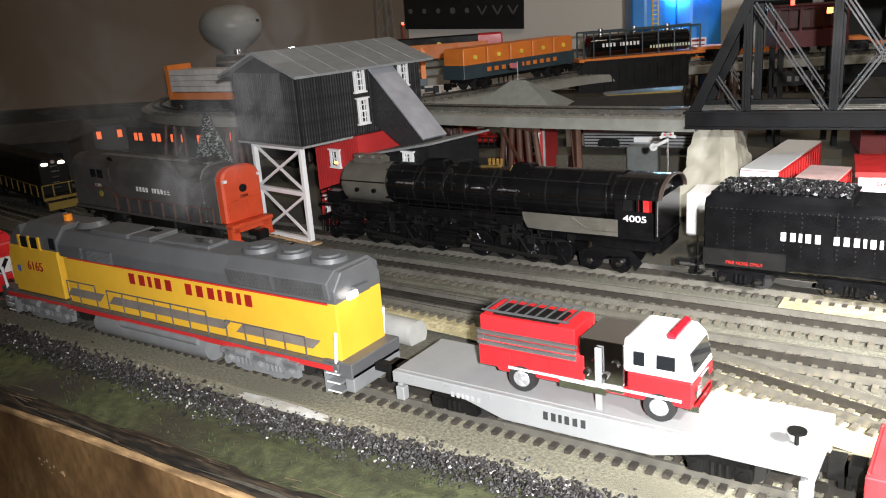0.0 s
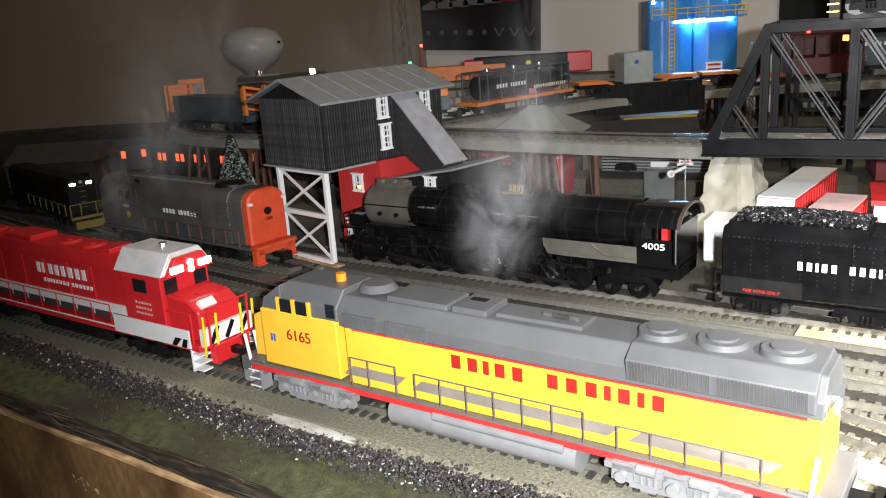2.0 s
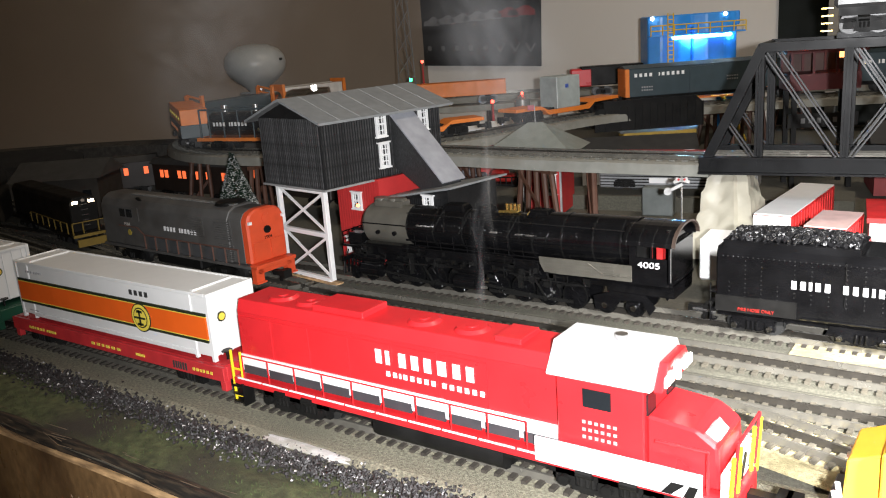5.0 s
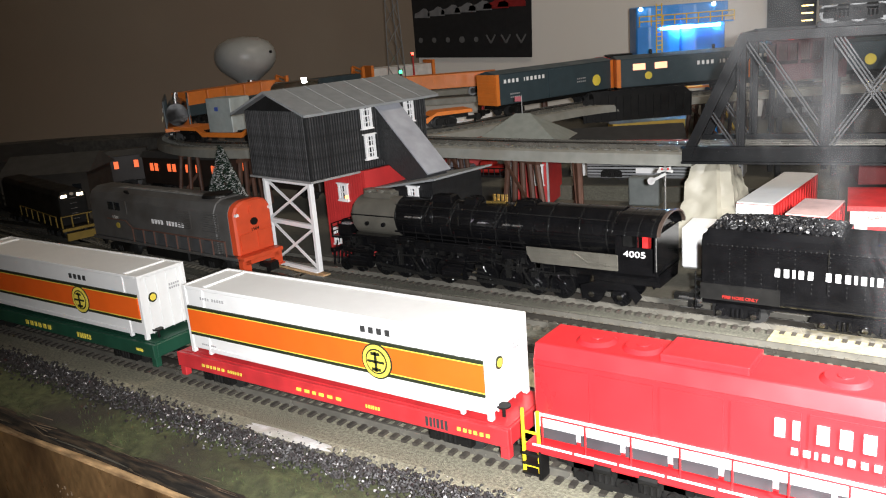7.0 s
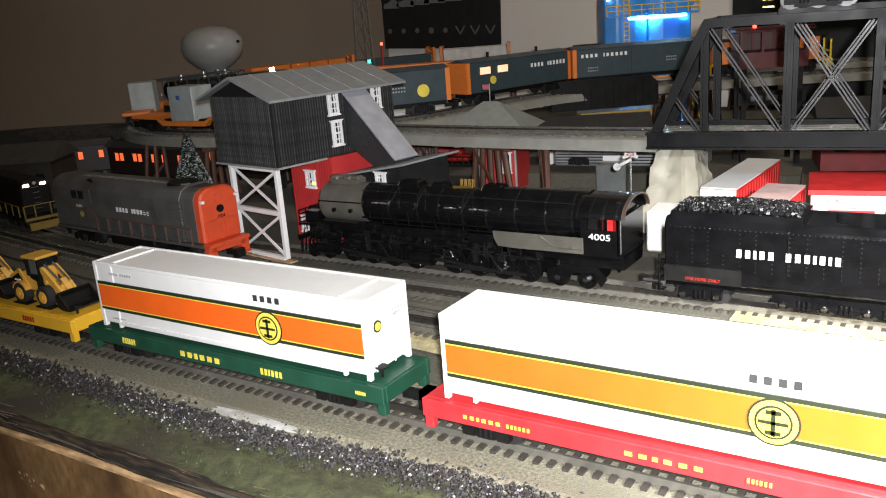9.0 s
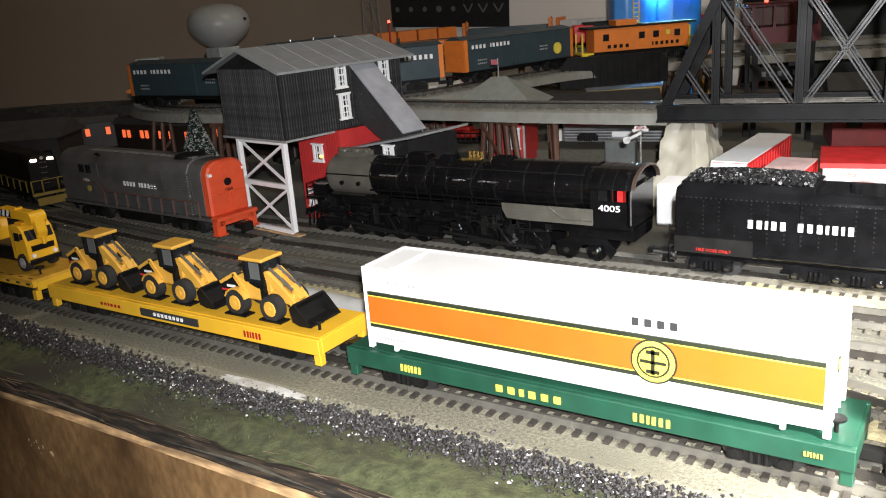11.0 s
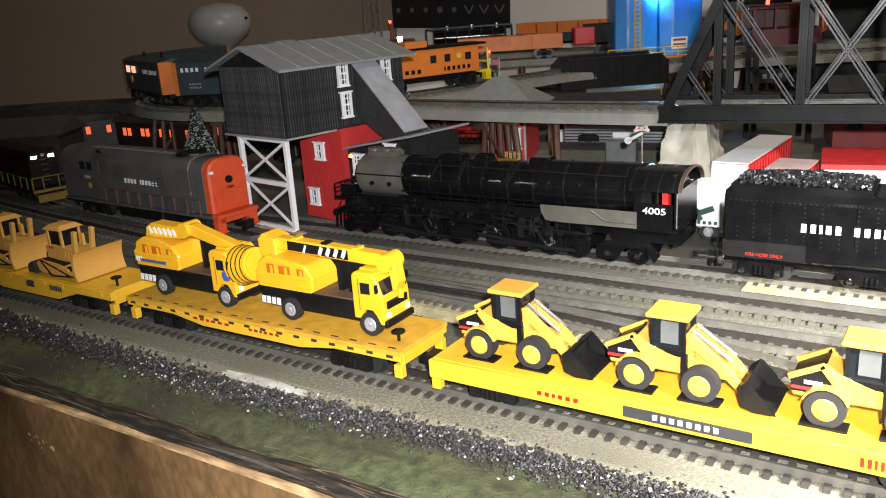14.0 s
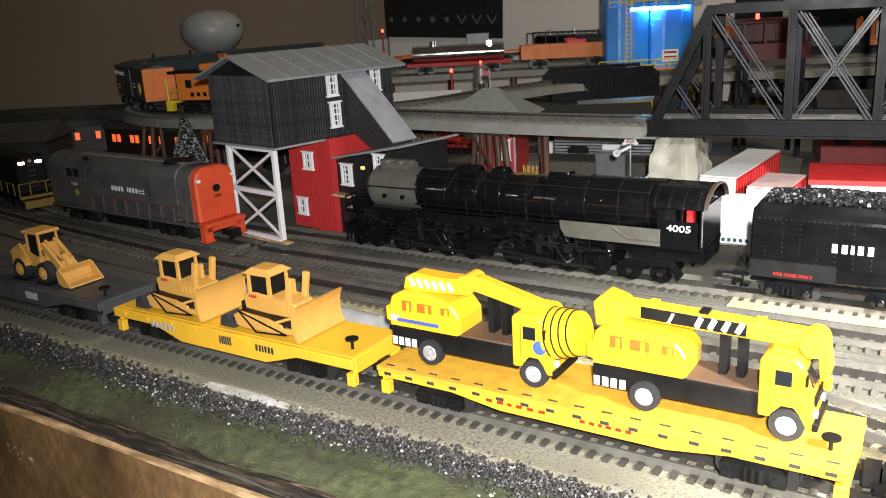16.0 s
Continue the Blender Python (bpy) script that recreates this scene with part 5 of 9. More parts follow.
    for i in range(4):
        pbox("rear_stripe", (-0.0598 + 0.0054 * i, -0.0145, 0.0128), (0.0036, 0.0008, 0.0058), INKW, root)
    for wx in (-0.0295, 0.049):
        for s in (-1, 1):
            wheel(root, wx, s * 0.0142, 0.0092, 0.0092, 0.0065, s=s)
    on_front(root, x, 0.0362)
    return root


flatcar(-0.341, -0.073, GREYP, "light grey plastic flatcar carrying a fire engine", fish=0.004, marks=((-0.02, 0.03, 0.006, INK), (-0.28, 0.024, 0.004, INKG)))
fire_engine(-0.2095)
flatcar(-0.05, 0.22, REDP, "red model flatcar at the head of the train")
up_diesel()
red_diesel()
flatcar(-1.635, -1.30, REDP, "red model flatcar carrying a white container", stake=False, marks=((-0.36, 0.03, 0.003, STRYEL), (-0.28, 0.018, 0.003, STRYEL), (0.0, 0.05, 0.003, STRYEL), (0.16, 0.014, 0.003, STRYEL), (0.33, 0.02, 0.008, INK), (0.42, 0.028, 0.003, STRYEL)))
container(-1.4665, "white intermodal container with orange stripe on a red flatcar")
flatcar(-2.004, -1.668, GREENP, "dark green model flatcar carrying a white container", stake=False, marks=((-0.33, 0.018, 0.006, STRYEL), (-0.06, 0.05, 0.0055, STRYEL), (0.18, 0.024, 0.006, STRYEL), (0.44, 0.01, 0.003, STRYEL)))
container(-1.8335, "white intermodal container with orange stripe on a green flatcar")
ldr = flatcar(-2.376, -2.031, FYEL, "bright yellow model flatcar carrying three loaders", stake=False, marks=((0.3, 0.02, 0.006, INKR), (-0.22, 0.03, 0.003, INKR)))
pbox("name_plate", (0.004, -0.0312, 0.0275), (0.074, 0.001, 0.0068), INK, ldr, "black name panel")
bars((1, 1, 1, 1, 1, 1, 1, 1), face_y(0.004, -0.032, 0.0277), 0.0036, 0.04, INKW, ldr)
for x in (-2.3185, -2.211, -2.1055):
    wheel_loader(x)
flatcar(-2.699, -2.400, FYEL, "yellow flatcar with wooden deck carrying two crane trucks", deck=WYEL, fish=0.0008, h=0.0115, marks=((-0.14, 0.045, 0.0022, INKR), (0.06, 0.035, 0.0022, INKR)))
crane_truck(-2.634, True)
crane_truck(-2.4835, False)
flatcar(-2.989, -2.722, FYEL, "yellow depressed flatcar carrying two bulldozers", fish=0.005, marks=((0.02, 0.014, 0.008, INK), (0.18, 0.02, 0.006, INK), (-0.26, 0.03, 0.006, INKG)))
bulldozer(-2.915)
bulldozer(-2.81)
flatcar(-3.27, -3.01, DGREY, "dark grey model flatcar carrying a loader", marks=((0.1, 0.02, 0.008, INKG),), fish=0.003)
wheel_loader(-3.125, 0.0, DOZ, label="ochre toy wheel loader with a large bucket", bucket=DOZ, plain=True)

# ---- steam engine and tender on the second track ----
ENGINE_PARTS = []


def steam_engine():
    root = thing("steam_locomotive", "glossy black articulated model steam engine with grey smokebox", "locomotive")
    zc, r = 0.0768, 0.0245
    bm = bmesh.new()
    rod(bm, (-0.118, 0, zc), (0.05, 0, zc), r * 0.97, 36)
    rod(bm, (0.05, 0, zc + 0.001), (0.162, 0, zc + 0.002), r * 1.04, 36)
    part("boiler", bm, BLACK, root, "glossy black boiler", smooth=True)
    for x in (-0.118, -0.08, -0.04, -0.012, 0.02, 0.05, 0.085, 0.12, 0.15):
        rr = r * (0.99 if x < 0.05 else 1.055)
        bm = bmesh.new()
        rod(bm, (x - 0.0008, 0, zc + (0.0015 if x > 0.05 else 0)), (x + 0.0008, 0, zc + (0.0015 if x > 0.05 else 0)), rr, 36)
        part("boiler_band", bm, BAND, root, smooth=True)
    bm = bmesh.new()
    rod(bm, (-0.183, 0, zc - 0.001), (-0.118, 0, zc - 0.001), r * 0.99, 36)
    box(bm, (-0.155, 0, zc + r), (0.04, 0.018, 0.006))
    part("smokebox", bm, GRAPH, root, "graphite grey smokebox", smooth=True)
    bm = bmesh.new()
    rod(bm, (-0.189, 0, zc - 0.001), (-0.183, 0, zc - 0.001), r * 0.8, 28, r * 0.95)
    rod(bm, (-0.193, 0, zc), (-0.187, 0, zc), 0.006, 16)
    part("smokebox_door", bm, GRAPH, root, smooth=True)
    bm = bmesh.new()
    rod(bm, (-0.172, 0, zc + r - 0.002), (-0.172, 0, zc + r + 0.006), 0.0075, 18, 0.008)
    rod(bm, (-0.152, 0, zc + r - 0.002), (-0.152, 0, zc + r + 0.006), 0.0075, 18, 0.008)
    part("chimney", bm, GRAPH, root, smooth=True)
    for x, l in ((-0.06, 0.034), (-0.02, 0.02), (0.05, 0.03)):
        bm = bmesh.new()
        box(bm, (x, 0, zc + r), (l, 0.022, 0.009), taper=(0.75, 0.7))
        part("dome", bm, BLACK, root, "sand dome", bev=0.0015)
    bm = bmesh.new()
    for k in range(4):
        rod(bm, (0.006 + k * 0.005, 0.001, zc + r), (0.006 + k * 0.005, 0.001, zc + r + 0.008), 0.0017, 10)
    rod(bm, (0.0, -0.006, zc + r), (0.024, -0.006, zc + r + 0.001), 0.0016, 8)
    part("safety_valves", bm, GOLD, root, "brass whistle and safety valves", smooth=True)
    prod("boiler_handrail", (-0.118, -0.0205, zc + 0.0185), (0.16, -0.0215, zc + 0.0175), 0.0008, BAND, root, 6)
    bm = bmesh.new()
    rod(bm, (-0.183, -0.0262, zc + 0.004), (-0.118, -0.0262, zc + 0.004), 0.0008, 6)
    rod(bm, (-0.115, -0.0285, 0.0655), (0.06, -0.0285, 0.0655), 0.0012, 6)
    rod(bm, (-0.1, -0.0285, 0.0605), (0.06, -0.0285, 0.0605), 0.001, 6)
    part("running_board_pipe", bm, BLACK, root, smooth=True)
    for x in (-0.1, -0.088, 0.0, 0.032, 0.045):
        bm = bmesh.new()
        for k in range(5):
            rod(bm, (x + k * 0.002, -0.0258, zc + 0.0065), (x + k * 0.002, -0.0285, zc + 0.006), 0.0007, 6)
        part("washout_plugs", bm, SILVER, root)
    # running boards, skirt panel
    bm = bmesh.new()
    for s in (-1, 1):
        box(bm, (-0.055, s * 0.027, 0.0575), (0.25, 0.012, 0.0022))
        box(bm, (-0.05, s * 0.024, 0.0515), (0.22, 0.012, 0.01))
    box(bm, (-0.02, 0, 0.045), (0.38, 0.034, 0.022))
    part("running_board", bm, BLACK, root, bev=0.0005)
    bm = bmesh.new()
    prism(bm, [(0.062, 0.0635), (0.165, 0.0635), (0.165, 0.047), (0.085, 0.047), (0.068, 0.0475), (0.063, 0.056)], "y", -0.0335, -0.0315)
    part("skirt_panel", bm, GRAPH, root, "grey studded skirt panel", bev=0.0004)
    bm = bmesh.new()
    for i in range(30):
        for j in range(4):
            box(bm, (0.07 + i * 0.0026, -0.0337, 0.0505 + j * 0.0032), (0.0012, 0.0006, 0.0012))
    part("rivets", bm, GRAPH, root)["kind"] = "stuff"
    bm = bmesh.new()
    rod(bm, (0.118, -0.0342, 0.062), (0.134, -0.0342, 0.0525), 0.0009, 6)
    rod(bm, (0.134, -0.0342, 0.0525), (0.165, -0.0342, 0.0525), 0.0009, 6)
    part("skirt_pipe", bm, GRAPH, root)
    # cab
    bm = bmesh.new()
    prism(bm, [(0.162, 0.0455), (0.162, 0.0885), (0.204, 0.0885), (0.204, 0.084), (0.169, 0.084), (0.169, 0.0725), (0.2, 0.0725), (0.2, 0.0455)], "y", -0.0325, -0.0305)
    prism(bm, [(0.162, 0.0455), (0.162, 0.0885), (0.204, 0.0885), (0.204, 0.084), (0.169, 0.084), (0.169, 0.0725), (0.2, 0.0725), (0.2, 0.0455)], "y", 0.0305, 0.0325)
    box(bm, (0.163, 0, 0.071), (0.002, 0.061, 0.05))
    box(bm, (0.184, 0, 0.0465), (0.042, 0.061, 0.003))
    box(bm, (0.2025, 0, 0.066), (0.003, 0.061, 0.037))
    box(bm, (0.1985, 0, 0.091), (0.003, 0.05, 0.016))
    box(bm, (0.1845, -0.0315, 0.0783), (0.0022, 0.002, 0.0115))
    part("cab", bm, BLACK, root, "black cab with open windows")
    bm = bmesh.new()
    arc = [(0.0355 * math.sin(a), 0.084 + 0.0188 * math.cos(a)) for a in [radians(-88 + 176 * k / 14) for k in range(15)]]
    prism(bm, arc + [(p[0] * 0.95, 0.0835 + (p[1] - 0.084) * 0.92) for p in arc[::-1]], "x", 0.156, 0.206)
    part("cab_roof", bm, BLACK, root, "curved black cab roof")
    bm = bmesh.new()
    lip = [(p[0] * 1.02, p[1] + 0.001) for p in arc]
    prism(bm, lip + [(p[0] * 0.96, 0.0845 + (p[1] - 0.085) * 0.93) for p in lip[::-1]], "x", 0.206, 0.2095)
    part("roof_flare", bm, mat("worn_roof_edge", (0.05, 0.035, 0.028), 0.35, vary=0.3), root, "worn brown rear roof edge")
    for k in range(4):
        bm = bmesh.new()
        seam = [(p[0] * 1.008, 0.084 + (p[1] - 0.084) * 1.01) for p in arc]
        prism(bm, seam + [(p[0] * 0.99, 0.084 + (p[1] - 0.084) * 0.985) for p in seam[::-1]], "x", 0.1595 + k * 0.0135, 0.1605 + k * 0.0135)
        part("roof_seam", bm, BAND, root)
    pbox("seat", (0.19, -0.02, 0.0755), (0.006, 0.008, 0.013), mat("red_seat", (0.6, 0.02, 0.02), 0.5), root, "red cab seat back")
    pbox("backhead", (0.17, 0, 0.07), (0.01, 0.04, 0.04), BLACKM, root)
    words("4005", face_y(0.1825, -0.0332, 0.0655), 0.0086, INKW, root, "number", squash=1.36)
    bm = bmesh.new()
    rod(bm, (0.2035, -0.031, 0.05), (0.2035, -0.031, 0.0835), 0.0007, 6)
    part("cab_grab", bm, SILVER, root)
    pbox("ash_pan", (0.17, 0, 0.039), (0.07, 0.05, 0.014), BLACK, root, taper=(1.0, 1.1))
    # front deck, rails, pilot
    bm = bmesh.new()
    box(bm, (-0.205, 0, 0.05), (0.032, 0.05, 0.003))
    box(bm, (-0.2, 0, 0.04), (0.02, 0.036, 0.02))
    for y in (-0.012, 0.012):
        box(bm, (-0.203, y, 0.058), (0.02, 0.014, 0.014))
    part("front_deck", bm, BLACK, root, bev=0.0006)
    bm = bmesh.new()
    for k in range(7):
        rod(bm, (-0.221, -0.021 + k * 0.007, 0.034), (-0.224, -0.021 + k * 0.007, 0.012), 0.0016, 6)
    box(bm, (-0.221, 0, 0.032), (0.004, 0.052, 0.006))
    part("pilot", bm, BLACK, root, "black pilot bars")
    bm = bmesh.new()
    for y in (-0.024, -0.012, 0.012, 0.024):
        rod(bm, (-0.219, y, 0.05), (-0.219, y, 0.066), 0.0008, 6)
    for z in (0.056, 0.061, 0.066):
        rod(bm, (-0.219, -0.024, z), (-0.219, 0.024, z), 0.0007, 6)
    part("front_rail", bm, BLACK, root)
    prod("headlamp", (-0.204, 0, 0.062), (-0.2205, 0, 0.062), 0.005, BLACK, root)
    prod("marker_lamp", (-0.194, -0.017, 0.099), (-0.197, -0.017, 0.099), 0.002, LAMPO, root, label="small amber marker lamp")
    # cylinders and wheels
    for x in (-0.17, -0.032):
        for s in (-1, 1):
            bm = bmesh.new()
            rod(bm, (x - 0.016, s * 0.027, 0.024), (x + 0.012, s * 0.027, 0.024), 0.0085, 18)
            rod(bm, (x - 0.018, s * 0.026, 0.038), (x + 0.014, s * 0.026, 0.038), 0.0055, 14)
            box(bm, (x - 0.002, s * 0.025, 0.031), (0.026, 0.008, 0.012))
            part("cylinder", bm, BLACK, root, smooth=True)
    def driver(x, rad, spoke=True):
        for s in (1, -1):
            bm = bmesh.new()
            rod(bm, (x, s * 0.0205, rad + 0.0068), (x, s * 0.016, rad + 0.0068), rad, 28)
            t = part("driving_wheel", bm, BLACK, root, smooth=True)
            prod("hub", (x, s * 0.0204, rad + 0.0068), (x, s * 0.0225, rad + 0.0068), rad * 0.28, BLACK, t, 12)
        bm = bmesh.new()
        for k in range(12):
            a = k * math.pi / 6
            beam(bm, (x, -0.0209, rad + 0.0068), (x + math.cos(a) * rad * 0.84, -0.0209, rad + 0.0068 + math.sin(a) * rad * 0.84), 0.0008, 0.0014)
        part("spokes", bm, BLACK, t)
        bm = bmesh.new()
        ring = [[bm.verts.new((x + q * math.cos(6.2832 * k / 28), y, rad + 0.0068 + q * math.sin(6.2832 * k / 28))) for k in range(28)] for q, y in ((rad * 0.98, -0.0204), (rad * 0.97, -0.0211), (rad * 0.87, -0.0211), (rad * 0.86, -0.0204))]
        for p, q in zip(ring, ring[1:]):
            for k in range(28):
                bm.faces.new((p[k], q[k], q[(k + 1) % 28], p[(k + 1) % 28]))
        part("tyre", bm, mat("tyre_steel", (0.014, 0.014, 0.014), 0.22, 0.6), t)
    for x in (-0.142, -0.112, -0.081, -0.05):
        driver(x, 0.0148)
    for x in (0.004, 0.035, 0.066, 0.097):
        driver(x, 0.0148)
    for x in (-0.205, -0.18):
        driver(x, 0.0085)
    for x in (0.132, 0.163):
        driver(x, 0.0105)
        prod("hub_cap", (x, -0.0225, 0.0173), (x, -0.0262, 0.0173), 0.0032, CHROME, root, label="bright hub")
    for s in (-1, 1):
        bm = bmesh.new()
        prism(bm, [(0.122, 0.012), (0.12, 0.026), (0.14, 0.033), (0.175, 0.032), (0.186, 0.02), (0.18, 0.012), (0.172, 0.026), (0.15, 0.024), (0.14, 0.012)], "y", s * 0.0245 - 0.0015, s * 0.0245 + 0.0015)
        part("trailing_truck_frame", bm, BLACK, root)
    for a, b, c in ((-0.155, -0.05, -0.081), (-0.018, 0.097, 0.066)):
        bm = bmesh.new()
        beam(bm, (a + 0.012, -0.0262, 0.017), (b, -0.0262, 0.0165), 0.0016, 0.0035)
        beam(bm, (a, -0.0275, 0.024), (c, -0.0285, 0.0175), 0.0014, 0.003)
        rod(bm, (c, -0.022, 0.0175), (c, -0.03, 0.0175), 0.0028, 10)
        beam(bm, (c, -0.029, 0.019), (c - 0.012, -0.029, 0.037), 0.0012, 0.0022)
        beam(bm, (c - 0.034, -0.029, 0.037), (c - 0.006, -0.029, 0.0385), 0.0012, 0.0022)
        box(bm, (c - 0.03, -0.0275, 0.034), (0.006, 0.003, 0.018))
        part("side_rod", bm, mat("rod_steel", (0.03, 0.03, 0.029), 0.25, 0.7), root)
    bm = bmesh.new()
    rng = random.Random(3)
    for k in range(110):
        x, z = rng.uniform(-0.21, 0.115), rng.uniform(0.03, 0.056)
        if rng.random() < 0.5:
            rod(bm, (x, -0.0285, z), (x + rng.uniform(0.006, 0.03), -0.0292, z + rng.uniform(-0.003, 0.003)), 0.0009, 6)
        else:
            rod(bm, (x, -0.0285, z), (x + rng.uniform(-0.003, 0.003), -0.0295, rng.uniform(0.03, 0.056)), 0.0008, 6)
        if k % 3 == 0:
            box(bm, (x + 0.004, -0.0292, z), (rng.uniform(0.003, 0.009), 0.004, rng.uniform(0.003, 0.007)))
    part("pipework", bm, mat("pipe_black", (0.012, 0.012, 0.012), 0.22, 0.3, vary=0.4), root)["kind"] = "stuff"
    bm = bmesh.new()
    for k in range(60):
        x = -0.11 + k * 0.0046
        for a in (0.35, 1.25):
            rr = (r * 0.985) if x < 0.05 else r * 1.05
            c = Vector((x, -rr * math.cos(a), zc + rr * math.sin(a)))
            box(bm, c, (0.0007, 0.0007, 0.0007))
    part("boiler_rivets", bm, BAND, root)["kind"] = "stuff"
    for x in (-0.07, -0.034, 0.028, 0.06):
        for k in range(2):
            a = (x, -0.012 - 0.002 * k, zc + r * 0.92)
            prod("sand_pipe", a, (x + 0.008 * (1 - 2 * k), -0.0275, zc + 0.001), 0.0009, BAND, root, 6)
    # air pumps, tanks, brackets and lubricator lines along the running board
    for x, l in ((-0.12, 0.034), (-0.01, 0.04)):
        prod("air_tank", (x, -0.0285, 0.0555), (x + l, -0.0285, 0.0555), 0.0048, BLACK, root, 14)
        for k in range(2):
            prod("tank_strap", (x + l * (0.25 + 0.5 * k) - 0.0008, -0.0285, 0.0555), (x + l * (0.25 + 0.5 * k) + 0.0008, -0.0285, 0.0555), 0.0052, BAND, root, 14)
    for k in range(16):
        prod("hand_rail_knob", (-0.112 + k * 0.0178, -0.0195, zc + 0.0165), (-0.112 + k * 0.0178, -0.022, zc + 0.0185), 0.0009, CHROME if k % 4 == 1 else BAND, root, 6)
    for k in range(9):
        x = -0.105 + k * 0.018
        prod("feed_pipe", (x, -0.0268, 0.0745 - 0.003 * (k % 3)), (x + 0.0035, -0.0295, 0.0585), 0.0007, BLACK, root, 6)
    for x in (-0.067, -0.0435, -0.0095, 0.0165, 0.0345, 0.0685, 0.1025, 0.135):
        bm = bmesh.new()
        for k in range(7):
            a = radians(8 + k * 9)
            rr = r * (0.995 if x < 0.05 else 1.062)
            box(bm, (x, -rr * math.cos(a), zc + rr * math.sin(a)), (0.0009, 0.0009, 0.0009))
        part("rivet_row", bm, BLACK, root)["kind"] = "stuff"
    for x in (-0.16, -0.135):
        prod("smokebox_step", (x, -0.0245, zc - 0.006), (x + 0.0005, -0.0275, zc - 0.006), 0.0026, BLACK, root, 10)
    bm = bmesh.new()
    box(bm, (-0.15, 0, zc + r + 0.0045), (0.034, 0.012, 0.004), taper=(0.8, 0.7))
    part("stack_casing", bm, GRAPH, root, "grey chimney casing", bev=0.0008)
    coupler(root, 0.214, 1)
    for o in root.children:
        o.scale = (0.985, 1, 1)
    ENGINE_PARTS.append((root, -0.488))
    return root


def tender():
    root = thing("tender", "black model coal tender with riveted sides", "tender")
    L = 0.315
    bm = bmesh.new()
    prism(bm, [(-0.031, 0.029), (0.031, 0.029), (0.031, 0.083), (0.027, 0.0905), (-0.027, 0.0905), (-0.031, 0.083)], "x", 0.0, L)
    part("tank", bm, BLACK, root, "black riveted tank", bev=0.0012)
    bm = bmesh.new()
    prism(bm, [(-0.028, 0.0885), (0.028, 0.0885), (0.025, 0.0955), (-0.025, 0.0955)], "x", 0.004, 0.118)
    part("coal_bunker", bm, BLACK, root, bev=0.0008)
    bm = bmesh.new()
    rng = random.Random(8)
    for _ in range(900):
        x, y = rng.uniform(0.008, 0.114), rng.uniform(-0.0235, 0.0235)
        h = 0.0955 + 0.006 * math.sin(math.pi * (x - 0.004) / 0.114) ** 0.5 * (1 - (y / 0.027) ** 2)
        r = rng.uniform(0.0014, 0.0028)
        m = Euler((rng.random() * 6, rng.random() * 6, rng.random() * 6)).to_matrix()
        box(bm, (x, y, h), (r * 1.5, r, r * 1.2), m)
    ob = part("coal", bm, COAL, root, "heaped black coal")
    ob["kind"] = "stuff"
    pbox("coal_heap", (0.061, 0, 0.0955), (0.106, 0.045, 0.006), COAL, root, taper=(0.85, 0.6))
    for x in (0.145, 0.19, 0.235, 0.28):
        prod("hatch", (x, 0.004, 0.0905), (x, 0.004, 0.0945), 0.005, BLACK, root)
    bm = bmesh.new()
    for i in range(22):
        x = 0.012 + i * 0.0139
        for k in range(9 if i % 3 else 4):
            box(bm, (x, -0.0312, 0.045 + k * 0.0042), (0.0009, 0.0006, 0.0009))
    for i in range(70):
        box(bm, (0.006 + i * 0.0044, -0.0312, 0.082), (0.0009, 0.0006, 0.0009))
    part("rivets", bm, mat("rivet_black", (0.02, 0.02, 0.02), 0.25), root)["kind"] = "stuff"
    bm = bmesh.new()
    rod(bm, (0.075, -0.0315, 0.0315), (L, -0.0315, 0.0315), 0.0012, 8)
    rod(bm, (0.108, -0.0313, 0.046), (0.108, -0.0313, 0.085), 0.0006, 6)
    part("side_pipe", bm, BLACK, root)
    pbox("hose_box", (0.035, -0.0318, 0.0375), (0.07, 0.0016, 0.015), BLACKM, root)
    words("FIRE HOSE ONLY", face_y(0.036, -0.0331, 0.0335), 0.0042, INKR, root, "notice_lettering")
    bars(TWOWORDS, face_y(0.1075, -0.0316, 0.061), 0.0085, 0.088, INKW, root)
    bm = bmesh.new()
    box(bm, (0.155, 0, 0.0265), (0.31, 0.052, 0.006))
    part("frame", bm, BLACK, root)
    truck(root, 0.032, BLACK, 2, half=0.025, pitch=0.031)
    for k in range(2):
        prod("hub_cap", (0.0165 + k * 0.031, -0.0285, 0.0165), (0.0165 + k * 0.031, -0.0305, 0.0165), 0.0028, CHROME, root, label="bright hub")
    truck(root, 0.172, BLACK, 5, half=0.025, pitch=0.0335)
    for k in range(5):
        x = 0.105 + k * 0.0335
        prod("hub_cap", (x, -0.0285, 0.0165), (x, -0.0305, 0.0165), 0.0026, CHROME, root, label="bright hub")
        pbox("journal_frame", (x, -0.0262, 0.0215), (0.024, 0.002, 0.009), BLACK, root, taper=(0.7, 1))
    bm = bmesh.new()
    for k in range(4):
        box(bm, (-0.003, -0.028, 0.02 + k * 0.009), (0.006, 0.008, 0.0012))
    rod(bm, (-0.005, -0.031, 0.018), (-0.005, -0.031, 0.055), 0.0008, 6)
    part("step_ladder", bm, BLACK, root)
    bm = bmesh.new()
    beam(bm, (-0.035, 0, 0.0165), (0.0, 0, 0.0165), 0.005, 0.004)
    rod(bm, (-0.03, -0.003, 0.018), (-0.012, -0.004, 0.018), 0.0018, 8)
    part("drawbar", bm, SILVER, root, "metal drawbar")
    ENGINE_PARTS.append((root, -0.245))
    return root


steam_engine()
tender()


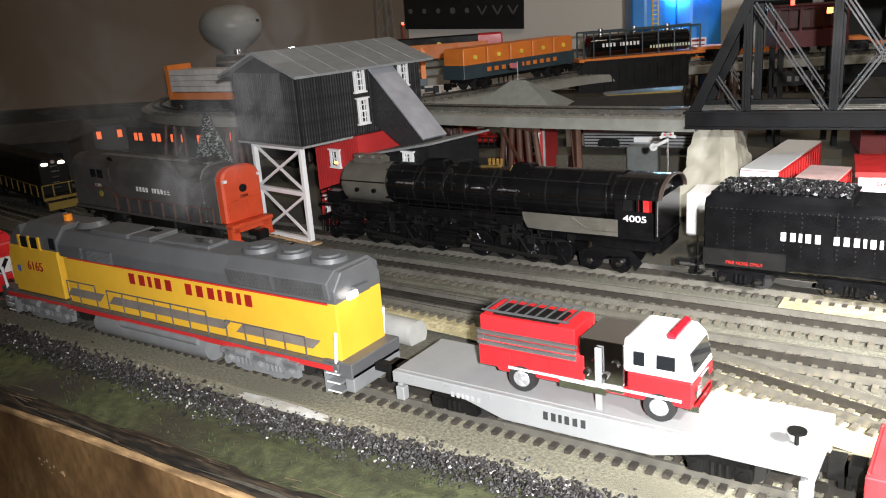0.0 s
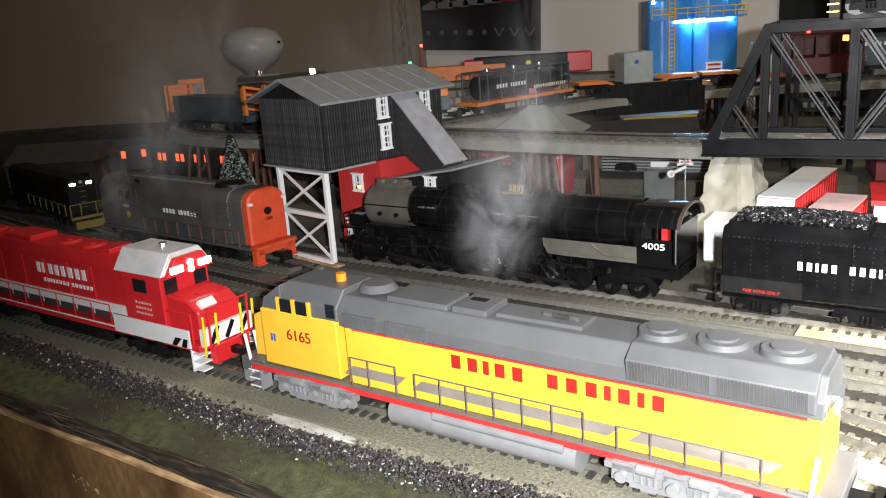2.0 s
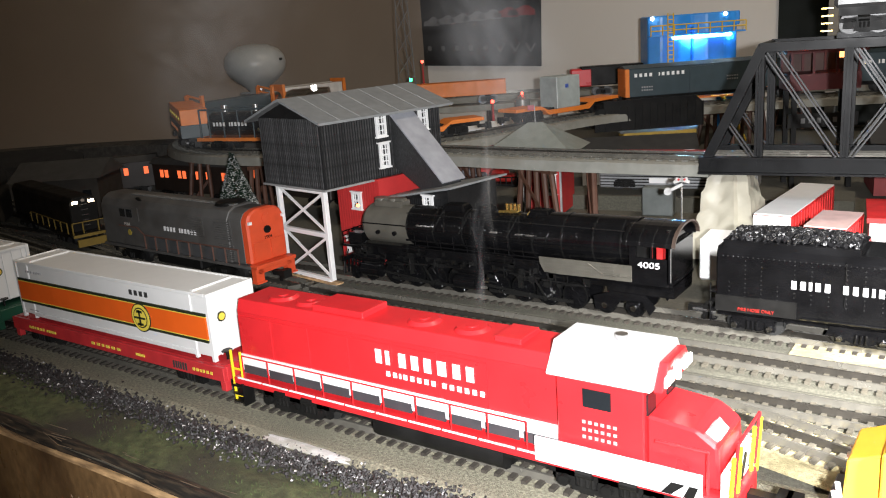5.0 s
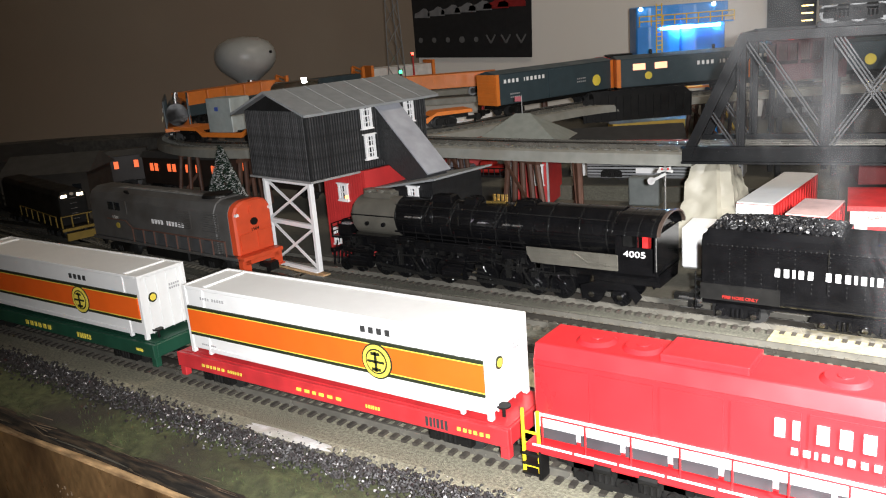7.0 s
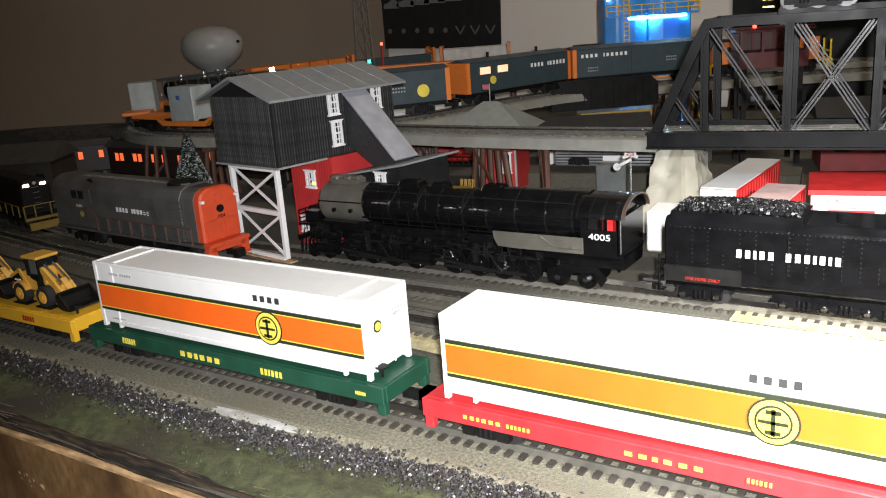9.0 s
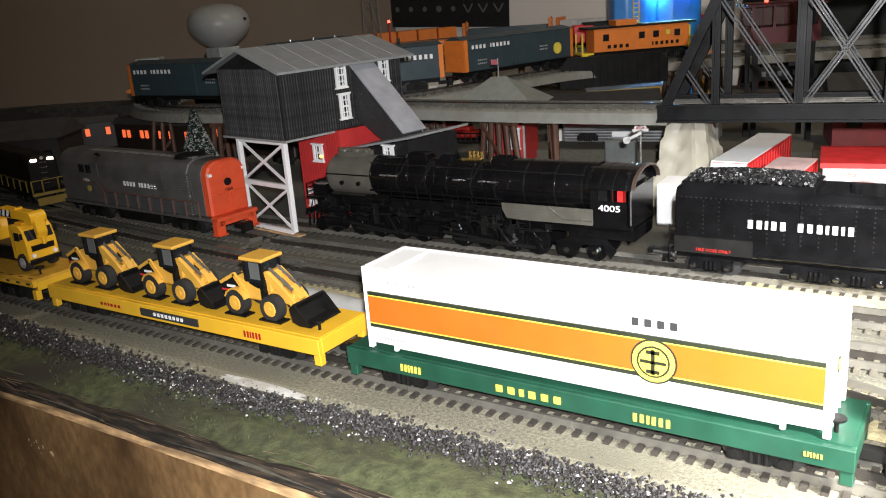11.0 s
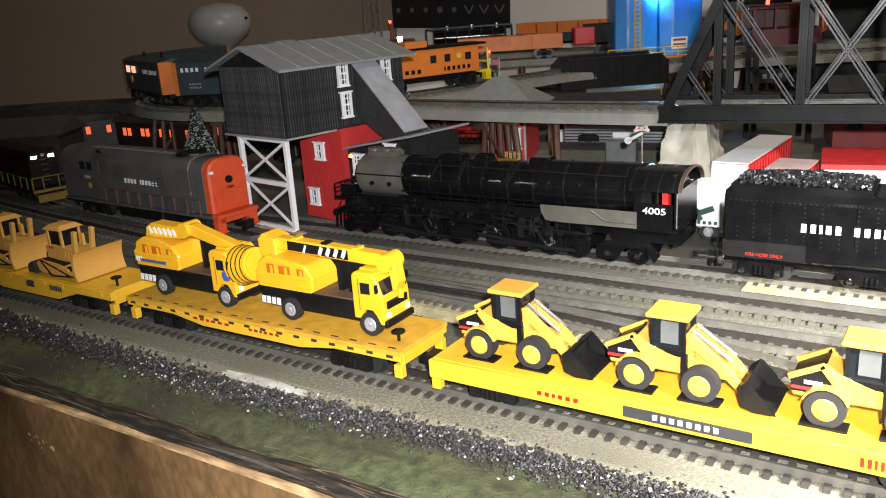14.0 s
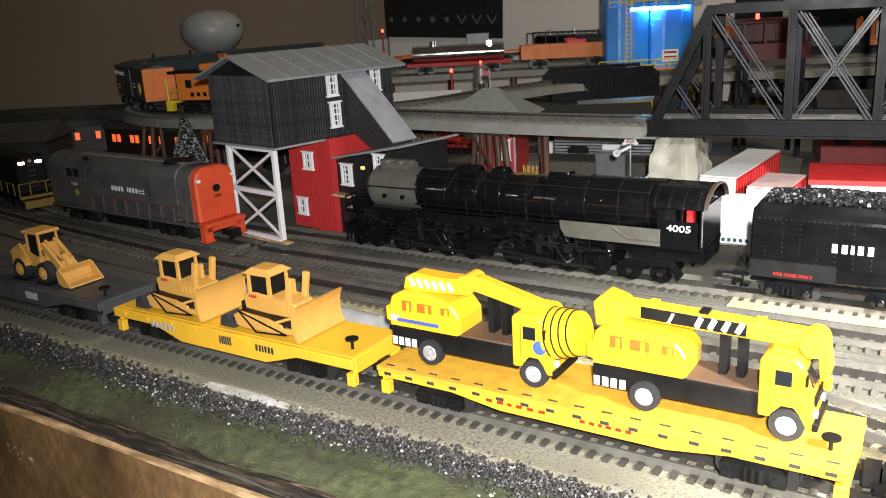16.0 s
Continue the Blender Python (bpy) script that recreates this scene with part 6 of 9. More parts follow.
# ---- coal house over the track ----
def window_unit(parent, m, w, h, cols=3, rows=4):
    """A white window: casing, sill, dark pane and glazing bars; m's frame has x along, y up, z out."""
    def put(name, c, s, material, par):
        bm = bmesh.new()
        box(bm, c, s)
        for v in bm.verts:
            v.co = m @ v.co
        return part(name, bm, material, par)
    fr = bmesh.new()
    outer = [(-w / 2 - 0.0006, -h / 2), (w / 2 + 0.0006, -h / 2), (w / 2 + 0.0006, h / 2), (-w / 2 - 0.0006, h / 2)]
    inner = [(-w / 2 + 0.0024, -h / 2 + 0.0025), (w / 2 - 0.0024, -h / 2 + 0.0025), (w / 2 - 0.0024, h / 2 - 0.0025), (-w / 2 + 0.0024, h / 2 - 0.0025)]
    loops = [[fr.verts.new((*q, z)) for q in pts] for pts, z in ((outer, -0.0005), (outer, 0.0026), (inner, 0.0026), (inner, -0.0005))]
    for a, b in zip(loops, loops[1:] + loops[:1]):
        for k in range(4):
            fr.faces.new((a[k], a[(k + 1) % 4], b[(k + 1) % 4], b[k]))
    for v in fr.verts:
        v.co = m @ v.co
    win = part("window", fr, WHITE, parent, "white framed window")
    for i in range(1, cols):
        put("glazing_bar", (-w / 2 + w * i / cols, 0, 0.0006), (0.0011, h - 0.005, 0.0018), WHITE, win)
    for j in range(1, rows):
        put("glazing_bar", (0, -h / 2 + h * j / rows, 0.0008), (w - 0.0048, 0.0011 if j != rows // 2 else 0.002, 0.0018), WHITE, win)
    put("sill", (0, h / 2 + 0.0004, 0.0014), (w + 0.005, 0.0018, 0.0042), WHITE, win)
    put("sill", (0, -h / 2 - 0.0004, 0.0014), (w + 0.004, 0.0018, 0.0042), WHITE, win)
    put("pane", (0, 0, -0.0002), (w - 0.002, h - 0.002, 0.0008), GLASS, win)


def coal_house():
    root = thing("coal_house", "black and red wooden coal house with grey roof", "building", m=pose(-0.709, 0.72, 0, 0, 0, -10))
    W, D, z0, z1, za = 0.126, 0.200, 0.121, 0.205, 0.227
    bm = bmesh.new()
    prism(bm, [(-W, z0), (0, z0), (0, z1), (-W / 2, za), (-W, z1)], "y", 0.0, D)
    part("upper_wall", bm, WOODB, root, "black board siding")
    # upright battens, one by one in a loop
    bm = bmesh.new()
    box(bm, (0, 0, 0), (0.0011, 0.0022, z1 - z0))
    # lighter than the siding: light caught by the ridges is put into this colour
    bat = mesh(bm, mat("ridge_light_batten", (0.05, 0.05, 0.051), 0.45, vary=0.6, scale=150, rand=0.5))
    for i in range(32):
        o = new("batten", bat)
        o.parent, o.location = root, (-W + 0.002 + i * 0.0039, -0.0004, (z0 + z1) / 2)
    for i in range(50):
        o = new("batten", bat)
        o.parent = root
        o.matrix_basis = Matrix.Translation((0.0004, 0.003 + i * 0.004, (z0 + z1) / 2)) @ Matrix.Rotation(math.pi / 2, 4, "Z")
    for s in (-1, 1):
        bm = bmesh.new()
        e, k = W / 2 + 0.016, (za - z1) / (W / 2)
        prism(bm, [(-W / 2, za + 0.003), (-W / 2 + s * e, za + 0.003 - k * e), (-W / 2 + s * e, za - k * e), (-W / 2, za)], "y", -0.012, D + 0.012)
        part("roof", bm, ROOFG, root, "grey panelled roof slope")
        bm = bmesh.new()
        for i in range(1, 7):
            y = -0.012 + (D + 0.024) * i / 7
            beam(bm, (-W / 2, y, za + 0.0032), (-W / 2 + s * e, y, za + 0.0032 - k * e), 0.0008, 0.0006)
        part("roof_seams", bm, mat("roof_seam", (0.32, 0.33, 0.33), 0.6), root)
    bm = bmesh.new()
    box(bm, (-W / 2, D / 2, z0 - 0.0012), (W + 0.006, D + 0.006, 0.0024))
    part("floor_edge", bm, mat("grey_trim", (0.25, 0.25, 0.25), 0.6), root)
    rx = Matrix.Rotation(radians(90), 4, "X")
    side = lambda y, z: Matrix.Translation((0.0012, y, z)) @ Matrix.Rotation(radians(90), 4, "Z") @ rx
    window_unit(root, side(0.094, 0.188), 0.0155, 0.031)
    window_unit(root, side(0.096, 0.149), 0.0155, 0.031)
    window_unit(root, side(0.168, 0.187), 0.0155, 0.031)
    # red lower part, set back under the overhang
    front = lambda x, y, z: Matrix.Translation((x, y - 0.0006, z)) @ rx
    bm = bmesh.new()
    box(bm, (-0.033, 0.135, 0.0605), (0.085, 0.12, 0.121))
    part("lower_wall", bm, WOODR, root, "red board siding")
    bm = bmesh.new()
    box(bm, (0, 0, 0), (0.0006, 0.0006, 0.12))
    bead = mesh(bm, WOODR)
    for i in range(17):
        o = new("board_bead", bead)
        o.parent, o.location = root, (-0.073 + i * 0.005, 0.0749, 0.0605)
    window_unit(root, front(-0.034, 0.075, 0.091), 0.017, 0.022, 3, 2)
    window_unit(root, front(-0.054, 0.075, 0.029), 0.017, 0.022, 3, 2)
    # chute from the upper wall down to the shed
    bm = bmesh.new()
    prism(bm, [(0.0, 0.199), (0.0, 0.132), (0.052, 0.104), (0.086, 0.112), (0.084, 0.118)], "y", 0.112, 0.146)
    part("chute_side", bm, mat("black_corrugated", (0.02, 0.021, 0.022), 0.55, vary=0.4, scale=250, bump=0.8, bscale=450), root, "black coal chute")
    bm = bmesh.new()
    beam(bm, (0.001, 0.129, 0.201), (0.09, 0.129, 0.1165), 0.04, 0.002)
    part("chute_cover", bm, mat("chute_grey", (0.27, 0.28, 0.31), 0.55), root, "smooth grey chute cover")
    # lean-to shed with sloping roof
    bm = bmesh.new()
    prism(bm, [(0.0095, 0.0), (0.122, 0.0), (0.122, 0.114), (0.0095, 0.0938)], "y", 0.084, 0.17)
    part("shed_wall", bm, WOODB, root, "black lean-to wall")
    bm = bmesh.new()
    prism(bm, [(0.0, 0.0938), (0.134, 0.118), (0.134, 0.1205), (0.0, 0.0963)], "y", 0.076, 0.178)
    part("shed_roof", bm, ROOFG, root, "grey lean-to roof")
    bm = bmesh.new()
    box(bm, (0, 0, 0), (0.0014, 0.001, 0.094))
    bt = mesh(bm, WOODB)
    for i in range(23):
        o = new("batten", bt)
        o.parent, o.location = root, (0.035 + i * 0.0038, 0.0837, 0.051 + i * 0.0003)
    window_unit(root, front(0.03, 0.0838, 0.077), 0.018, 0.026, 3, 4)
    window_unit(root, front(0.09, 0.0838, 0.0945), 0.0155, 0.024, 3, 4)
    pbox("ledge", (0.03, 0.075, 0.052), (0.03, 0.014, 0.0025), CHIP, root)
    # white trestle under the overhang
    for y in (0.006,):
        bent = tagged(new("trestle_bent"), "white cross-braced trestle")
        bent.parent = root
        for x in (-0.108, -0.012):
            pbox("post", (x, y, 0.06175), (0.0062, 0.0062, 0.1155), WHITE, bent, bev=0.0005)
        for z in (0.0035, 0.0615, 0.1165):
            pbox("rail", (-0.06, y, z), (0.0898, 0.0055, 0.0058), WHITE, bent, bev=0.0005)
        for a, b in ((0.0065, 0.0585), (0.0645, 0.1135)):
            for k in (-1, 1):
                bm = bmesh.new()
                beam(bm, (-0.105, y + k * 0.0011, a if k < 0 else b), (-0.015, y + k * 0.0011, b if k < 0 else a), 0.0021, 0.0032)
                part("brace", bm, WHITE, bent)
    pbox("trestle_foot", (-0.06, 0.006, 0.0006), (0.118, 0.014, 0.0024), CHIP, root)
    return root


coal_house()


# ---- grey diesel, black diesel ----
def grey_diesel():
    root = thing("diesel_locomotive", "weathered grey model diesel with orange-red nose", "locomotive", m=pose(-0.958, 0.7055, 0, 0, 0, -3.4) @ Matrix.Diagonal((1, 1.06, 0.94, 1)))
    L = 0.335
    bm = bmesh.new()
    prism(bm, [(-0.0275, 0.033), (0.0275, 0.033), (0.0275, 0.092), (0.022, 0.103), (0.012, 0.1085), (-0.012, 0.1085), (-0.022, 0.103), (-0.0275, 0.092)], "x", -L / 2, L / 2 - 0.042)
    part("body", bm, LIGREY, root, "grey weathered hood", bev=0.0012)
    bm = bmesh.new()
    prism(bm, [(-0.0268, 0.034), (0.0268, 0.034), (0.0268, 0.093), (0.0215, 0.102), (0.012, 0.1065), (-0.012, 0.1065), (-0.0215, 0.102), (-0.0268, 0.093)], "x", L / 2 - 0.042, L / 2 - 0.015)
    part("hood_end", bm, LIGREY, root, bev=0.001)
    bm = bmesh.new()
    prism(bm, [(-0.0278, 0.034), (0.0278, 0.034), (0.0278, 0.093), (0.0225, 0.1025), (0.012, 0.107), (-0.012, 0.107), (-0.0225, 0.1025), (-0.0278, 0.093)], "x", L / 2 - 0.016, L / 2 - 0.002)
    part("nose", bm, LIRED, root, "orange-red end", bev=0.0025)
    pbox("walkway", (0, 0, 0.0315), (L - 0.004, 0.062, 0.004), LIGREY, root)
    pbox("end_platform", (L / 2 + 0.003, 0, 0.0325), (0.014, 0.06, 0.005), LIRED, root, bev=0.0005)
    bm = bmesh.new()
    for y in (-0.024, 0.024):
        box(bm, (L / 2 + 0.002, y, 0.022), (0.008, 0.012, 0.02))
        box(bm, (L / 2 + 0.003, y, 0.0115), (0.012, 0.014, 0.002))
    box(bm, (L / 2 + 0.004, 0, 0.027), (0.004, 0.05, 0.008))
    part("pilot", bm, LIRED, root, "orange-red pilot and steps")
    prod("number_disc", (L / 2 - 0.002, 0.0, 0.077), (L / 2 - 0.0005, 0.0, 0.077), 0.0052, BLACKM, root)
    prod("lamp_ring", (L / 2 - 0.002, 0, 0.0925), (L / 2 - 0.0008, 0, 0.0925), 0.0065, LIRED, root)
    for y in (-0.02, 0.02):
        pbox("marker_light", (L / 2 - 0.0006, y * 1.25, 0.0905), (0.004, 0.004, 0.0035), INKW, root)
    for y, z in ((-0.013, 0.052), (0.013, 0.052)):
        pbox("door_panel", (L / 2 - 0.0015, y, z), (0.0016, 0.02, 0.022), LIRED, root)
    words("1504", face_x(L / 2 - 0.0012, 0.0, 0.0665), 0.006, BLACKM, root, "number")
    words("1504", face_y(-0.103, -0.0286, 0.066), 0.008, mat("pale_ink", (0.35, 0.33, 0.3), 0.6), root, "number")
    bars(NAMEROW, face_y(0.022, -0.0279, 0.068), 0.0075, 0.075, INKW, root)
    prod("emblem", (-0.1, -0.0276, 0.054), (-0.1, -0.0284, 0.054), 0.0045, mat("dull_gold", (0.4, 0.3, 0.05), 0.5), root)
    for x, w in ((-0.112, 0.012), (-0.095, 0.012)):
        pbox("window", (x, -0.0278, 0.0835), (w, 0.0012, 0.012), GLASS, root)
    pbox("cab_door", (-0.078, -0.0279, 0.083), (0.012, 0.0014, 0.02), LIGREY, root)
    bm = bmesh.new()
    for g in range(2):
        for k in range(9):
            box(bm, (0.06 + g * 0.055, -0.0279, 0.064 + k * 0.0032), (0.03 if g == 0 else 0.034, 0.0014, 0.0014))
    for k in range(8):
        box(bm, (0.118, -0.0279, 0.038 + k * 0.0028), (0.03, 0.0014, 0.0013))
    part("louvres", bm, LIGREY, root)["kind"] = "stuff"
    bm = bmesh.new()
    for i in range(9):
        x = -0.06 + i * 0.0255
        rod(bm, (x, -0.0305, 0.033), (x, -0.0305, 0.054), 0.0011, 6)
    rod(bm, (-0.06, -0.0305, 0.054), (0.145, -0.0305, 0.054), 0.0011, 6)
    rod(bm, (-0.06, -0.0305, 0.054), (-0.075, -0.0305, 0.064), 0.0011, 6)
    rod(bm, (-0.075, -0.0305, 0.064), (-0.12, -0.0305, 0.064), 0.0011, 6)
    part("handrail", bm, mat("rail_brown", (0.12, 0.06, 0.045), 0.5), root)
    for i in range(7):
        pbox("step_box", (-0.045 + i * 0.0255, -0.0286, 0.043), (0.016, 0.003, 0.018), DGREY, root)
    bm = bmesh.new()
    for k in range(14):
        box(bm, (-0.1 + k * 0.0165, -0.009, 0.1089), (0.0145, 0.008, 0.0012))
    part("roof_walk", bm, mat("roof_grey", (0.15, 0.15, 0.145), 0.6), root)
    bm = bmesh.new()
    rod(bm, (0.1, 0, 0.107), (0.1, 0, 0.1105), 0.02, 24, 0.018)
    part("roof_fan", bm, BLACKM, root, smooth=True)
    bm = bmesh.new()
    for y in (-0.02, 0.02):
        rod(bm, (-0.168, y, 0.033), (-0.172, y, 0.062), 0.0011, 6)
    part("rear_rail", bm, LIRED, root)
    for s in (-1, 1):
        truck(root, s * 0.105, BLACKM, 2, half=0.025, pitch=0.042)
        coupler(root, s * (L / 2 + 0.006), s)
    pbox("fuel_tank", (0, 0, 0.0195), (0.1, 0.044, 0.016), BLACKM, root, bev=0.002)
    bm = bmesh.new()
    for dx in (0, 0.004):
        rod(bm, (-0.078 + dx, -0.022, 0.106), (-0.07 + dx, -0.024, 0.104), 0.0022, 10, 0.001)
    part("air_horn", bm, BLACKM, root)
    return root


def black_diesel():
    root = thing("diesel_locomotive", "black model diesel with yellow rails and lit headlights", "locomotive", m=pose(-1.381, 0.7615, 0, 0, 0, -13) @ Matrix.Diagonal((1, 1, 0.83, 1)))
    L = 0.32
    bm = bmesh.new()
    prism(bm, [(-0.022, 0.033), (0.022, 0.033), (0.022, 0.09), (0.016, 0.1), (-0.016, 0.1), (-0.022, 0.09)], "x", -L / 2, L / 2 - 0.02)
    part("hood", bm, BLACKM, root, "black hood", bev=0.0015)
    pbox("walkway", (0, 0, 0.031), (L, 0.062, 0.005), BLACKM, root)
    for y in (-0.008, 0.008):
        pbox("number_board", (L / 2 - 0.0195, y * 1.6, 0.09), (0.002, 0.009, 0.005), LAMPW, root, "lit number board")
    prod("headlight", (L / 2 - 0.0205, 0, 0.093), (L / 2 - 0.0185, 0, 0.093), 0.003, mat("dim_lamp", (0.4, 0.35, 0.3), 0.3), root)
    bm = bmesh.new()
    for k in range(5):
        rod(bm, (L / 2 - 0.018, -0.005, 0.045 + k * 0.01), (L / 2 - 0.018, 0.005, 0.045 + k * 0.01), 0.0008, 6)
    part("nose_ladder", bm, SILVER, root)
    YR = mat("rail_yellow", (0.2, 0.135, 0.025), 0.5)
    bm = bmesh.new()
    for y in (-0.028, -0.012, 0.012, 0.028):
        rod(bm, (L / 2 - 0.002, y, 0.03), (L / 2 - 0.002, y, 0.055), 0.0012, 6)
    rod(bm, (L / 2 - 0.002, -0.028, 0.055), (L / 2 - 0.002, 0.028, 0.055), 0.001, 6)
    for i in range(7):
        rod(bm, (L / 2 - 0.02 - i * 0.03, -0.03, 0.033), (L / 2 - 0.02 - i * 0.03, -0.03, 0.054), 0.001, 6)
    rod(bm, (L / 2 - 0.02, -0.03, 0.054), (L / 2 - 0.2, -0.03, 0.054), 0.001, 6)
    part("handrail", bm, YR, root, "yellow hand rails")
    pbox("sill", (L / 2 + 0.001, 0, 0.03), (0.003, 0.06, 0.005), YR, root, "yellow end sill")
    pbox("pilot", (L / 2 + 0.002, 0, 0.016), (0.004, 0.05, 0.014), YR, root, "yellow pilot plate")
    for s in (-1, 1):
        truck(root, s * 0.1, BLACKM, 2, half=0.025, pitch=0.04)
    return root


grey_diesel()
black_diesel()


# ---- snow-dusted tree ----
def fir_tree(m, h, r):
    root = thing("fir_tree", "small snow-dusted dark green bottle-brush fir tree", "tree", m=m)
    prod("trunk", (0, 0, 0), (0, 0, h * 0.96), 0.004, POST, root, r2=0.001)
    rng = random.Random(5)
    for name, mm, n in (("crown", PINE, 9000), ("snow", SNOW, 3000)):
        verts, faces = [], []
        for _ in range(n):
            u = rng.random() ** 0.62
            z = h * (1 - u * 0.86)
            rr = r * u * rng.uniform(0.5 if mm is PINE else 0.92, 1.05)
            a = rng.uniform(0, 6.283)
            c = Vector((math.cos(a) * rr, math.sin(a) * rr, z - rr * 0.25))
            l = rng.uniform(0.003, 0.006) if mm is PINE else rng.uniform(0.0014, 0.0028)
            d = Vector((math.cos(a) + rng.uniform(-0.5, 0.5), math.sin(a) + rng.uniform(-0.5, 0.5), rng.uniform(-0.5, 0.7))).normalized() * l
            s = Vector((-d.y, d.x, rng.uniform(-0.001, 0.001))) * (0.28 if mm is PINE else 0.9)
            k = len(verts)
            verts += [c - s, c + s, c + d + s * 0.4, c + d - s * 0.4]
            faces.append((k, k + 1, k + 2, k + 3))
        me = bpy.data.meshes.new(name)
        me.from_pydata(verts, [], faces)
        me.materials.append(mm)
        o = new(name, me)
        o.parent = root
        o["kind"] = "stuff"
    return root


fir_tree(pose(-1.107, 0.925, 0), 0.125, 0.042)

# ---- upper level ----
UPPER = [(0.3, 1.95), (-0.1, 1.95), (-0.35, 1.87), (-0.5, 1.79), (-0.62, 1.70), (-0.74, 1.58), (-0.80, 1.42), (-0.84, 1.25), (-0.92, 1.12), (-1.03, 1.04), (-1.16, 1.01), (-1.3, 1.025), (-1.43, 1.09), (-1.52, 1.2), (-1.56, 1.35), (-1.545, 1.55), (-1.49, 1.78), (-1.39, 1.98), (-1.22, 2.11), (-1.0, 2.165), (-0.6, 2.18), (0.0, 2.18), (0.8, 2.18), (1.75, 2.18)]
UPZ = 0.110


def deck(name, pts, label, z, half=0.04):
    root = tagged(new(name), label, "elevated track", kind="structure")
    line, run = ribbon([(x, y, z) for x, y in pts], 0.02)
    bm = bmesh.new()
    sweep(bm, line, [(-half, -0.016), (-half + 0.002, -0.002), (-half + 0.008, 0.0), (half - 0.008, 0.0), (half - 0.002, -0.002), (half, -0.016)])
    part("deck", bm, DECKC, root, "grey moulded roadbed")
    for off, m in ((-0.016, RAIL), (0.0, RAILC), (0.016, RAIL)):
        bm = bmesh.new()
        sweep(bm, line, [(off - 0.0011, 0.0005), (off - 0.0011, 0.006), (off + 0.0011, 0.006), (off + 0.0011, 0.0005)])
        part("rail", bm, m, root)
    bm = bmesh.new()
    for p, d in ribbon([(x, y, z) for x, y in pts], 0.0165)[0]:
        box(bm, p + Vector((0, 0, 0.0008)), (0.0075, 0.056, 0.002), Matrix.Rotation(math.atan2(d.y, d.x), 3, "Z"))
    part("ties", bm, mat("grey_tie", (0.13, 0.13, 0.115), 0.7, vary=0.2), root)["kind"] = "stuff"


deck("elevated_track_front", [(-0.335, 1.030), (-0.55, 1.030), (-0.8, 1.045), (-0.95, 1.055)], "grey elevated model track on posts", 0.118)
deck("elevated_track_back", UPPER, "curving grey elevated model track", UPZ)


def trestle(x, y, h, turn=0.0, w=0.06, n=5):
    root = thing("trestle_bent", "brown timber trestle bent under the elevated track", "trestle", "trestle bents", m=pose(x, y, 0, 0, 0, turn))
    for i in range(n):
        u = i / (n - 1) - 0.5
        prod("post", (0, u * w * 1.5, 0), (0, u * w, h - 0.004), 0.0042, POST, root, 8)
    pbox("cap", (0, 0, h - 0.003), (0.01, w * 1.15, 0.006), POST, root)
    bm = bmesh.new()
    beam(bm, (-0.005, -w * 0.66, 0.012), (-0.005, w * 0.52, h - 0.01), 0.002, 0.005)
    part("brace", bm, POST, root)


trestle(-0.592, 1.03, 0.1, 62, 0.075)
trestle(-0.52, 1.06, 0.1, 30)
for x, y, t in ((-0.79, 1.45, 80), (-0.85, 1.24, 70), (-0.97, 1.08, 40), (-1.12, 1.0, 10), (-1.3, 1.03, -20), (-1.45, 1.17, -50), (-1.53, 1.4, -80), (-0.5, 1.79, 140), (-0.56, 1.75, 140), (-0.15, 1.94, 100), (-1.3, 2.06, 40), (-0.9, 2.17, 90), (-0.5, 2.18, 90), (-0.1, 2.18, 90), (0.3, 2.18, 90)):
    trestle(x, y, UPZ - 0.0165, t)


bm = bmesh.new()
line, _ = ribbon([(-1.47, 1.17, 0.103), (-1.7, 1.12, 0.1), (-1.95, 1.02, 0.096), (-2.17, 0.9, 0.09)], 0.02)
sweep(bm, line, [(-0.045, -0.11), (-0.04, 0.0), (-0.03, 0.004), (0.03, 0.004), (0.04, 0.0), (0.045, -0.11)])
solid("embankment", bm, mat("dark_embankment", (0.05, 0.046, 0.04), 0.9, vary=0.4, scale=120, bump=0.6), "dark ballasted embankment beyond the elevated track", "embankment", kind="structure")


def girder():
    root = thing("girder_bridge", "black plate girder bridge on the elevated line", "bridge", m=pose(-0.675, 1.655, 0, 0, 0, 37))
    for y in (-0.046, 0.046):
        bm = bmesh.new()
        prism(bm, [(-0.115, 0.075), (0.105, 0.075), (0.105, 0.122), (0.092, 0.134), (-0.1, 0.134), (-0.115, 0.12)], "y", y - 0.0015, y + 0.0015)
        plate = part("girder_plate", bm, BLACKM, root, "black ribbed girder plate")
        for i in range(15):
            pbox("rib", (-0.108 + i * 0.0152, y - 0.0025, 0.1), (0.002, 0.002, 0.048), BLACKM, plate)
        pbox("top_flange", (-0.003, y, 0.1352), (0.196, 0.008, 0.002), BLACKM, plate)
    pbox("bridge_floor", (0, 0, 0.078), (0.21, 0.09, 0.004), BLACKM, root)


girder()


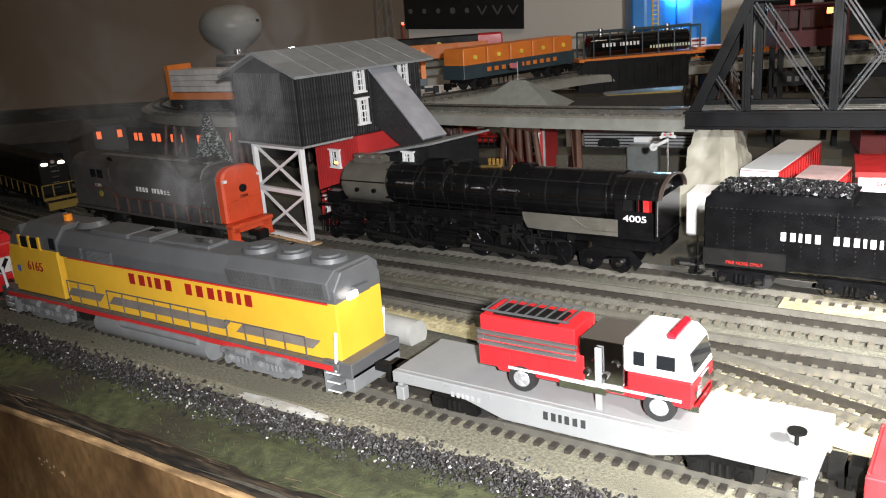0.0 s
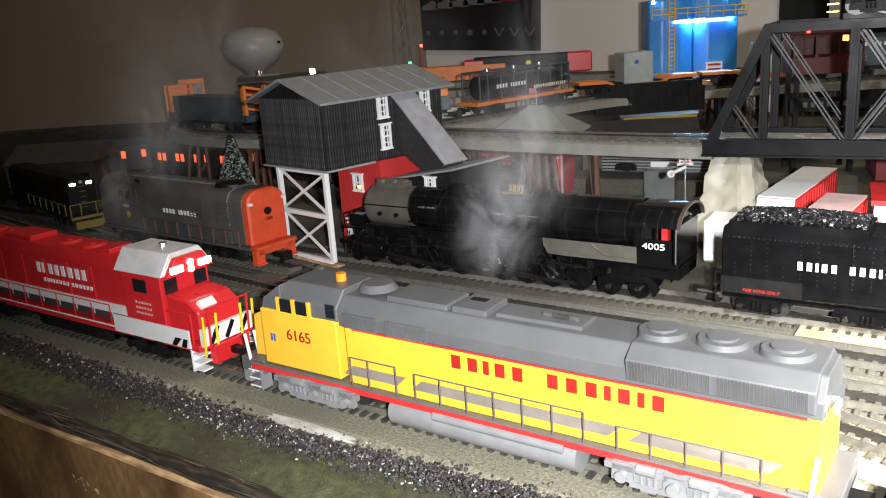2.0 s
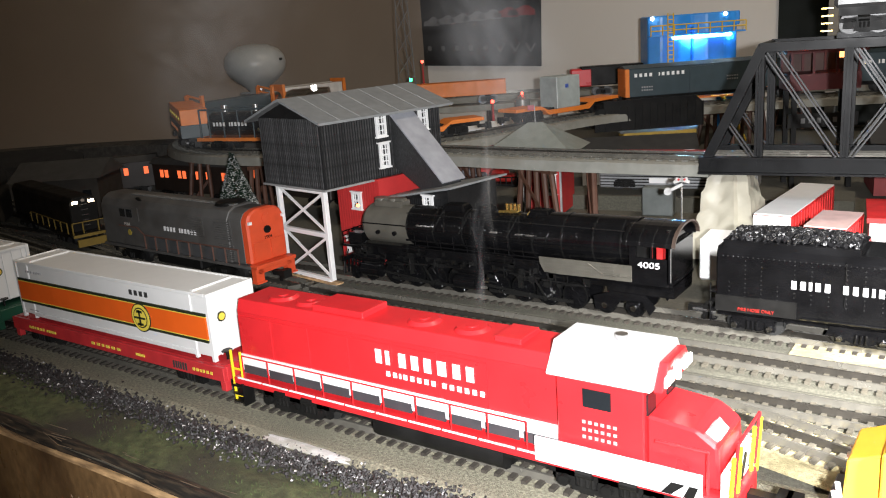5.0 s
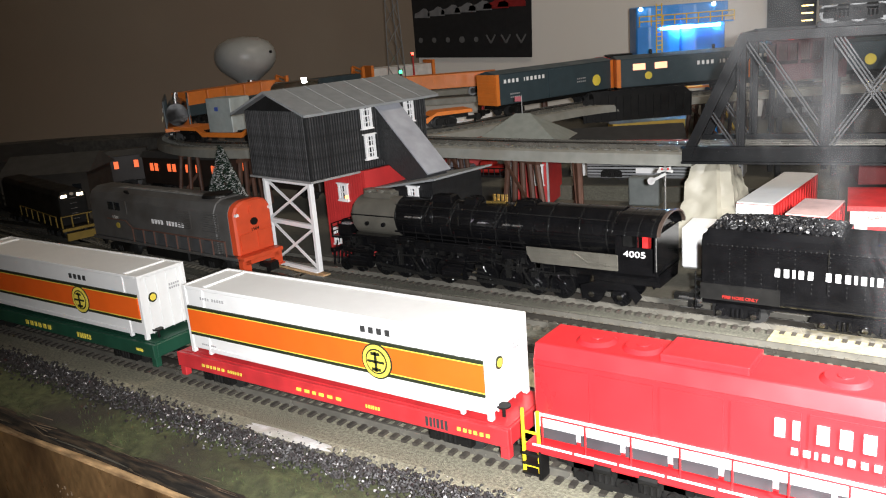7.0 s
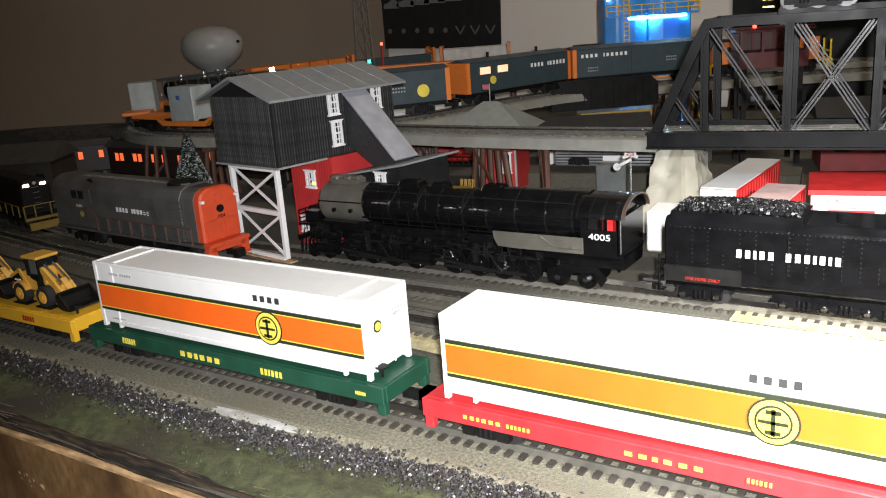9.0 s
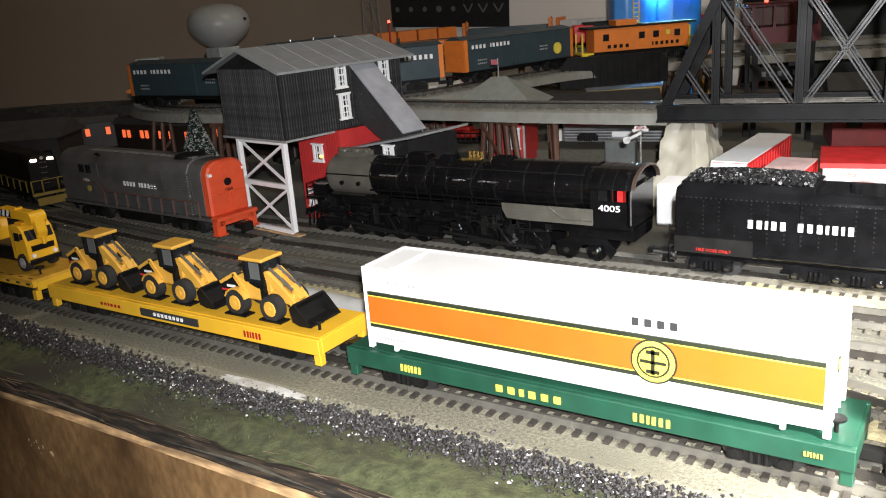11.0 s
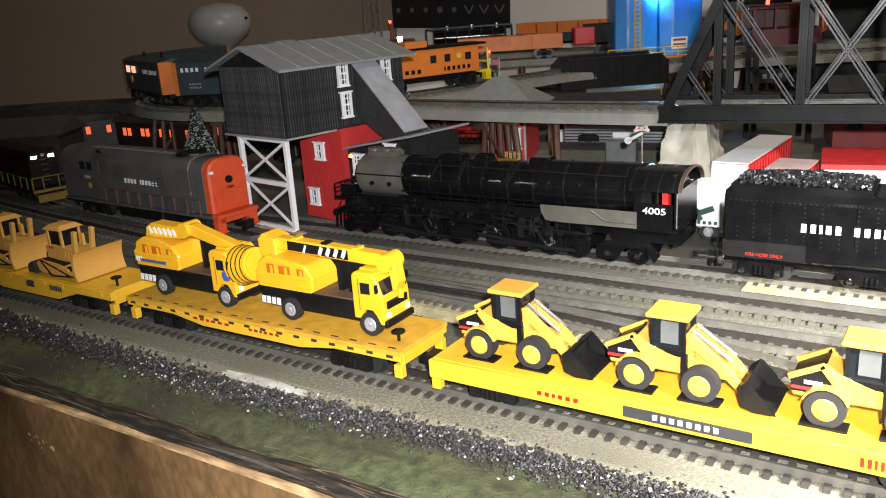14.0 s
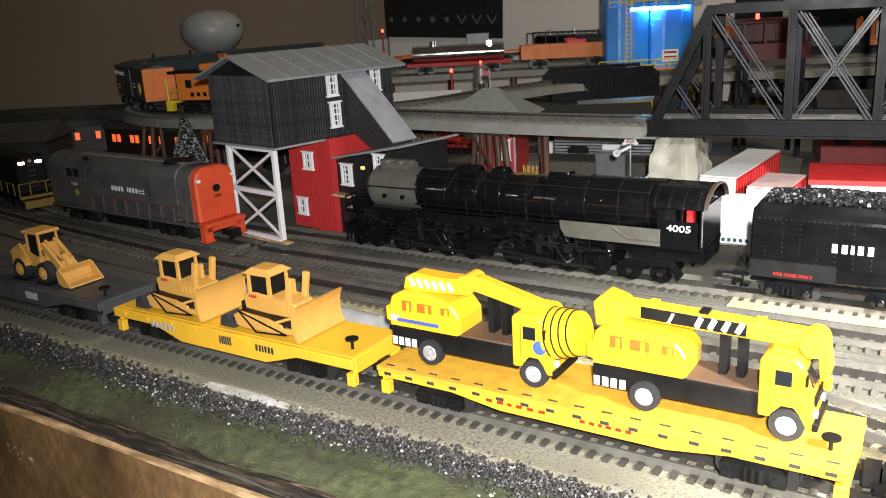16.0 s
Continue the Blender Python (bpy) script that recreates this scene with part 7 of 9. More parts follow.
def pier(x, y, turn):
    """A tapered moulded block with stepped stone courses on its faces."""
    bm = bmesh.new()
    nz, n = 22, 40
    rings = []
    for j in range(nz + 1):
        u = j / nz
        z = 0.1035 * u
        hw, hd = 0.04 - 0.014 * u, 0.05 - 0.014 * u
        ring = []
        for k in range(n):
            a = 6.2832 * k / n
            c, s_ = math.cos(a), math.sin(a)
            r = 1.0 / max(abs(c), abs(s_)) ** 0.86
            px, py = c * r * hw, s_ * r * hd
            step = math.floor(4 * u + 0.8 * noise.noise(Vector((c * 2, s_ * 2, x)))) * -0.0042 + 0.007
            rough = 0.0035 * noise.noise(Vector((px * 40, py * 40, z * 30))) + (0.0025 * math.sin(k * 2.4) if c > 0.3 else 0.0)
            f = 1 + (step + rough) / 0.045
            ring.append(bm.verts.new((px * f, py * f, z)))
        rings.append(ring)
    for p, q in zip(rings, rings[1:]):
        for k in range(n):
            bm.faces.new((p[k], p[(k + 1) % n], q[(k + 1) % n], q[k]))
    bm.faces.new(rings[-1])
    bm.faces.new(rings[0][::-1])
    ob = solid("bridge_pier", bm, STONE, "grey moulded stone bridge pier", "pier", "bridge piers", smooth=True)
    ob.matrix_basis = pose(x, y, 0, 0, 0, turn)


pier(-0.322, 1.045, 5)
pier(0.25, 1.11, 5)


def truss_bridge():
    root = thing("truss_bridge", "black model through truss railway bridge", "bridge", m=pose(-0.342, 0.985, 0, 0, 0, 6.5))
    z0, z1 = 0.118, 0.252
    X = [0.0, 0.065, 0.155, 0.245, 0.335, 0.425, 0.515, 0.58]
    for y in (0.0, 0.098):
        chord = pbox("bottom_chord", (0.29, y, z0), (0.584, 0.007, 0.019), BRIDGE, root)
        for dz in (0.009, -0.009):
            pbox("flange", (0.29, y - 0.003, z0 + dz), (0.584, 0.012, 0.0024), BRIDGE, chord)
        bm = bmesh.new()
        box(bm, (0.29, y, z1), (0.452, 0.01, 0.01))
        part("top_chord", bm, BRIDGE, root)
        for a, b in ((0.004, 0.067), (0.576, 0.513)):
            bm = bmesh.new()
            beam(bm, (a, y, z0), (b, y, z1), 0.011, 0.011)
            part("end_post", bm, BRIDGE, root)
        for x in X[1:-1]:
            bm = bmesh.new()
            for s in (-1, 1):
                box(bm, (x + s * 0.0032, y, (z0 + z1) / 2), (0.0028, 0.008, z1 - z0))
            box(bm, (x, y + 0.001, (z0 + z1) / 2), (0.0065, 0.003, z1 - z0))
            part("post", bm, BRIDGE, root)
        for a, b, up in ((0.028, 0.06, False), (0.07, 0.15, False), (0.16, 0.24, False), (0.16, 0.24, True), (0.25, 0.33, False), (0.25, 0.33, True), (0.34, 0.42, False), (0.34, 0.42, True), (0.43, 0.51, True)):
            za, zb = (z1 - 0.006, z0 + 0.008)
            if a < 0.03:
                za = z0 + 0.055
            if up:
                za, zb = zb, za
            bm = bmesh.new()
            for s in (-1, 1):
                beam(bm, (a + s * 0.0022, y, za), (b + s * 0.0022, y, zb), 0.003, 0.0018)
            part("diagonal", bm, mat("bridge_grey", (0.018, 0.0185, 0.02), 0.4), root)
    for x in X[1:-1]:
        pbox("cross_beam", (x, 0.049, z1), (0.007, 0.092, 0.008), BRIDGE, root)
    pbox("bridge_floor", (0.29, 0.049, z0 - 0.004), (0.58, 0.092, 0.006), BRIDGE, root)
    for y in (0.033, 0.049, 0.065):
        bm = bmesh.new()
        box(bm, (0.29, y, z0 + 0.0045), (0.58, 0.0024, 0.006))
        part("rail", bm, RAIL, root)
    for y in (0.033, 0.049, 0.065):
        pbox("upper_rail", (0.33, y, z1 + 0.0075), (0.38, 0.0024, 0.006), BRIDGE, root)
    pbox("upper_floor", (0.33, 0.049, z1 + 0.0025), (0.38, 0.09, 0.004), BRIDGE, root)
    bm = bmesh.new()
    rod(bm, (0.335, -0.005, z0 + 0.085), (0.335, -0.0065, z0 + 0.085), 0.006, 14)
    part("yellow_disc", bm, mat("disc_yellow", (0.7, 0.6, 0.05), 0.4), root)


truss_bridge()


def silver_coach(m):
    root = thing("passenger_car", "silver grey model coach on top of the truss bridge", "passenger car", m=m)
    pbox("body", (0.16, 0, 0.066), (0.3, 0.056, 0.062), mat("coach_silver", (0.12, 0.12, 0.12), 0.35, 0.4), root, bev=0.004)
    for k in range(3):
        pbox("window", (0.08 + k * 0.07, -0.0285, 0.073), (0.05, 0.001, 0.016), GLASS, root)
    bm = bmesh.new()
    for k in range(4):
        box(bm, (0.004, -0.026, 0.012 + k * 0.008), (0.012, 0.012, 0.0016))
    part("step_ladder", bm, GOLD, root, "brass steps")
    for x in (0.055, 0.25):
        truck(root, x, BLACKM, 3, half=0.026, pitch=0.028, wheel=0.011)
    pbox("underframe", (0.16, 0, 0.031), (0.29, 0.05, 0.009), BLACKM, root)
    for k in range(5):
        pbox("underfloor_box", (0.115 + k * 0.022, -0.024, 0.02), (0.016, 0.012, 0.014), BLACKM, root, bev=0.001)


silver_coach(pose(-0.222, 1.048, 0.2535, 0, 0, 6.5))


# ---- cars of the upper train ----
UPPER_TRAIN = []  # thing, place along the line at the start


def li_car(kind, q0, q1, label):
    L = (q1 - q0) * 0.93 - 0.016
    root = thing("freight_car" if kind != "caboose" else "caboose", label, "freight car" if kind != "caboose" else "caboose", "cars of the upper train")
    hw = 0.027
    def side(name, x, z, w, h, m, out=0.0):
        pbox(name, (x, -hw - 0.0008 - out, z), (w, 0.0014, h), m, root)
        pbox(name, (x, hw + 0.0008 + out, z), (w, 0.0014, h), m, root)
    # the line runs leftwards, so the seen side is +y of the car; both sides are alike
    def sign(x, z, w, h, m, row=NAMEROW):
        bars(row, face_y(x, hw + 0.0016, z) @ Matrix.Rotation(math.pi, 4, "Y"), h, w, m, root)
    if kind in ("box", "lit"):
        bm = bmesh.new()
        box(bm, (0, 0, 0.0575), (L - 0.012, 2 * hw, 0.056))
        part("body", bm, LIBLUE, root, "slate blue body", bev=0.001)
        bm = bmesh.new()
        prism(bm, [(-hw - 0.001, 0.0855), (hw + 0.001, 0.0855), (0, 0.0915)], "x", -L / 2, L / 2)
        part("roof", bm, LIBLUE, root, "dark roof")
        for s in (-1, 1):
            bm = bmesh.new()
            box(bm, (s * (L / 2 - 0.004), 0, 0.0575), (0.008, 2 * hw + 0.001, 0.056))
            end = part("end", bm, LIORANGE, root, "ribbed orange end")
            for k in range(9):
                pbox("rib", (s * (L / 2), 0, 0.033 + k * 0.006), (0.0025, 2 * hw - 0.004, 0.0024), LIORANGE, end)
        prod("herald", (L * 0.27 if kind == "lit" else -L * 0.34, hw, 0.05), (L * 0.27 if kind == "lit" else -L * 0.34, hw + 0.0014, 0.05), 0.0075 if kind == "lit" else 0.011, STRYEL, root, 24, "round yellow emblem")
        if kind == "box":
            pbox("sliding_door", (0, hw + 0.0008, 0.057), (0.05, 0.0022, 0.05), LIBLUE, root)
            sign(L * 0.28, 0.072, L * 0.34, 0.008, INKW)
            for z in (0.048, 0.042):
                sign(L * 0.36, z, L * 0.08, 0.003, INKG, SEVEN)
                sign(-L * 0.2, z + 0.01, L * 0.08, 0.003, INKG, SEVEN)
        else:
            sign(-L * 0.26, 0.067, L * 0.36, 0.009, INKW)
            for x in (L * 0.36, L * 0.315, L * 0.2, L * 0.155):
                pbox("lit_window", (x, hw + 0.0008, 0.0685), (0.0125, 0.0016, 0.0125), GLOWW, root, "glowing window")
            for x in (L * 0.22, -L * 0.25):
                prod("roof_vent", (x, 0, 0.088), (x, 0, 0.1), 0.003, BLACKM, root)
    elif kind == "gondola":
        pbox("body", (0, 0, 0.04), (L, 2 * hw, 0.024), LIBLUE, root, "slate blue gondola side", bev=0.0008)
        for i in range(5):
            c = pbox("ore_bin", (-L / 2 + L * (i + 0.5) / 5, 0, 0.065), (L / 5 - 0.004, 2 * hw - 0.004, 0.03), LIORANGE, root, "orange container bin", bev=0.0012, taper=(0.97, 1.0))
            prod("bin_emblem", (-L / 2 + L * (i + 0.5) / 5, hw - 0.002, 0.064), (-L / 2 + L * (i + 0.5) / 5, hw, 0.064), 0.0038, STRYEL, root, 14)
        sign(0, 0.041, L * 0.66, 0.0085, LIORANGE)
    elif kind == "tank":
        pbox("deck", (0, 0, 0.0275), (L, 0.05, 0.006), LIORANGE, root, "orange deck")
        bm = bmesh.new()
        rod(bm, (-L * 0.38, 0, 0.053), (L * 0.4, 0, 0.053), 0.021, 24)
        bm2 = bmesh.new()
        part("tank", bm, BLACK, root, "glossy black tank", smooth=True)
        for x in (-L * 0.46, L * 0.46):
            for y in (-0.022, 0.022):
                rod(bm2, (x, y, 0.03), (x, y, 0.08), 0.0018, 6)
        for y in (-0.022, 0.022):
            rod(bm2, (-L * 0.46, y, 0.08), (L * 0.46, y, 0.08), 0.0018, 6)
            for k in range(7):
                rod(bm2, (-L * 0.38 + k * L * 0.127, y, 0.03), (-L * 0.38 + k * L * 0.127, y, 0.08), 0.0014, 6)
        part("frame_rail", bm2, LIBLUE, root, "dark pipe frame")
        sign(L * 0.18, 0.055, L * 0.3, 0.008, INKW)
        sign(-L * 0.22, 0.045, L * 0.35, 0.007, mat("cream", (0.7, 0.65, 0.45), 0.5), SEVEN * 3)
        for k in range(3):
            prod("valve_dome", (L * 0.3 - k * 0.07, 0, 0.074), (L * 0.3 - k * 0.07, 0, 0.086), 0.005, SILVER, root, 12)
    elif kind == "well":
        bm = bmesh.new()
        prism(bm, [(-L / 2, 0.036), (-L * 0.27, 0.036), (-L * 0.2, 0.026), (L * 0.2, 0.026), (L * 0.27, 0.036), (L / 2, 0.036), (L / 2, 0.03), (L * 0.25, 0.03), (L * 0.2, 0.018), (-L * 0.2, 0.018), (-L * 0.25, 0.03), (-L / 2, 0.03)], "y", -0.026, 0.026)
        part("frame", bm, ORANGE, root, "orange depressed-centre frame", bev=0.0008)
        b = pbox("grey_box", (0.0, 0, 0.0565), (0.062, 0.048, 0.06), BEIGEBOX, root, "pale grey transformer cabinet", bev=0.0012)
        pbox("badge", (0.005, 0.0245, 0.068), (0.008, 0.001, 0.007), INKB, root)
    elif kind == "bulkhead":
        pbox("deck", (0, 0, 0.034), (L, 0.052, 0.012), LIORANGE, root, "orange frame")
        for s in (-1, 1):
            pbox("bulkhead", (s * (L / 2 - 0.004), 0, 0.06), (0.008, 0.054, 0.054), LIORANGE, root, "orange bulkhead")
        for k in range(4):
            pbox("board", (0, 0.022, 0.046 + k * 0.0095), (L - 0.02, 0.01, 0.0088), mat("white_load", (0.55, 0.53, 0.5), 0.6), root)
        pbox("load_core", (0, -0.004, 0.06), (L - 0.02, 0.04, 0.036), MATS["white_load"], root)
    elif kind == "rack":
        pbox("deck", (0, 0, 0.034), (L, 0.052, 0.012), LIBLUE, root)
        for s in (-1, 1):
            bm = bmesh.new()
            for y in (-0.022, 0.022):
                box(bm, (s * (L / 2 - 0.006), y, 0.062), (0.008, 0.006, 0.05))
            for k in range(4):
                beam(bm, (s * (L / 2 - 0.006), -0.022, 0.042 + k * 0.012), (s * (L / 2 - 0.006), 0.022, 0.052 + k * 0.012), 0.004, 0.004)
            part("end_rack", bm, LIORANGE, root, "orange end rack")
        pbox("load_core", (0, 0, 0.055), (L - 0.03, 0.044, 0.03), LIBLUE, root)
    elif kind == "caboose":
        YC = mat("caboose_yellow", (0.75, 0.55, 0.03), 0.45)
        pbox("body", (0, 0, 0.055), (L - 0.05, 2 * hw, 0.046), ORANGE, root, "orange caboose body", bev=0.001)
        pbox("roof", (0, 0, 0.0795), (L - 0.02, 2 * hw + 0.004, 0.004), BLACKM, root)
        pbox("cupola", (0.03, 0, 0.086), (0.045, 0.046, 0.012), ORANGE, root, bev=0.001)
        for x in (L * 0.3, 0.0, -L * 0.12, -L * 0.3):
            pbox("window", (x, hw + 0.0004, 0.06), (0.012, 0.0016, 0.013), GLASS, root)
        sign(0.05, 0.042, 0.05, 0.008, BLACKM, (1, 1, 1, 1))
        sign(-0.05, 0.042, 0.06, 0.008, BLACKM, (0.5, 1, 1, 1, 1, 1))
        prod("herald", (-L * 0.22, hw, 0.062), (-L * 0.22, hw + 0.0014, 0.062), 0.005, STRYEL, root, 16)
        for s in (-1, 1):
            bm = bmesh.new()
            box(bm, (s * (L / 2 - 0.012), 0, 0.03), (0.026, 0.052, 0.004))
            box(bm, (s * (L / 2 - 0.006), 0.022, 0.022), (0.012, 0.012, 0.016))
            for y in (-0.022, 0.022):
                rod(bm, (s * (L / 2 - 0.002), y, 0.03), (s * (L / 2 - 0.002), y, 0.07), 0.002, 6)
            box(bm, (s * (L / 2 - 0.002), 0, 0.046), (0.003, 0.046, 0.004))
            part("platform", bm, YC, root, "yellow end platform")
    for s in (-1, 1):
        truck(root, s * (L / 2 - 0.05), BLACKM, 2, half=0.024)
        coupler(root, s * L / 2, s)
    pbox("underframe", (0, 0, 0.0255), (L - 0.01, 0.03, 0.008), BLACKM, root)
    UPPER_TRAIN.append((root, (q0 + q1) / 2))


for kind, q0, q1, label in (("bulkhead", 2.13, 2.36, "orange bulkhead flatcar stacked with white boards"), ("rack", 1.82, 2.11, "slate blue rack car with orange ends"), ("gondola", 1.455, 1.795, "slate blue gondola with five orange bins"), ("tank", 1.145, 1.445, "black tank on an orange framed car"), ("well", 0.845, 1.135, "orange depressed flatcar with a pale grey cabinet"), ("well", 0.485, 0.8, "orange depressed flatcar with a pale grey cabinet"), ("box", 0.105, 0.46, "slate blue boxcar with ribbed orange ends"), ("lit", -0.225, 0.095, "slate blue work car with glowing windows"), ("box", -0.57, -0.235, "slate blue boxcar with large yellow emblem"), ("caboose", -0.875, -0.59, "bright orange caboose with yellow platforms")):
    li_car(kind, q0, q1, label)


# ---- back scenery ----
def water_tower(m):
    root = thing("water_tower", "pale grey bulb-shaped model water tower", "water tower", m=m)
    bm = bmesh.new()
    prof = [(0.0, 0.271), (0.034, 0.267), (0.056, 0.257), (0.067, 0.243), (0.0705, 0.227), (0.068, 0.213), (0.06, 0.199), (0.046, 0.186), (0.03, 0.175), (0.0185, 0.163), (0.0165, 0.1), (0.018, 0.0)]
    rings = [[bm.verts.new((r * math.cos(a), r * math.sin(a), z)) for a in [6.2832 * k / 40 for k in range(40)]] for r, z in prof[1:]]
    top = bm.verts.new((0, 0, prof[0][1]))
    for k in range(40):
        bm.faces.new((top, rings[0][k], rings[0][(k + 1) % 40]))
    for a, b in zip(rings, rings[1:]):
        for k in range(40):
            bm.faces.new((a[k], b[k], b[(k + 1) % 40], a[(k + 1) % 40]))
    part("tank", bm, TANKW, root, "smooth grey tank bulb", smooth=True)
    for a in (0.2, 3.3):
        prod("warning_lamp", (0.069 * math.cos(a), 0.069 * math.sin(a), 0.233), (0.074 * math.cos(a), 0.074 * math.sin(a), 0.233), 0.003, BLACKM, root)


water_tower(pose(-1.655, 1.512, 0) @ Matrix.Scale(1.1, 4))


def lattice_mast(m, h):
    root = thing("lattice_mast", "thin grey lattice radio mast", "mast", m=m)
    bm = bmesh.new()
    for k in range(3):
        a = k * 2.094
        rod(bm, (0.03 * math.cos(a), 0.03 * math.sin(a), 0), (0.008 * math.cos(a), 0.008 * math.sin(a), h), 0.0014, 6)
        b = a + 2.094
        for j in range(12):
            u, v = j / 12, (j + 1) / 12
            ra, rb = 0.03 - 0.022 * u, 0.03 - 0.022 * v
            rod(bm, (ra * math.cos(a), ra * math.sin(a), h * u), (rb * math.cos(b), rb * math.sin(b), h * v), 0.0009, 5)
    part("mast", bm, mat("mast_grey", (0.16, 0.16, 0.16), 0.5, 0.3), root)


lattice_mast(pose(-1.262, 1.63, 0), 0.6)


def beacon(m, h, red=True):
    root = thing("beacon_post", "red post with a glowing red lamp" if red else "signal post with a glowing green lamp", "signal", m=m)
    prod("post", (0, 0, 0), (0, 0, h), 0.006, mat("post_red", (0.4, 0.03, 0.03), 0.5) if red else BLACKM, root, r2=0.002)
    prod("lamp", (0, 0, h), (0, 0, h + 0.007), 0.0035, LAMPR if red else LAMPG, root)


beacon(pose(-1.353, 1.82, 0), 0.217)
beacon(pose(-1.215, 1.58, 0), 0.187, False)
beacon(pose(-1.02, 1.62, 0), 0.13)


def blue_tower(m):
    root = thing("coaling_tower", "bright blue plastic model tower with yellow railings", "tower", m=m)
    for x in (-0.05, 0.05):
        bm = bmesh.new()
        prism(bm, [(x - 0.0485, -0.05), (x - 0.02, -0.06), (x + 0.02, -0.06), (x + 0.0485, -0.05), (x + 0.0485, 0.06), (x - 0.0485, 0.06)], "z", 0.118, 0.305)
        part("silo", bm, BLUEP, root, "blue silo", bev=0.003)
    pbox("top_box", (0.02, 0.01, 0.29), (0.17, 0.12, 0.03), BLUEP, root, bev=0.002)
    for x in (-0.085, 0.085):
        for y in (-0.04, 0.05):
            pbox("leg", (x, y, 0.06), (0.014, 0.014, 0.12), BLUEP, root)
    Y = mat("railing_yellow", (0.7, 0.45, 0.03), 0.5)
    for z, w in ((0.262, 0.205), (0.122, 0.25)):
        pbox("platform", (0.005, -0.072, z), (w, 0.04, 0.003), ORANGE if z < 0.2 else BLUEP, root)
        bm = bmesh.new()
        n = 9
        for i in range(n):
            rod(bm, (-w / 2 + 0.005 + w * i / (n - 1), -0.091, z), (-w / 2 + 0.005 + w * i / (n - 1), -0.091, z + 0.022), 0.0014, 6)
        for dz in (0.011, 0.022):
            rod(bm, (-w / 2 + 0.005, -0.091, z + dz), (w / 2 + 0.005, -0.091, z + dz), 0.0013, 6)
        part("railing", bm, Y, root, "yellow railing")
    pbox("led_strip", (0.02, -0.058, 0.255), (0.13, 0.006, 0.004), LED, root, "glowing blue-white lamp strip")
    bm = bmesh.new()
    for s in (-0.006, 0.006):
        rod(bm, (-0.055 + s, -0.093, 0.12), (-0.055 + s, -0.093, 0.31), 0.0014, 6)
    for k in range(20):
        rod(bm, (-0.061, -0.093, 0.125 + k * 0.0095), (-0.049, -0.093, 0.125 + k * 0.0095), 0.001, 6)
    part("ladder", bm, Y, root, "yellow ladder")
    pbox("sign", (0.045, -0.062, 0.15), (0.036, 0.003, 0.026), INKW, root, "white notice board")
    pbox("sign_bar", (0.045, -0.064, 0.157), (0.028, 0.001, 0.005), INKR, root)
    pbox("sign_bar", (0.045, -0.064, 0.147), (0.028, 0.001, 0.004), INKR, root)
    for x in (-0.09, 0.07):
        prod("lamp", (x, -0.061, 0.3), (x, -0.065, 0.3), 0.004, LAMPWH, root)
    bm = bmesh.new()
    beam(bm, (0.06, -0.09, 0.12), (0.11, -0.09, 0.02), 0.03, 0.004)
    part("stair", bm, Y, root, "yellow stair")


blue_tower(pose(-0.688, 1.955, -0.012, 0, 0, 30))


def station():
    root = thing("station", "small red station with grey hipped roof", "building", m=pose(-0.675, 1.185, 0, 0, 0, 12))
    pbox("wall", (0.02, 0, 0.05), (0.06, 0.085, 0.1), WOODR, root, "red board walls")
    bm = bmesh.new()
    lo = [bm.verts.new(p) for p in ((-0.075, -0.062, 0.1), (0.075, -0.062, 0.1), (0.075, 0.062, 0.1), (-0.075, 0.062, 0.1))]
    a, b = bm.verts.new((-0.012, 0, 0.143)), bm.verts.new((0.012, 0, 0.143))
    bm.faces.new((lo[0], lo[1], b, a))
    bm.faces.new((lo[1], lo[2], b))
    bm.faces.new((lo[2], lo[3], a, b))
    bm.faces.new((lo[3], lo[0], a))
    bm.faces.new(lo[::-1])
    part("roof", bm, mat("grey_green_roof", (0.2, 0.215, 0.195), 0.65, vary=0.1, scale=90, bump=0.4), root, "grey hipped roof")
    for x in (0.036,):
        window_unit(root, Matrix.Translation((x, -0.0435, 0.05)) @ Matrix.Rotation(radians(90), 4, "X"), 0.014, 0.032, 2, 3)
    for x in (-0.01, 0.05):
        pbox("corner_trim", (x, -0.0428, 0.05), (0.003, 0.003, 0.1), INKG, root)
    bm = bmesh.new()
    rod(bm, (0, 0, 0.143), (0, 0, 0.172), 0.0007, 6)
    part("flag_pole", bm, INKG, root)
    bm = bmesh.new()
    box(bm, (-0.006, 0, 0.166), (0.011, 0.0008, 0.008))
    part("flag", bm, mat("flag_red", (0.4, 0.1, 0.12), 0.7), root)


station()


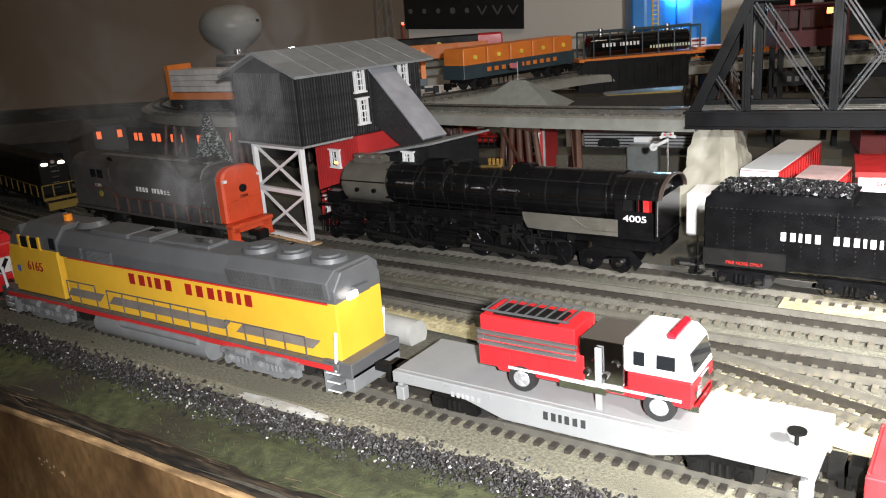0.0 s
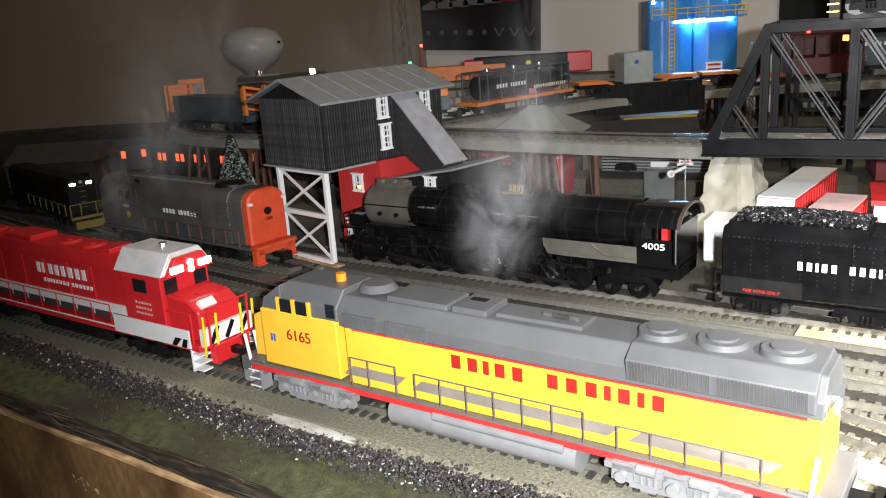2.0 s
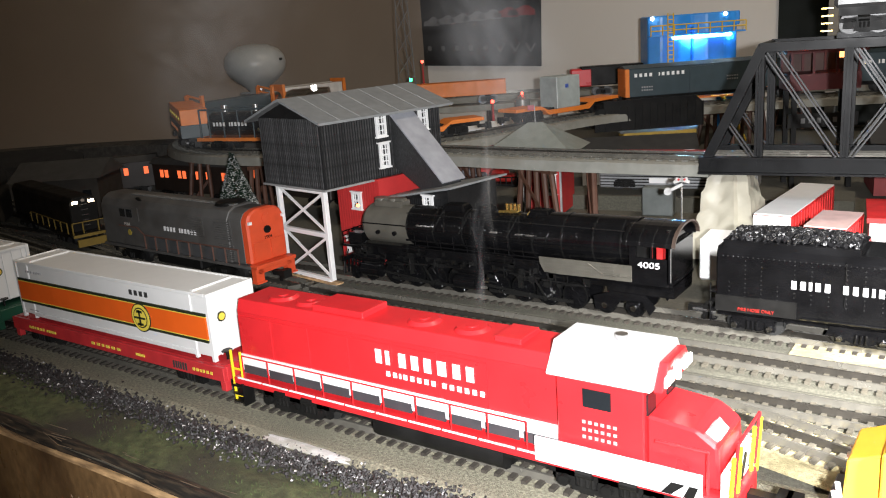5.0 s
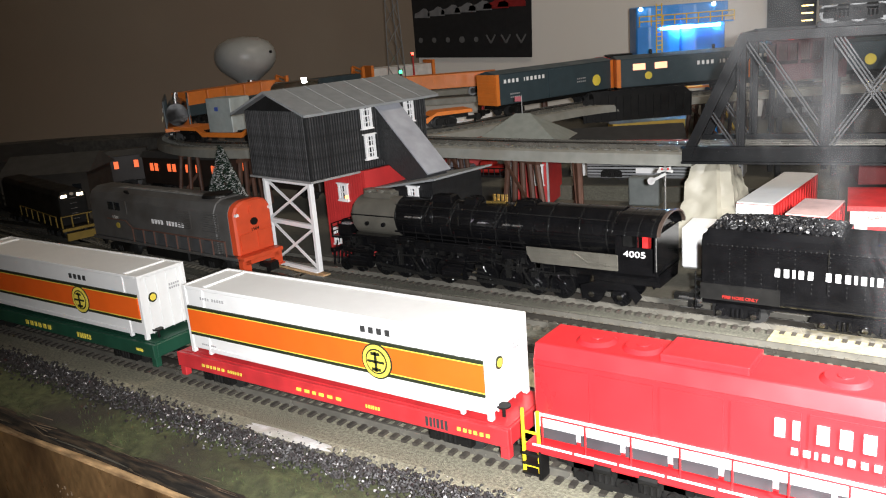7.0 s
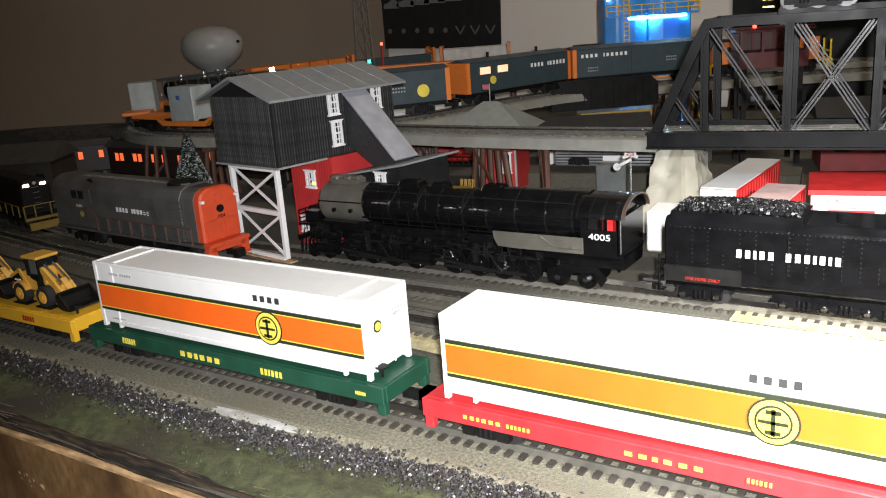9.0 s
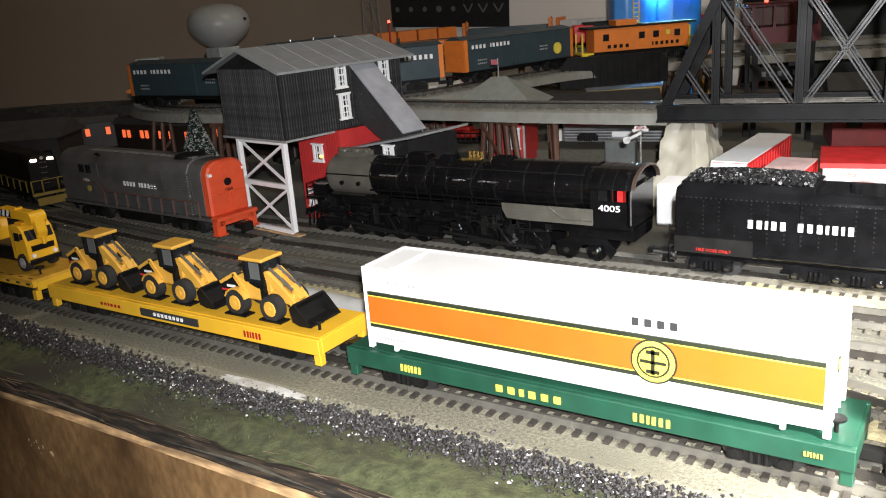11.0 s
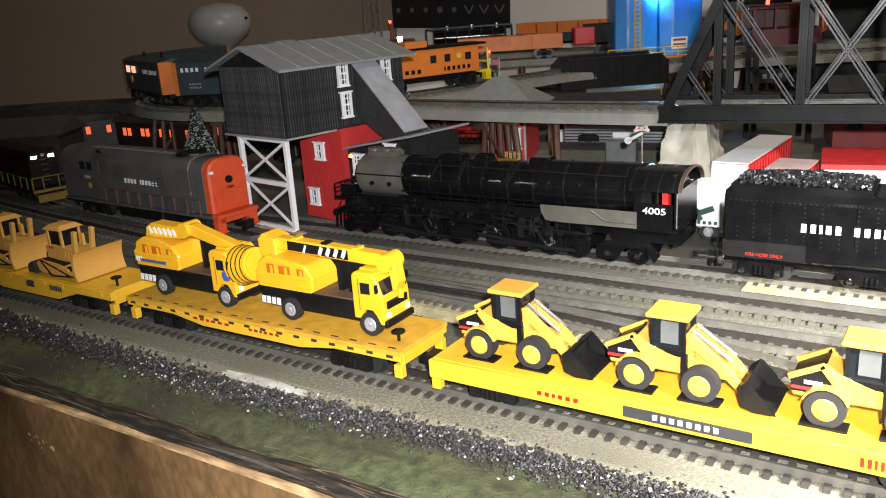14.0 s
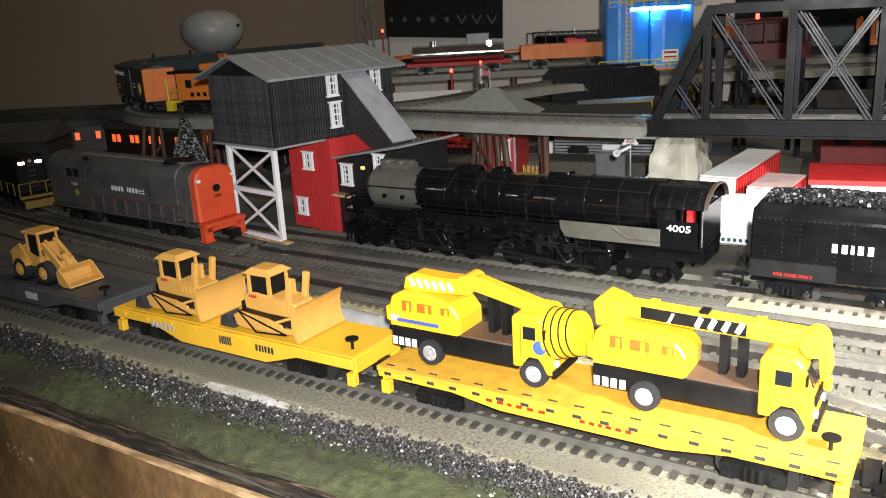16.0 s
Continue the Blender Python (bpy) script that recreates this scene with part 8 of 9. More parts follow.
def subway_train(m, n=2):
    for i in range(n):
        root = thing("passenger_car", "silver model subway car with red window band", "passenger car", "subway cars", m=m @ Matrix.Translation((i * 0.255, 0, 0)))
        pbox("body", (0, 0, 0.036), (0.245, 0.052, 0.05), mat("subway_silver", (0.33, 0.34, 0.35), 0.35, 0.3), root, "fluted silver body", bev=0.003)
        pbox("window_band", (0, -0.0263, 0.047), (0.235, 0.0012, 0.018), mat("band_red", (0.45, 0.03, 0.03), 0.45), root, "red window band")
        for k in range(6):
            pbox("window", (-0.1 + k * 0.04, -0.0272, 0.047), (0.026, 0.0012, 0.013), GLASS, root)
        for k in range(4):
            pbox("flute", (0, -0.0268, 0.016 + k * 0.0048), (0.24, 0.0012, 0.0016), BLACKM, root)
        pbox("roof", (0, 0, 0.063), (0.24, 0.046, 0.006), mat("band_red", (0.45, 0.03, 0.03)), root, bev=0.002)
        pbox("name_plate", (-0.02, -0.0278, 0.024), (0.04, 0.001, 0.008), INKW, root)
        truck(root, -0.08, BLACKM)
        truck(root, 0.08, BLACKM)


bm = bmesh.new()
box(bm, (0, 0, 0.006), (0.5, 0.075, 0.024))
solid("platform_base", bm, BALLASTD, "low dark bed that carries the subway track", "track bed", kind="structure").matrix_basis = pose(-0.47, 1.285, 0, 0, 0, 8)
subway_train(pose(-0.475, 1.285, 0.018, 0, 0, 8), 1)
solid_bm = bmesh.new()
box(solid_bm, (0, 0, 0.0165), (0.048, 0.022, 0.045))
o = solid("relay_cabinet", solid_bm, mat("dull_grey_cabinet", (0.14, 0.155, 0.15), 0.5), "grey trackside cabinet beside the subway train", "cabinet", bev=0.002)
o.matrix_basis = pose(-0.485, 1.225, 0, 0, 0, 8)


def auto_carrier(m):
    root = thing("freight_car", "black open auto carrier with small pale cars", "freight car", m=m)
    for z in (0.025, 0.06):
        pbox("deck", (0, 0, z), (0.26, 0.05, 0.004), BLACKM, root)
        bm = bmesh.new()
        for i in range(24):
            rod(bm, (-0.125 + i * 0.0109, -0.025, z), (-0.125 + i * 0.0109, -0.025, z + 0.014), 0.0012, 5)
        rod(bm, (-0.125, -0.025, z + 0.014), (0.125, -0.025, z + 0.014), 0.0012, 5)
        part("fence_rail", bm, BLACKM, root)
    for i in range(4):
        bm = bmesh.new()
        box(bm, (-0.09 + i * 0.06, 0, 0.035), (0.05, 0.03, 0.012))
        box(bm, (-0.093 + i * 0.06, 0, 0.045), (0.03, 0.026, 0.01), taper=(0.75, 0.9))
        part("toy_car", bm, (INKW, mat("car_grey", (0.2, 0.2, 0.22), 0.3), INKR, INKW)[i], root, bev=0.003)
    truck(root, -0.09, BLACKM)
    truck(root, 0.09, BLACKM)


auto_carrier(pose(-0.82, 1.26, 0, 0, 0, 6))


# dark coaches with lit windows under the upper line
def lit_coach(m, pattern):
    root = thing("passenger_car", "dark brown model coach with glowing windows", "passenger car", "lit coaches", m=m)
    DK = mat("coach_brown", (0.02, 0.014, 0.011), 0.5)
    pbox("body", (0, 0, 0.05), (0.24, 0.05, 0.056), DK, root, bev=0.002)
    bm = bmesh.new()
    prism(bm, [(-0.028, 0.077), (0.028, 0.077), (0.016, 0.088), (-0.016, 0.088)], "x", -0.124, 0.124)
    # roof grey darkened so the colour carries the shade at the far left
    part("roof", bm, mat("shade_grey_roof", (0.05, 0.048, 0.045), 0.7), root, "grey roof")
    for x in pattern:
        pbox("lit_window", (x, -0.0256, 0.058), (0.009, 0.0014, 0.015), GLOWR, root, "glowing red-orange window")
    truck(root, -0.08, BLACKM)
    truck(root, 0.08, BLACKM)


lit_coach(pose(-1.36, 1.06, 0, 0, 0, 0), (-0.09, -0.075, -0.035, -0.02, 0.02, 0.05, 0.095, 0.105))
lit_coach(pose(-1.13, 1.09, 0, 0, 0, -6), (-0.09, -0.04, 0.03))
lit_coach(pose(-1.62, 1.0, 0, 0, 0, 50), (0.04, 0.06, 0.1))

# trailers, gas station, white box trailer
def box_trailer(name, m, L, W, H, z0, side, top, label):
    root = thing(name, label, "trailer", "trailers under the bridge", m=m)
    pbox("box", (0, L / 2, z0 + H / 2), (W, L, H), side, root, "red ribbed side walls", bev=0.001)
    pbox("roof", (0, L / 2, z0 + H + 0.0008), (W - 0.001, L - 0.002, 0.0016), top, root, "pale roof")
    pbox("front_wall", (0, -0.0006, z0 + H / 2), (W - 0.001, 0.002, H - 0.001), WHITE, root, "white end wall")
    for k in range(int(L / 0.012)):
        pbox("rib", (W / 2 + 0.0004, 0.006 + k * 0.012, z0 + H / 2), (0.0012, 0.002, H - 0.006), side, root)
    for y in (L * 0.15, L * 0.8):
        for s in (-1, 1):
            wheel(root, s * (W / 2 - 0.005), y, 0.009, 0.009, 0.006)
    return root


t1 = box_trailer("semi_trailer", pose(-0.262, 1.0, 0, 0, 0, -3), 0.2, 0.044, 0.045, 0.012, PINK, WHITE, "red model trailer with white roof and end")
t2 = box_trailer("semi_trailer", pose(-0.196, 0.955, 0, 0, 0, -3), 0.085, 0.045, 0.045, 0.012, PINK, mat("pale_pink_roof", (0.6, 0.42, 0.4), 0.5), "short red model trailer with pale roof")
for k in range(2):
    pbox("end_window", (-0.006 + k * 0.013, -0.002, 0.047), (0.009, 0.001, 0.005), GLASS, t2)


def gas_station(m):
    root = thing("gas_station", "white and red model filling station with garage doors", "building", m=m)
    pbox("wall", (0.1, 0.05, 0.035), (0.2, 0.1, 0.07), WHITE, root, "white walls", bev=0.001)
    pbox("roof", (0.1, 0.05, 0.0735), (0.206, 0.106, 0.007), PINK, root, "red flat roof")
    pbox("sign_band", (0.1, -0.0012, 0.061), (0.196, 0.002, 0.009), mat("sign_cream", (0.7, 0.65, 0.6), 0.5), root)
    words("GAS", face_y(0.026, -0.0026, 0.061), 0.009, INKR, root)
    bars((1, 1, 1, 1, 1, 1, 1), face_y(0.13, -0.0026, 0.061), 0.006, 0.06, INKR, root)
    words("WASHING", face_y(0.042, -0.0014, 0.0515), 0.005, INKR, root)
    words("LUBRICATION", face_y(0.1, -0.0014, 0.0515), 0.005, INKR, root)
    for x in (0.042, 0.1, 0.158):
        d = pbox("garage_door", (x, -0.001, 0.024), (0.048, 0.003, 0.048), PINK, root, "red garage door")
        for k in range(4):
            pbox("door_pane", (x - 0.017 + k * 0.0113, -0.003, 0.037), (0.008, 0.001, 0.006), GLASS, root)


gas_station(pose(-0.158, 1.0, 0, 0, 0, 9) @ Matrix.Diagonal((1, 1, 0.8, 1)))


def white_trailer(m):
    root = thing("semi_trailer", "white model box trailer with dark bird emblem", "trailer", m=m)
    pbox("box", (0.085, 0, 0.037), (0.17, 0.046, 0.045), WHITE, root, "white box", bev=0.0012)
    bm = bmesh.new()
    for a, b in (((0.03, 0.04), (0.045, 0.03)), ((0.045, 0.03), (0.06, 0.036)), ((0.04, 0.032), (0.047, 0.022))):
        beam(bm, (a[0], -0.0236, a[1]), (b[0], -0.0236, b[1]), 0.0012, 0.006)
    part("emblem", bm, mat("emblem_green", (0.02, 0.06, 0.05), 0.5), root, "dark green bird shape")
    bars((1, 1, 1, 1, 1, 1, -0.6, 1, 1, 1, 1, 1, 1, 1), face_y(0.07, -0.0234, 0.0195), 0.004, 0.08, mat("emblem_green", (0.02, 0.06, 0.05), 0.5), root)
    pbox("chassis", (0.085, 0, 0.013), (0.17, 0.03, 0.004), SILVER, root)
    for x in (0.035, 0.055, 0.14):
        for s in (-1, 1):
            wheel(root, x, s * 0.019, 0.009, 0.009, 0.007, s=s)


white_trailer(pose(-0.305, 0.885, 0, 0, 0, 4))


# small trackside things
def dwarf_signal(m):
    root = thing("dwarf_signal", "small black dwarf signal with red lamp", "signal", m=m)
    pbox("case", (0, 0, 0.009), (0.009, 0.008, 0.018), BLACKM, root, bev=0.001)
    prod("red_lens", (0, -0.004, 0.0125), (0, -0.0052, 0.0125), 0.0024, LAMPR, root)
    prod("dark_lens", (0, -0.004, 0.006), (0, -0.0052, 0.006), 0.002, LIORANGE, root)


dwarf_signal(pose(-0.19, 0.535, 0, 0, 0, 25) @ Matrix.Scale(0.72, 4))


def mound(x, y, r, h, m, label):
    bm = bmesh.new()
    n = 14
    rings = []
    for j in range(5):
        u = j / 4
        rings.append([bm.verts.new((x + math.cos(6.283 * k / n) * r * (1 - u * 0.85) * (1 + 0.25 * noise.noise(Vector((k * 0.9, j, x * 9)))), y + math.sin(6.283 * k / n) * r * 0.7 * (1 - u * 0.85), h * math.sin(u * 1.57) * (1 + 0.2 * noise.noise(Vector((k, j * 1.3, y))))  - 0.003)) for k in range(n)])
    for a, b in zip(rings, rings[1:]):
        for k in range(n):
            bm.faces.new((a[k], a[(k + 1) % n], b[(k + 1) % n], b[k]))
    bm.faces.new(rings[-1])
    solid("rock", bm, m, label, "rock", "loose rocks")


mound(-0.515, 0.93, 0.04, 0.062, mat("ochre_rock", (0.5, 0.36, 0.12), 0.7), "ochre yellow model rock")
mound(-0.40, 0.95, 0.035, 0.05, STONE, "pale grey model rock")
bm = bmesh.new()
rod(bm, (-0.62, 0.557, 0.002), (-0.43, 0.54, 0.002), 0.012, 20)
solid("culvert_pipe", bm, mat("pipe_grey", (0.36, 0.36, 0.34), 0.6), "smooth pale grey half-buried pipe", "pipe", smooth=True)


def crossing_gate(m):
    root = thing("crossing_gate", "white and grey model crossing gate", "gate", m=m)
    prod("post", (0, 0, 0), (0, 0, 0.104), 0.0022, SILVER, root)
    bm = bmesh.new()
    beam(bm, (-0.016, -0.003, 0.092), (0.012, -0.003, 0.1), 0.002, 0.006)
    beam(bm, (-0.012, -0.003, 0.1), (0.016, -0.003, 0.092), 0.002, 0.006)
    beam(bm, (-0.03, -0.004, 0.072), (0.002, -0.004, 0.088), 0.002, 0.006)
    part("crossbuck", bm, mat("dulled_white", (0.42, 0.42, 0.41), 0.6), root, "white crossbuck arms")
    prod("gear_box", (-0.028, -0.005, 0.073), (-0.028, 0.002, 0.073), 0.008, mat("gate_grey", (0.4, 0.4, 0.4), 0.4), root)
    for x in (-0.006, 0.006):
        prod("red_lens", (x, -0.004, 0.098), (x, -0.006, 0.098), 0.0025, mat("dull_red_lens", (0.4, 0.02, 0.02), 0.3), root)


crossing_gate(pose(-0.36, 0.968, 0.046, 0, 0, 20) @ Matrix.Scale(0.58, 4))


# things seen through and behind the truss bridge
def red_cabin(m):
    root = thing("control_tower", "dark red model tower cabin lit from inside", "building", m=m)
    DR = mat("dark_red_cabin", (0.07, 0.005, 0.006), 0.45)
    for x in (-0.045, 0.045):
        for y in (-0.03, 0.03):
            pbox("leg", (x, y, 0.095), (0.008, 0.008, 0.19), BLACKM, root)
    pbox("cabin", (0, 0, 0.202), (0.11, 0.08, 0.03), DR, root, "dark red cabin")
    for x in (-0.052, -0.018, 0.018, 0.052):
        for y in (-0.037, 0.037):
            pbox("window_post", (x, y, 0.235), (0.004, 0.004, 0.04), DR, root)
    pbox("back_wall", (0, 0.039, 0.235), (0.104, 0.002, 0.04), mat("cabin_inside", (0.06, 0.03, 0.025), 0.6), root)
    pbox("roof", (0, 0, 0.258), (0.125, 0.095, 0.006), DR, root)
    prod("inside_lamp", (0.028, -0.02, 0.243), (0.028, -0.02, 0.253), 0.0065, LAMPO, root, label="glowing orange lamp")
    prod("roof_lamp", (-0.03, -0.03, 0.262), (-0.03, -0.03, 0.272), 0.003, LAMPR, root)
    pbox("sign", (0.0, -0.032, 0.13), (0.11, 0.004, 0.026), BLACKM, root)
    bars((1, 1, 1, 1, 1, 1), face_y(0.0, -0.0345, 0.13), 0.011, 0.075, mat("dim_white", (0.1, 0.1, 0.1), 0.5), root)


red_cabin(pose(-0.317, 1.52, -0.006, 0, 0, 25) @ Matrix.Diagonal((1, 1, 0.88, 1)))


def plain_shed(name, m, size, wall, roof, label):
    root = thing(name, label, "building", m=m)
    w, d, h = size
    pbox("wall", (0, 0, h / 2), (w, d, h), wall, root)
    bm = bmesh.new()
    prism(bm, [(-d / 2 - 0.008, h), (d / 2 + 0.008, h), (0, h + d * 0.25)], "x", -w / 2 - 0.008, w / 2 + 0.008)
    part("roof", bm, roof, root)
    for k in range(4):
        pbox("window", (-w * 0.36 + k * w * 0.24, -d / 2 - 0.0006, h * 0.55), (w * 0.1, 0.0014, h * 0.3), GLASS, root)


plain_shed("shed", pose(-0.12, 1.5, 0, 0, 0, 15), (0.22, 0.12, 0.08), mat("dull_red_wall", (0.2, 0.02, 0.02), 0.6), mat("dark_roof", (0.02, 0.02, 0.02), 0.7), "dull red model shed with dark roof")
plain_shed("shed", pose(-0.62, 1.47, 0, 0, 0, 25), (0.2, 0.09, 0.06), WHITE, mat("dark_roof", (0.02, 0.02, 0.02), 0.7), "long white model shed with dark roof")
plain_shed("shed", pose(-0.7, 1.79, 0, 0, 0, 35), (0.16, 0.05, 0.05), mat("shed_yellow", (0.55, 0.35, 0.05), 0.6), ROOFG, "yellow model shed with grey roof")
plain_shed("shed", pose(-1.05, 1.52, 0, 0, 0, 30), (0.18, 0.05, 0.085), WHITE, WHITE, "low white model boathouse")
plain_shed("shed", pose(-0.97, 1.42, 0, 0, 0, 30), (0.12, 0.05, 0.07), WOODR, mat("dark_roof", (0.02, 0.02, 0.02), 0.7), "small red model shed")
# near-black walls and roofs: shade of the unlit left end is in the colour
plain_shed("house", pose(-1.56, 0.9, 0, 0, 0, 35), (0.16, 0.12, 0.075), mat("shade_dark_house", (0.03, 0.025, 0.02), 0.7), mat("shade_grey_roof", (0.05, 0.048, 0.045), 0.7), "model house with grey roof, toned dark for shade")
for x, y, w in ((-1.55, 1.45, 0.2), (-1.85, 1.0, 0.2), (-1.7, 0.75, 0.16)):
    plain_shed("house", pose(x, y, 0, 0, 0, 50), (w, 0.12, 0.075), mat("shade_dark_house", (0.03, 0.025, 0.02), 0.7), mat("dark_roof", (0.02, 0.02, 0.02), 0.7), "model house toned near black for shade")

bm = bmesh.new()
for i in range(36):
    a, r = random.uniform(0, 6.28), random.uniform(0, 1)
    x, y = 0.06 + math.cos(a) * 0.2 * r, 1.55 + math.sin(a) * 0.1 * r
    bmesh.ops.create_icosphere(bm, subdivisions=2, radius=random.uniform(0.02, 0.05), matrix=Matrix.Translation((x, y, 0.02)))
for v in bm.verts:
    v.co += Vector((noise.noise(v.co * 40), noise.noise(v.co * 40 + Vector((9, 0, 0))), noise.noise(v.co * 40 + Vector((0, 9, 0))))) * 0.012
solid("shrubs", bm, mat("dim_foliage", (0.03, 0.038, 0.02), 0.95, vary=0.5, scale=150, bump=1.0), "dull green scenic shrubs behind the bridge", "shrub", kind="stuff")


# far line along the wall: a red and black diesel, an orange gondola and a silver tank
FAR = []
FAR_Y0 = Vector((-1.06, 1.78, 0.118))
FAR_D = Vector((0.86, 0.51, 0)).normalized()
bm = bmesh.new()
box(bm, (0, 0, 0), (1.15, 0.08, 0.014))
shelf = solid("shelf", bm, DECKC, "grey elevated shelf for the far track", "shelf", kind="structure")
shelf.matrix_basis = Matrix.Translation(FAR_Y0 + FAR_D * -0.025 + Vector((0, 0, -0.008))) @ Matrix.Rotation(math.atan2(FAR_D.y, FAR_D.x), 4, "Z")
for k in range(4):
    p = FAR_Y0 + FAR_D * (-0.5 + k * 0.3)
    bm = bmesh.new()
    rod(bm, (p.x, p.y, -0.005), (p.x, p.y, 0.104), 0.008, 8)
    solid("post", bm, POST, "brown post under the far shelf", "post", "far shelf posts")


def far_car(kind, u, label):
    root = thing("freight_car" if kind != "diesel" else "diesel_locomotive", label, "freight car" if kind != "diesel" else "locomotive", "far train")
    if kind == "diesel":
        pbox("hood", (0, 0, 0.055), (0.26, 0.045, 0.045), BLACKM, root, "black hood", bev=0.002)
        pbox("nose", (0.12, 0, 0.055), (0.06, 0.047, 0.046), RJRED, root, "red nose", bev=0.003)
        pbox("tail", (-0.13, 0, 0.052), (0.05, 0.047, 0.042), RJRED, root, "red tail", bev=0.003)
        prod("emblem", (0.0, -0.0226, 0.06), (0.0, -0.0236, 0.06), 0.006, STRYEL, root)
    elif kind == "gondola":
        pbox("body", (0, 0, 0.045), (0.25, 0.05, 0.034), LIORANGE, root, "orange gondola body", bev=0.001)
        for k in range(9):
            pbox("rib", (-0.11 + k * 0.0275, -0.0256, 0.045), (0.004, 0.002, 0.032), LIORANGE, root)
    else:
        pbox("deck", (0, 0, 0.028), (0.25, 0.05, 0.008), WOODR, root, "brown-red deck")
        bm = bmesh.new()
        rod(bm, (-0.11, 0, 0.052), (0.11, 0, 0.052), 0.02, 24)
        for x in (-0.07, 0.0, 0.07):
            rod(bm, (x - 0.002, 0, 0.052), (x + 0.002, 0, 0.052), 0.0208, 24)
        rod(bm, (-0.06, 0, 0.07), (-0.06, 0, 0.082), 0.009, 16)
        part("tank", bm, CHROME, root, "polished silver tank", smooth=True)
        prod("lamp", (0.075, -0.01, 0.066), (0.075, -0.01, 0.078), 0.0065, LAMPWH, root, label="white lamp")
    truck(root, -0.08, BLACKM)
    truck(root, 0.08, BLACKM)
    FAR.append((root, u))


far_car("diesel", -0.13, "black and red model diesel on the far line")
far_car("gondola", -0.14, "orange model gondola on the far line")
far_car("tank", -0.56, "polished silver tank car on the far line")


def small_water_tank(m):
    root = thing("water_tank", "small round silver water tank on a frame", "water tank", m=m)
    prod("tank", (0, 0, 0.05), (0, 0, 0.082), 0.016, mat("tank_pewter", (0.25, 0.24, 0.22), 0.4, 0.5), root, 20)
    prod("roof", (0, 0, 0.082), (0, 0, 0.092), 0.018, mat("tank_pewter", (0.25, 0.24, 0.22)), root, 20, r2=0.002)
    prod("lamp", (0, 0, 0.091), (0, 0, 0.097), 0.0025, LAMPR, root)
    bm = bmesh.new()
    for x in (-0.011, 0.011):
        for y in (-0.011, 0.011):
            rod(bm, (x, y, 0), (x, y, 0.05), 0.0016, 6)
    for z in (0.015, 0.033):
        rod(bm, (-0.011, -0.011, z), (0.011, -0.011, z), 0.0012, 6)
    part("frame", bm, BLACKM, root)


small_water_tank(pose(-0.92, 1.58, 0.06))


# ---- smoke from the diesels' exhausts: thin torn veils that drift ----
def smoke_material(dense):
    m = bpy.data.materials.new("smoke")
    m.use_nodes = True
    nt = m.node_tree
    b = nt.nodes["Principled BSDF"]
    b.inputs["Base Color"].default_value = (0.75, 0.76, 0.78, 1)
    b.inputs["Roughness"].default_value, b.inputs["Specular IOR Level"].default_value = 1.0, 0.0
    tc = nt.nodes.new("ShaderNodeTexCoord")
    away = nt.nodes.new("ShaderNodeVectorMath")
    away.operation = "LENGTH"
    nt.links.new(tc.outputs["Object"], away.inputs[0])
    fade = nt.nodes.new("ShaderNodeMapRange")
    fade.interpolation_type = "SMOOTHERSTEP"
    for i, v in enumerate((1.0, 0.1, 0.0, 1.0)):
        fade.inputs[i + 1].default_value = v
    nt.links.new(away.outputs["Value"], fade.inputs[0])
    n = nt.nodes.new("ShaderNodeTexNoise")
    n.inputs["Scale"].default_value, n.inputs["Detail"].default_value, n.inputs["Distortion"].default_value = 1.7, 3.5, 0.8
    nt.links.new(tc.outputs["Object"], n.inputs["Vector"])
    torn = nt.nodes.new("ShaderNodeMapRange")
    for i, v in enumerate((0.3, 0.78, 0.0, dense)):
        torn.inputs[i + 1].default_value = v
    nt.links.new(n.outputs[0], torn.inputs[0])
    both = nt.nodes.new("ShaderNodeMath")
    both.operation = "MULTIPLY"
    nt.links.new(fade.outputs[0], both.inputs[0])
    nt.links.new(torn.outputs[0], both.inputs[1])
    nt.links.new(both.outputs[0], b.inputs["Alpha"])
    return m


SMOKE = smoke_material(0.16)
SMOKE_THIN = smoke_material(0.11)
PUFFS = []  # veil, rows


def puff(size, rows, material, seed):
    """A bent veil of unit radius before scaling; size is the half width in x, y and z."""
    rng = random.Random(seed)
    verts, faces = [], []
    n = 14
    q = Euler((radians(90 + rng.uniform(-12, 12)), 0, radians(34 + rng.uniform(-25, 25)))).to_matrix()
    for j in range(n + 1):
        for i in range(n + 1):
            u, v = -1 + 2 * i / n, -1 + 2 * j / n
            verts.append(tuple(q @ Vector((u, v, 0.16 * noise.noise(Vector((u * 1.4, v * 1.4, seed)))))))
    for j in range(n):
        for i in range(n):
            c = j * (n + 1) + i
            faces.append((c, c + 1, c + n + 2, c + n + 1))
    me = bpy.data.meshes.new("smoke")
    me.from_pydata(verts, [], faces)
    me.materials.append(material)
    for f in me.polygons:
        f.use_smooth = True
    ob = tagged(new("smoke_puff", me), "thin grey drifting smoke from the toy locomotives", "smoke", "smoke puffs", "stuff")
    ob.scale = size
    ob.visible_shadow = False
    ob.matrix_basis = rows[0][1] @ Matrix.Diagonal((*size, 1))
    PUFFS.append((ob, rows))


def trailing(x0, y, z, lag, rise, turn):
    """Rows of a veil that trails the exhaust at x0 of the near train."""
    return [(t, pose(x0 - lag + train_run(t), y, z + rise * math.sin(t * 0.9 + lag * 30), 0, 0, turn + 4 * t)) for t in range(17)]


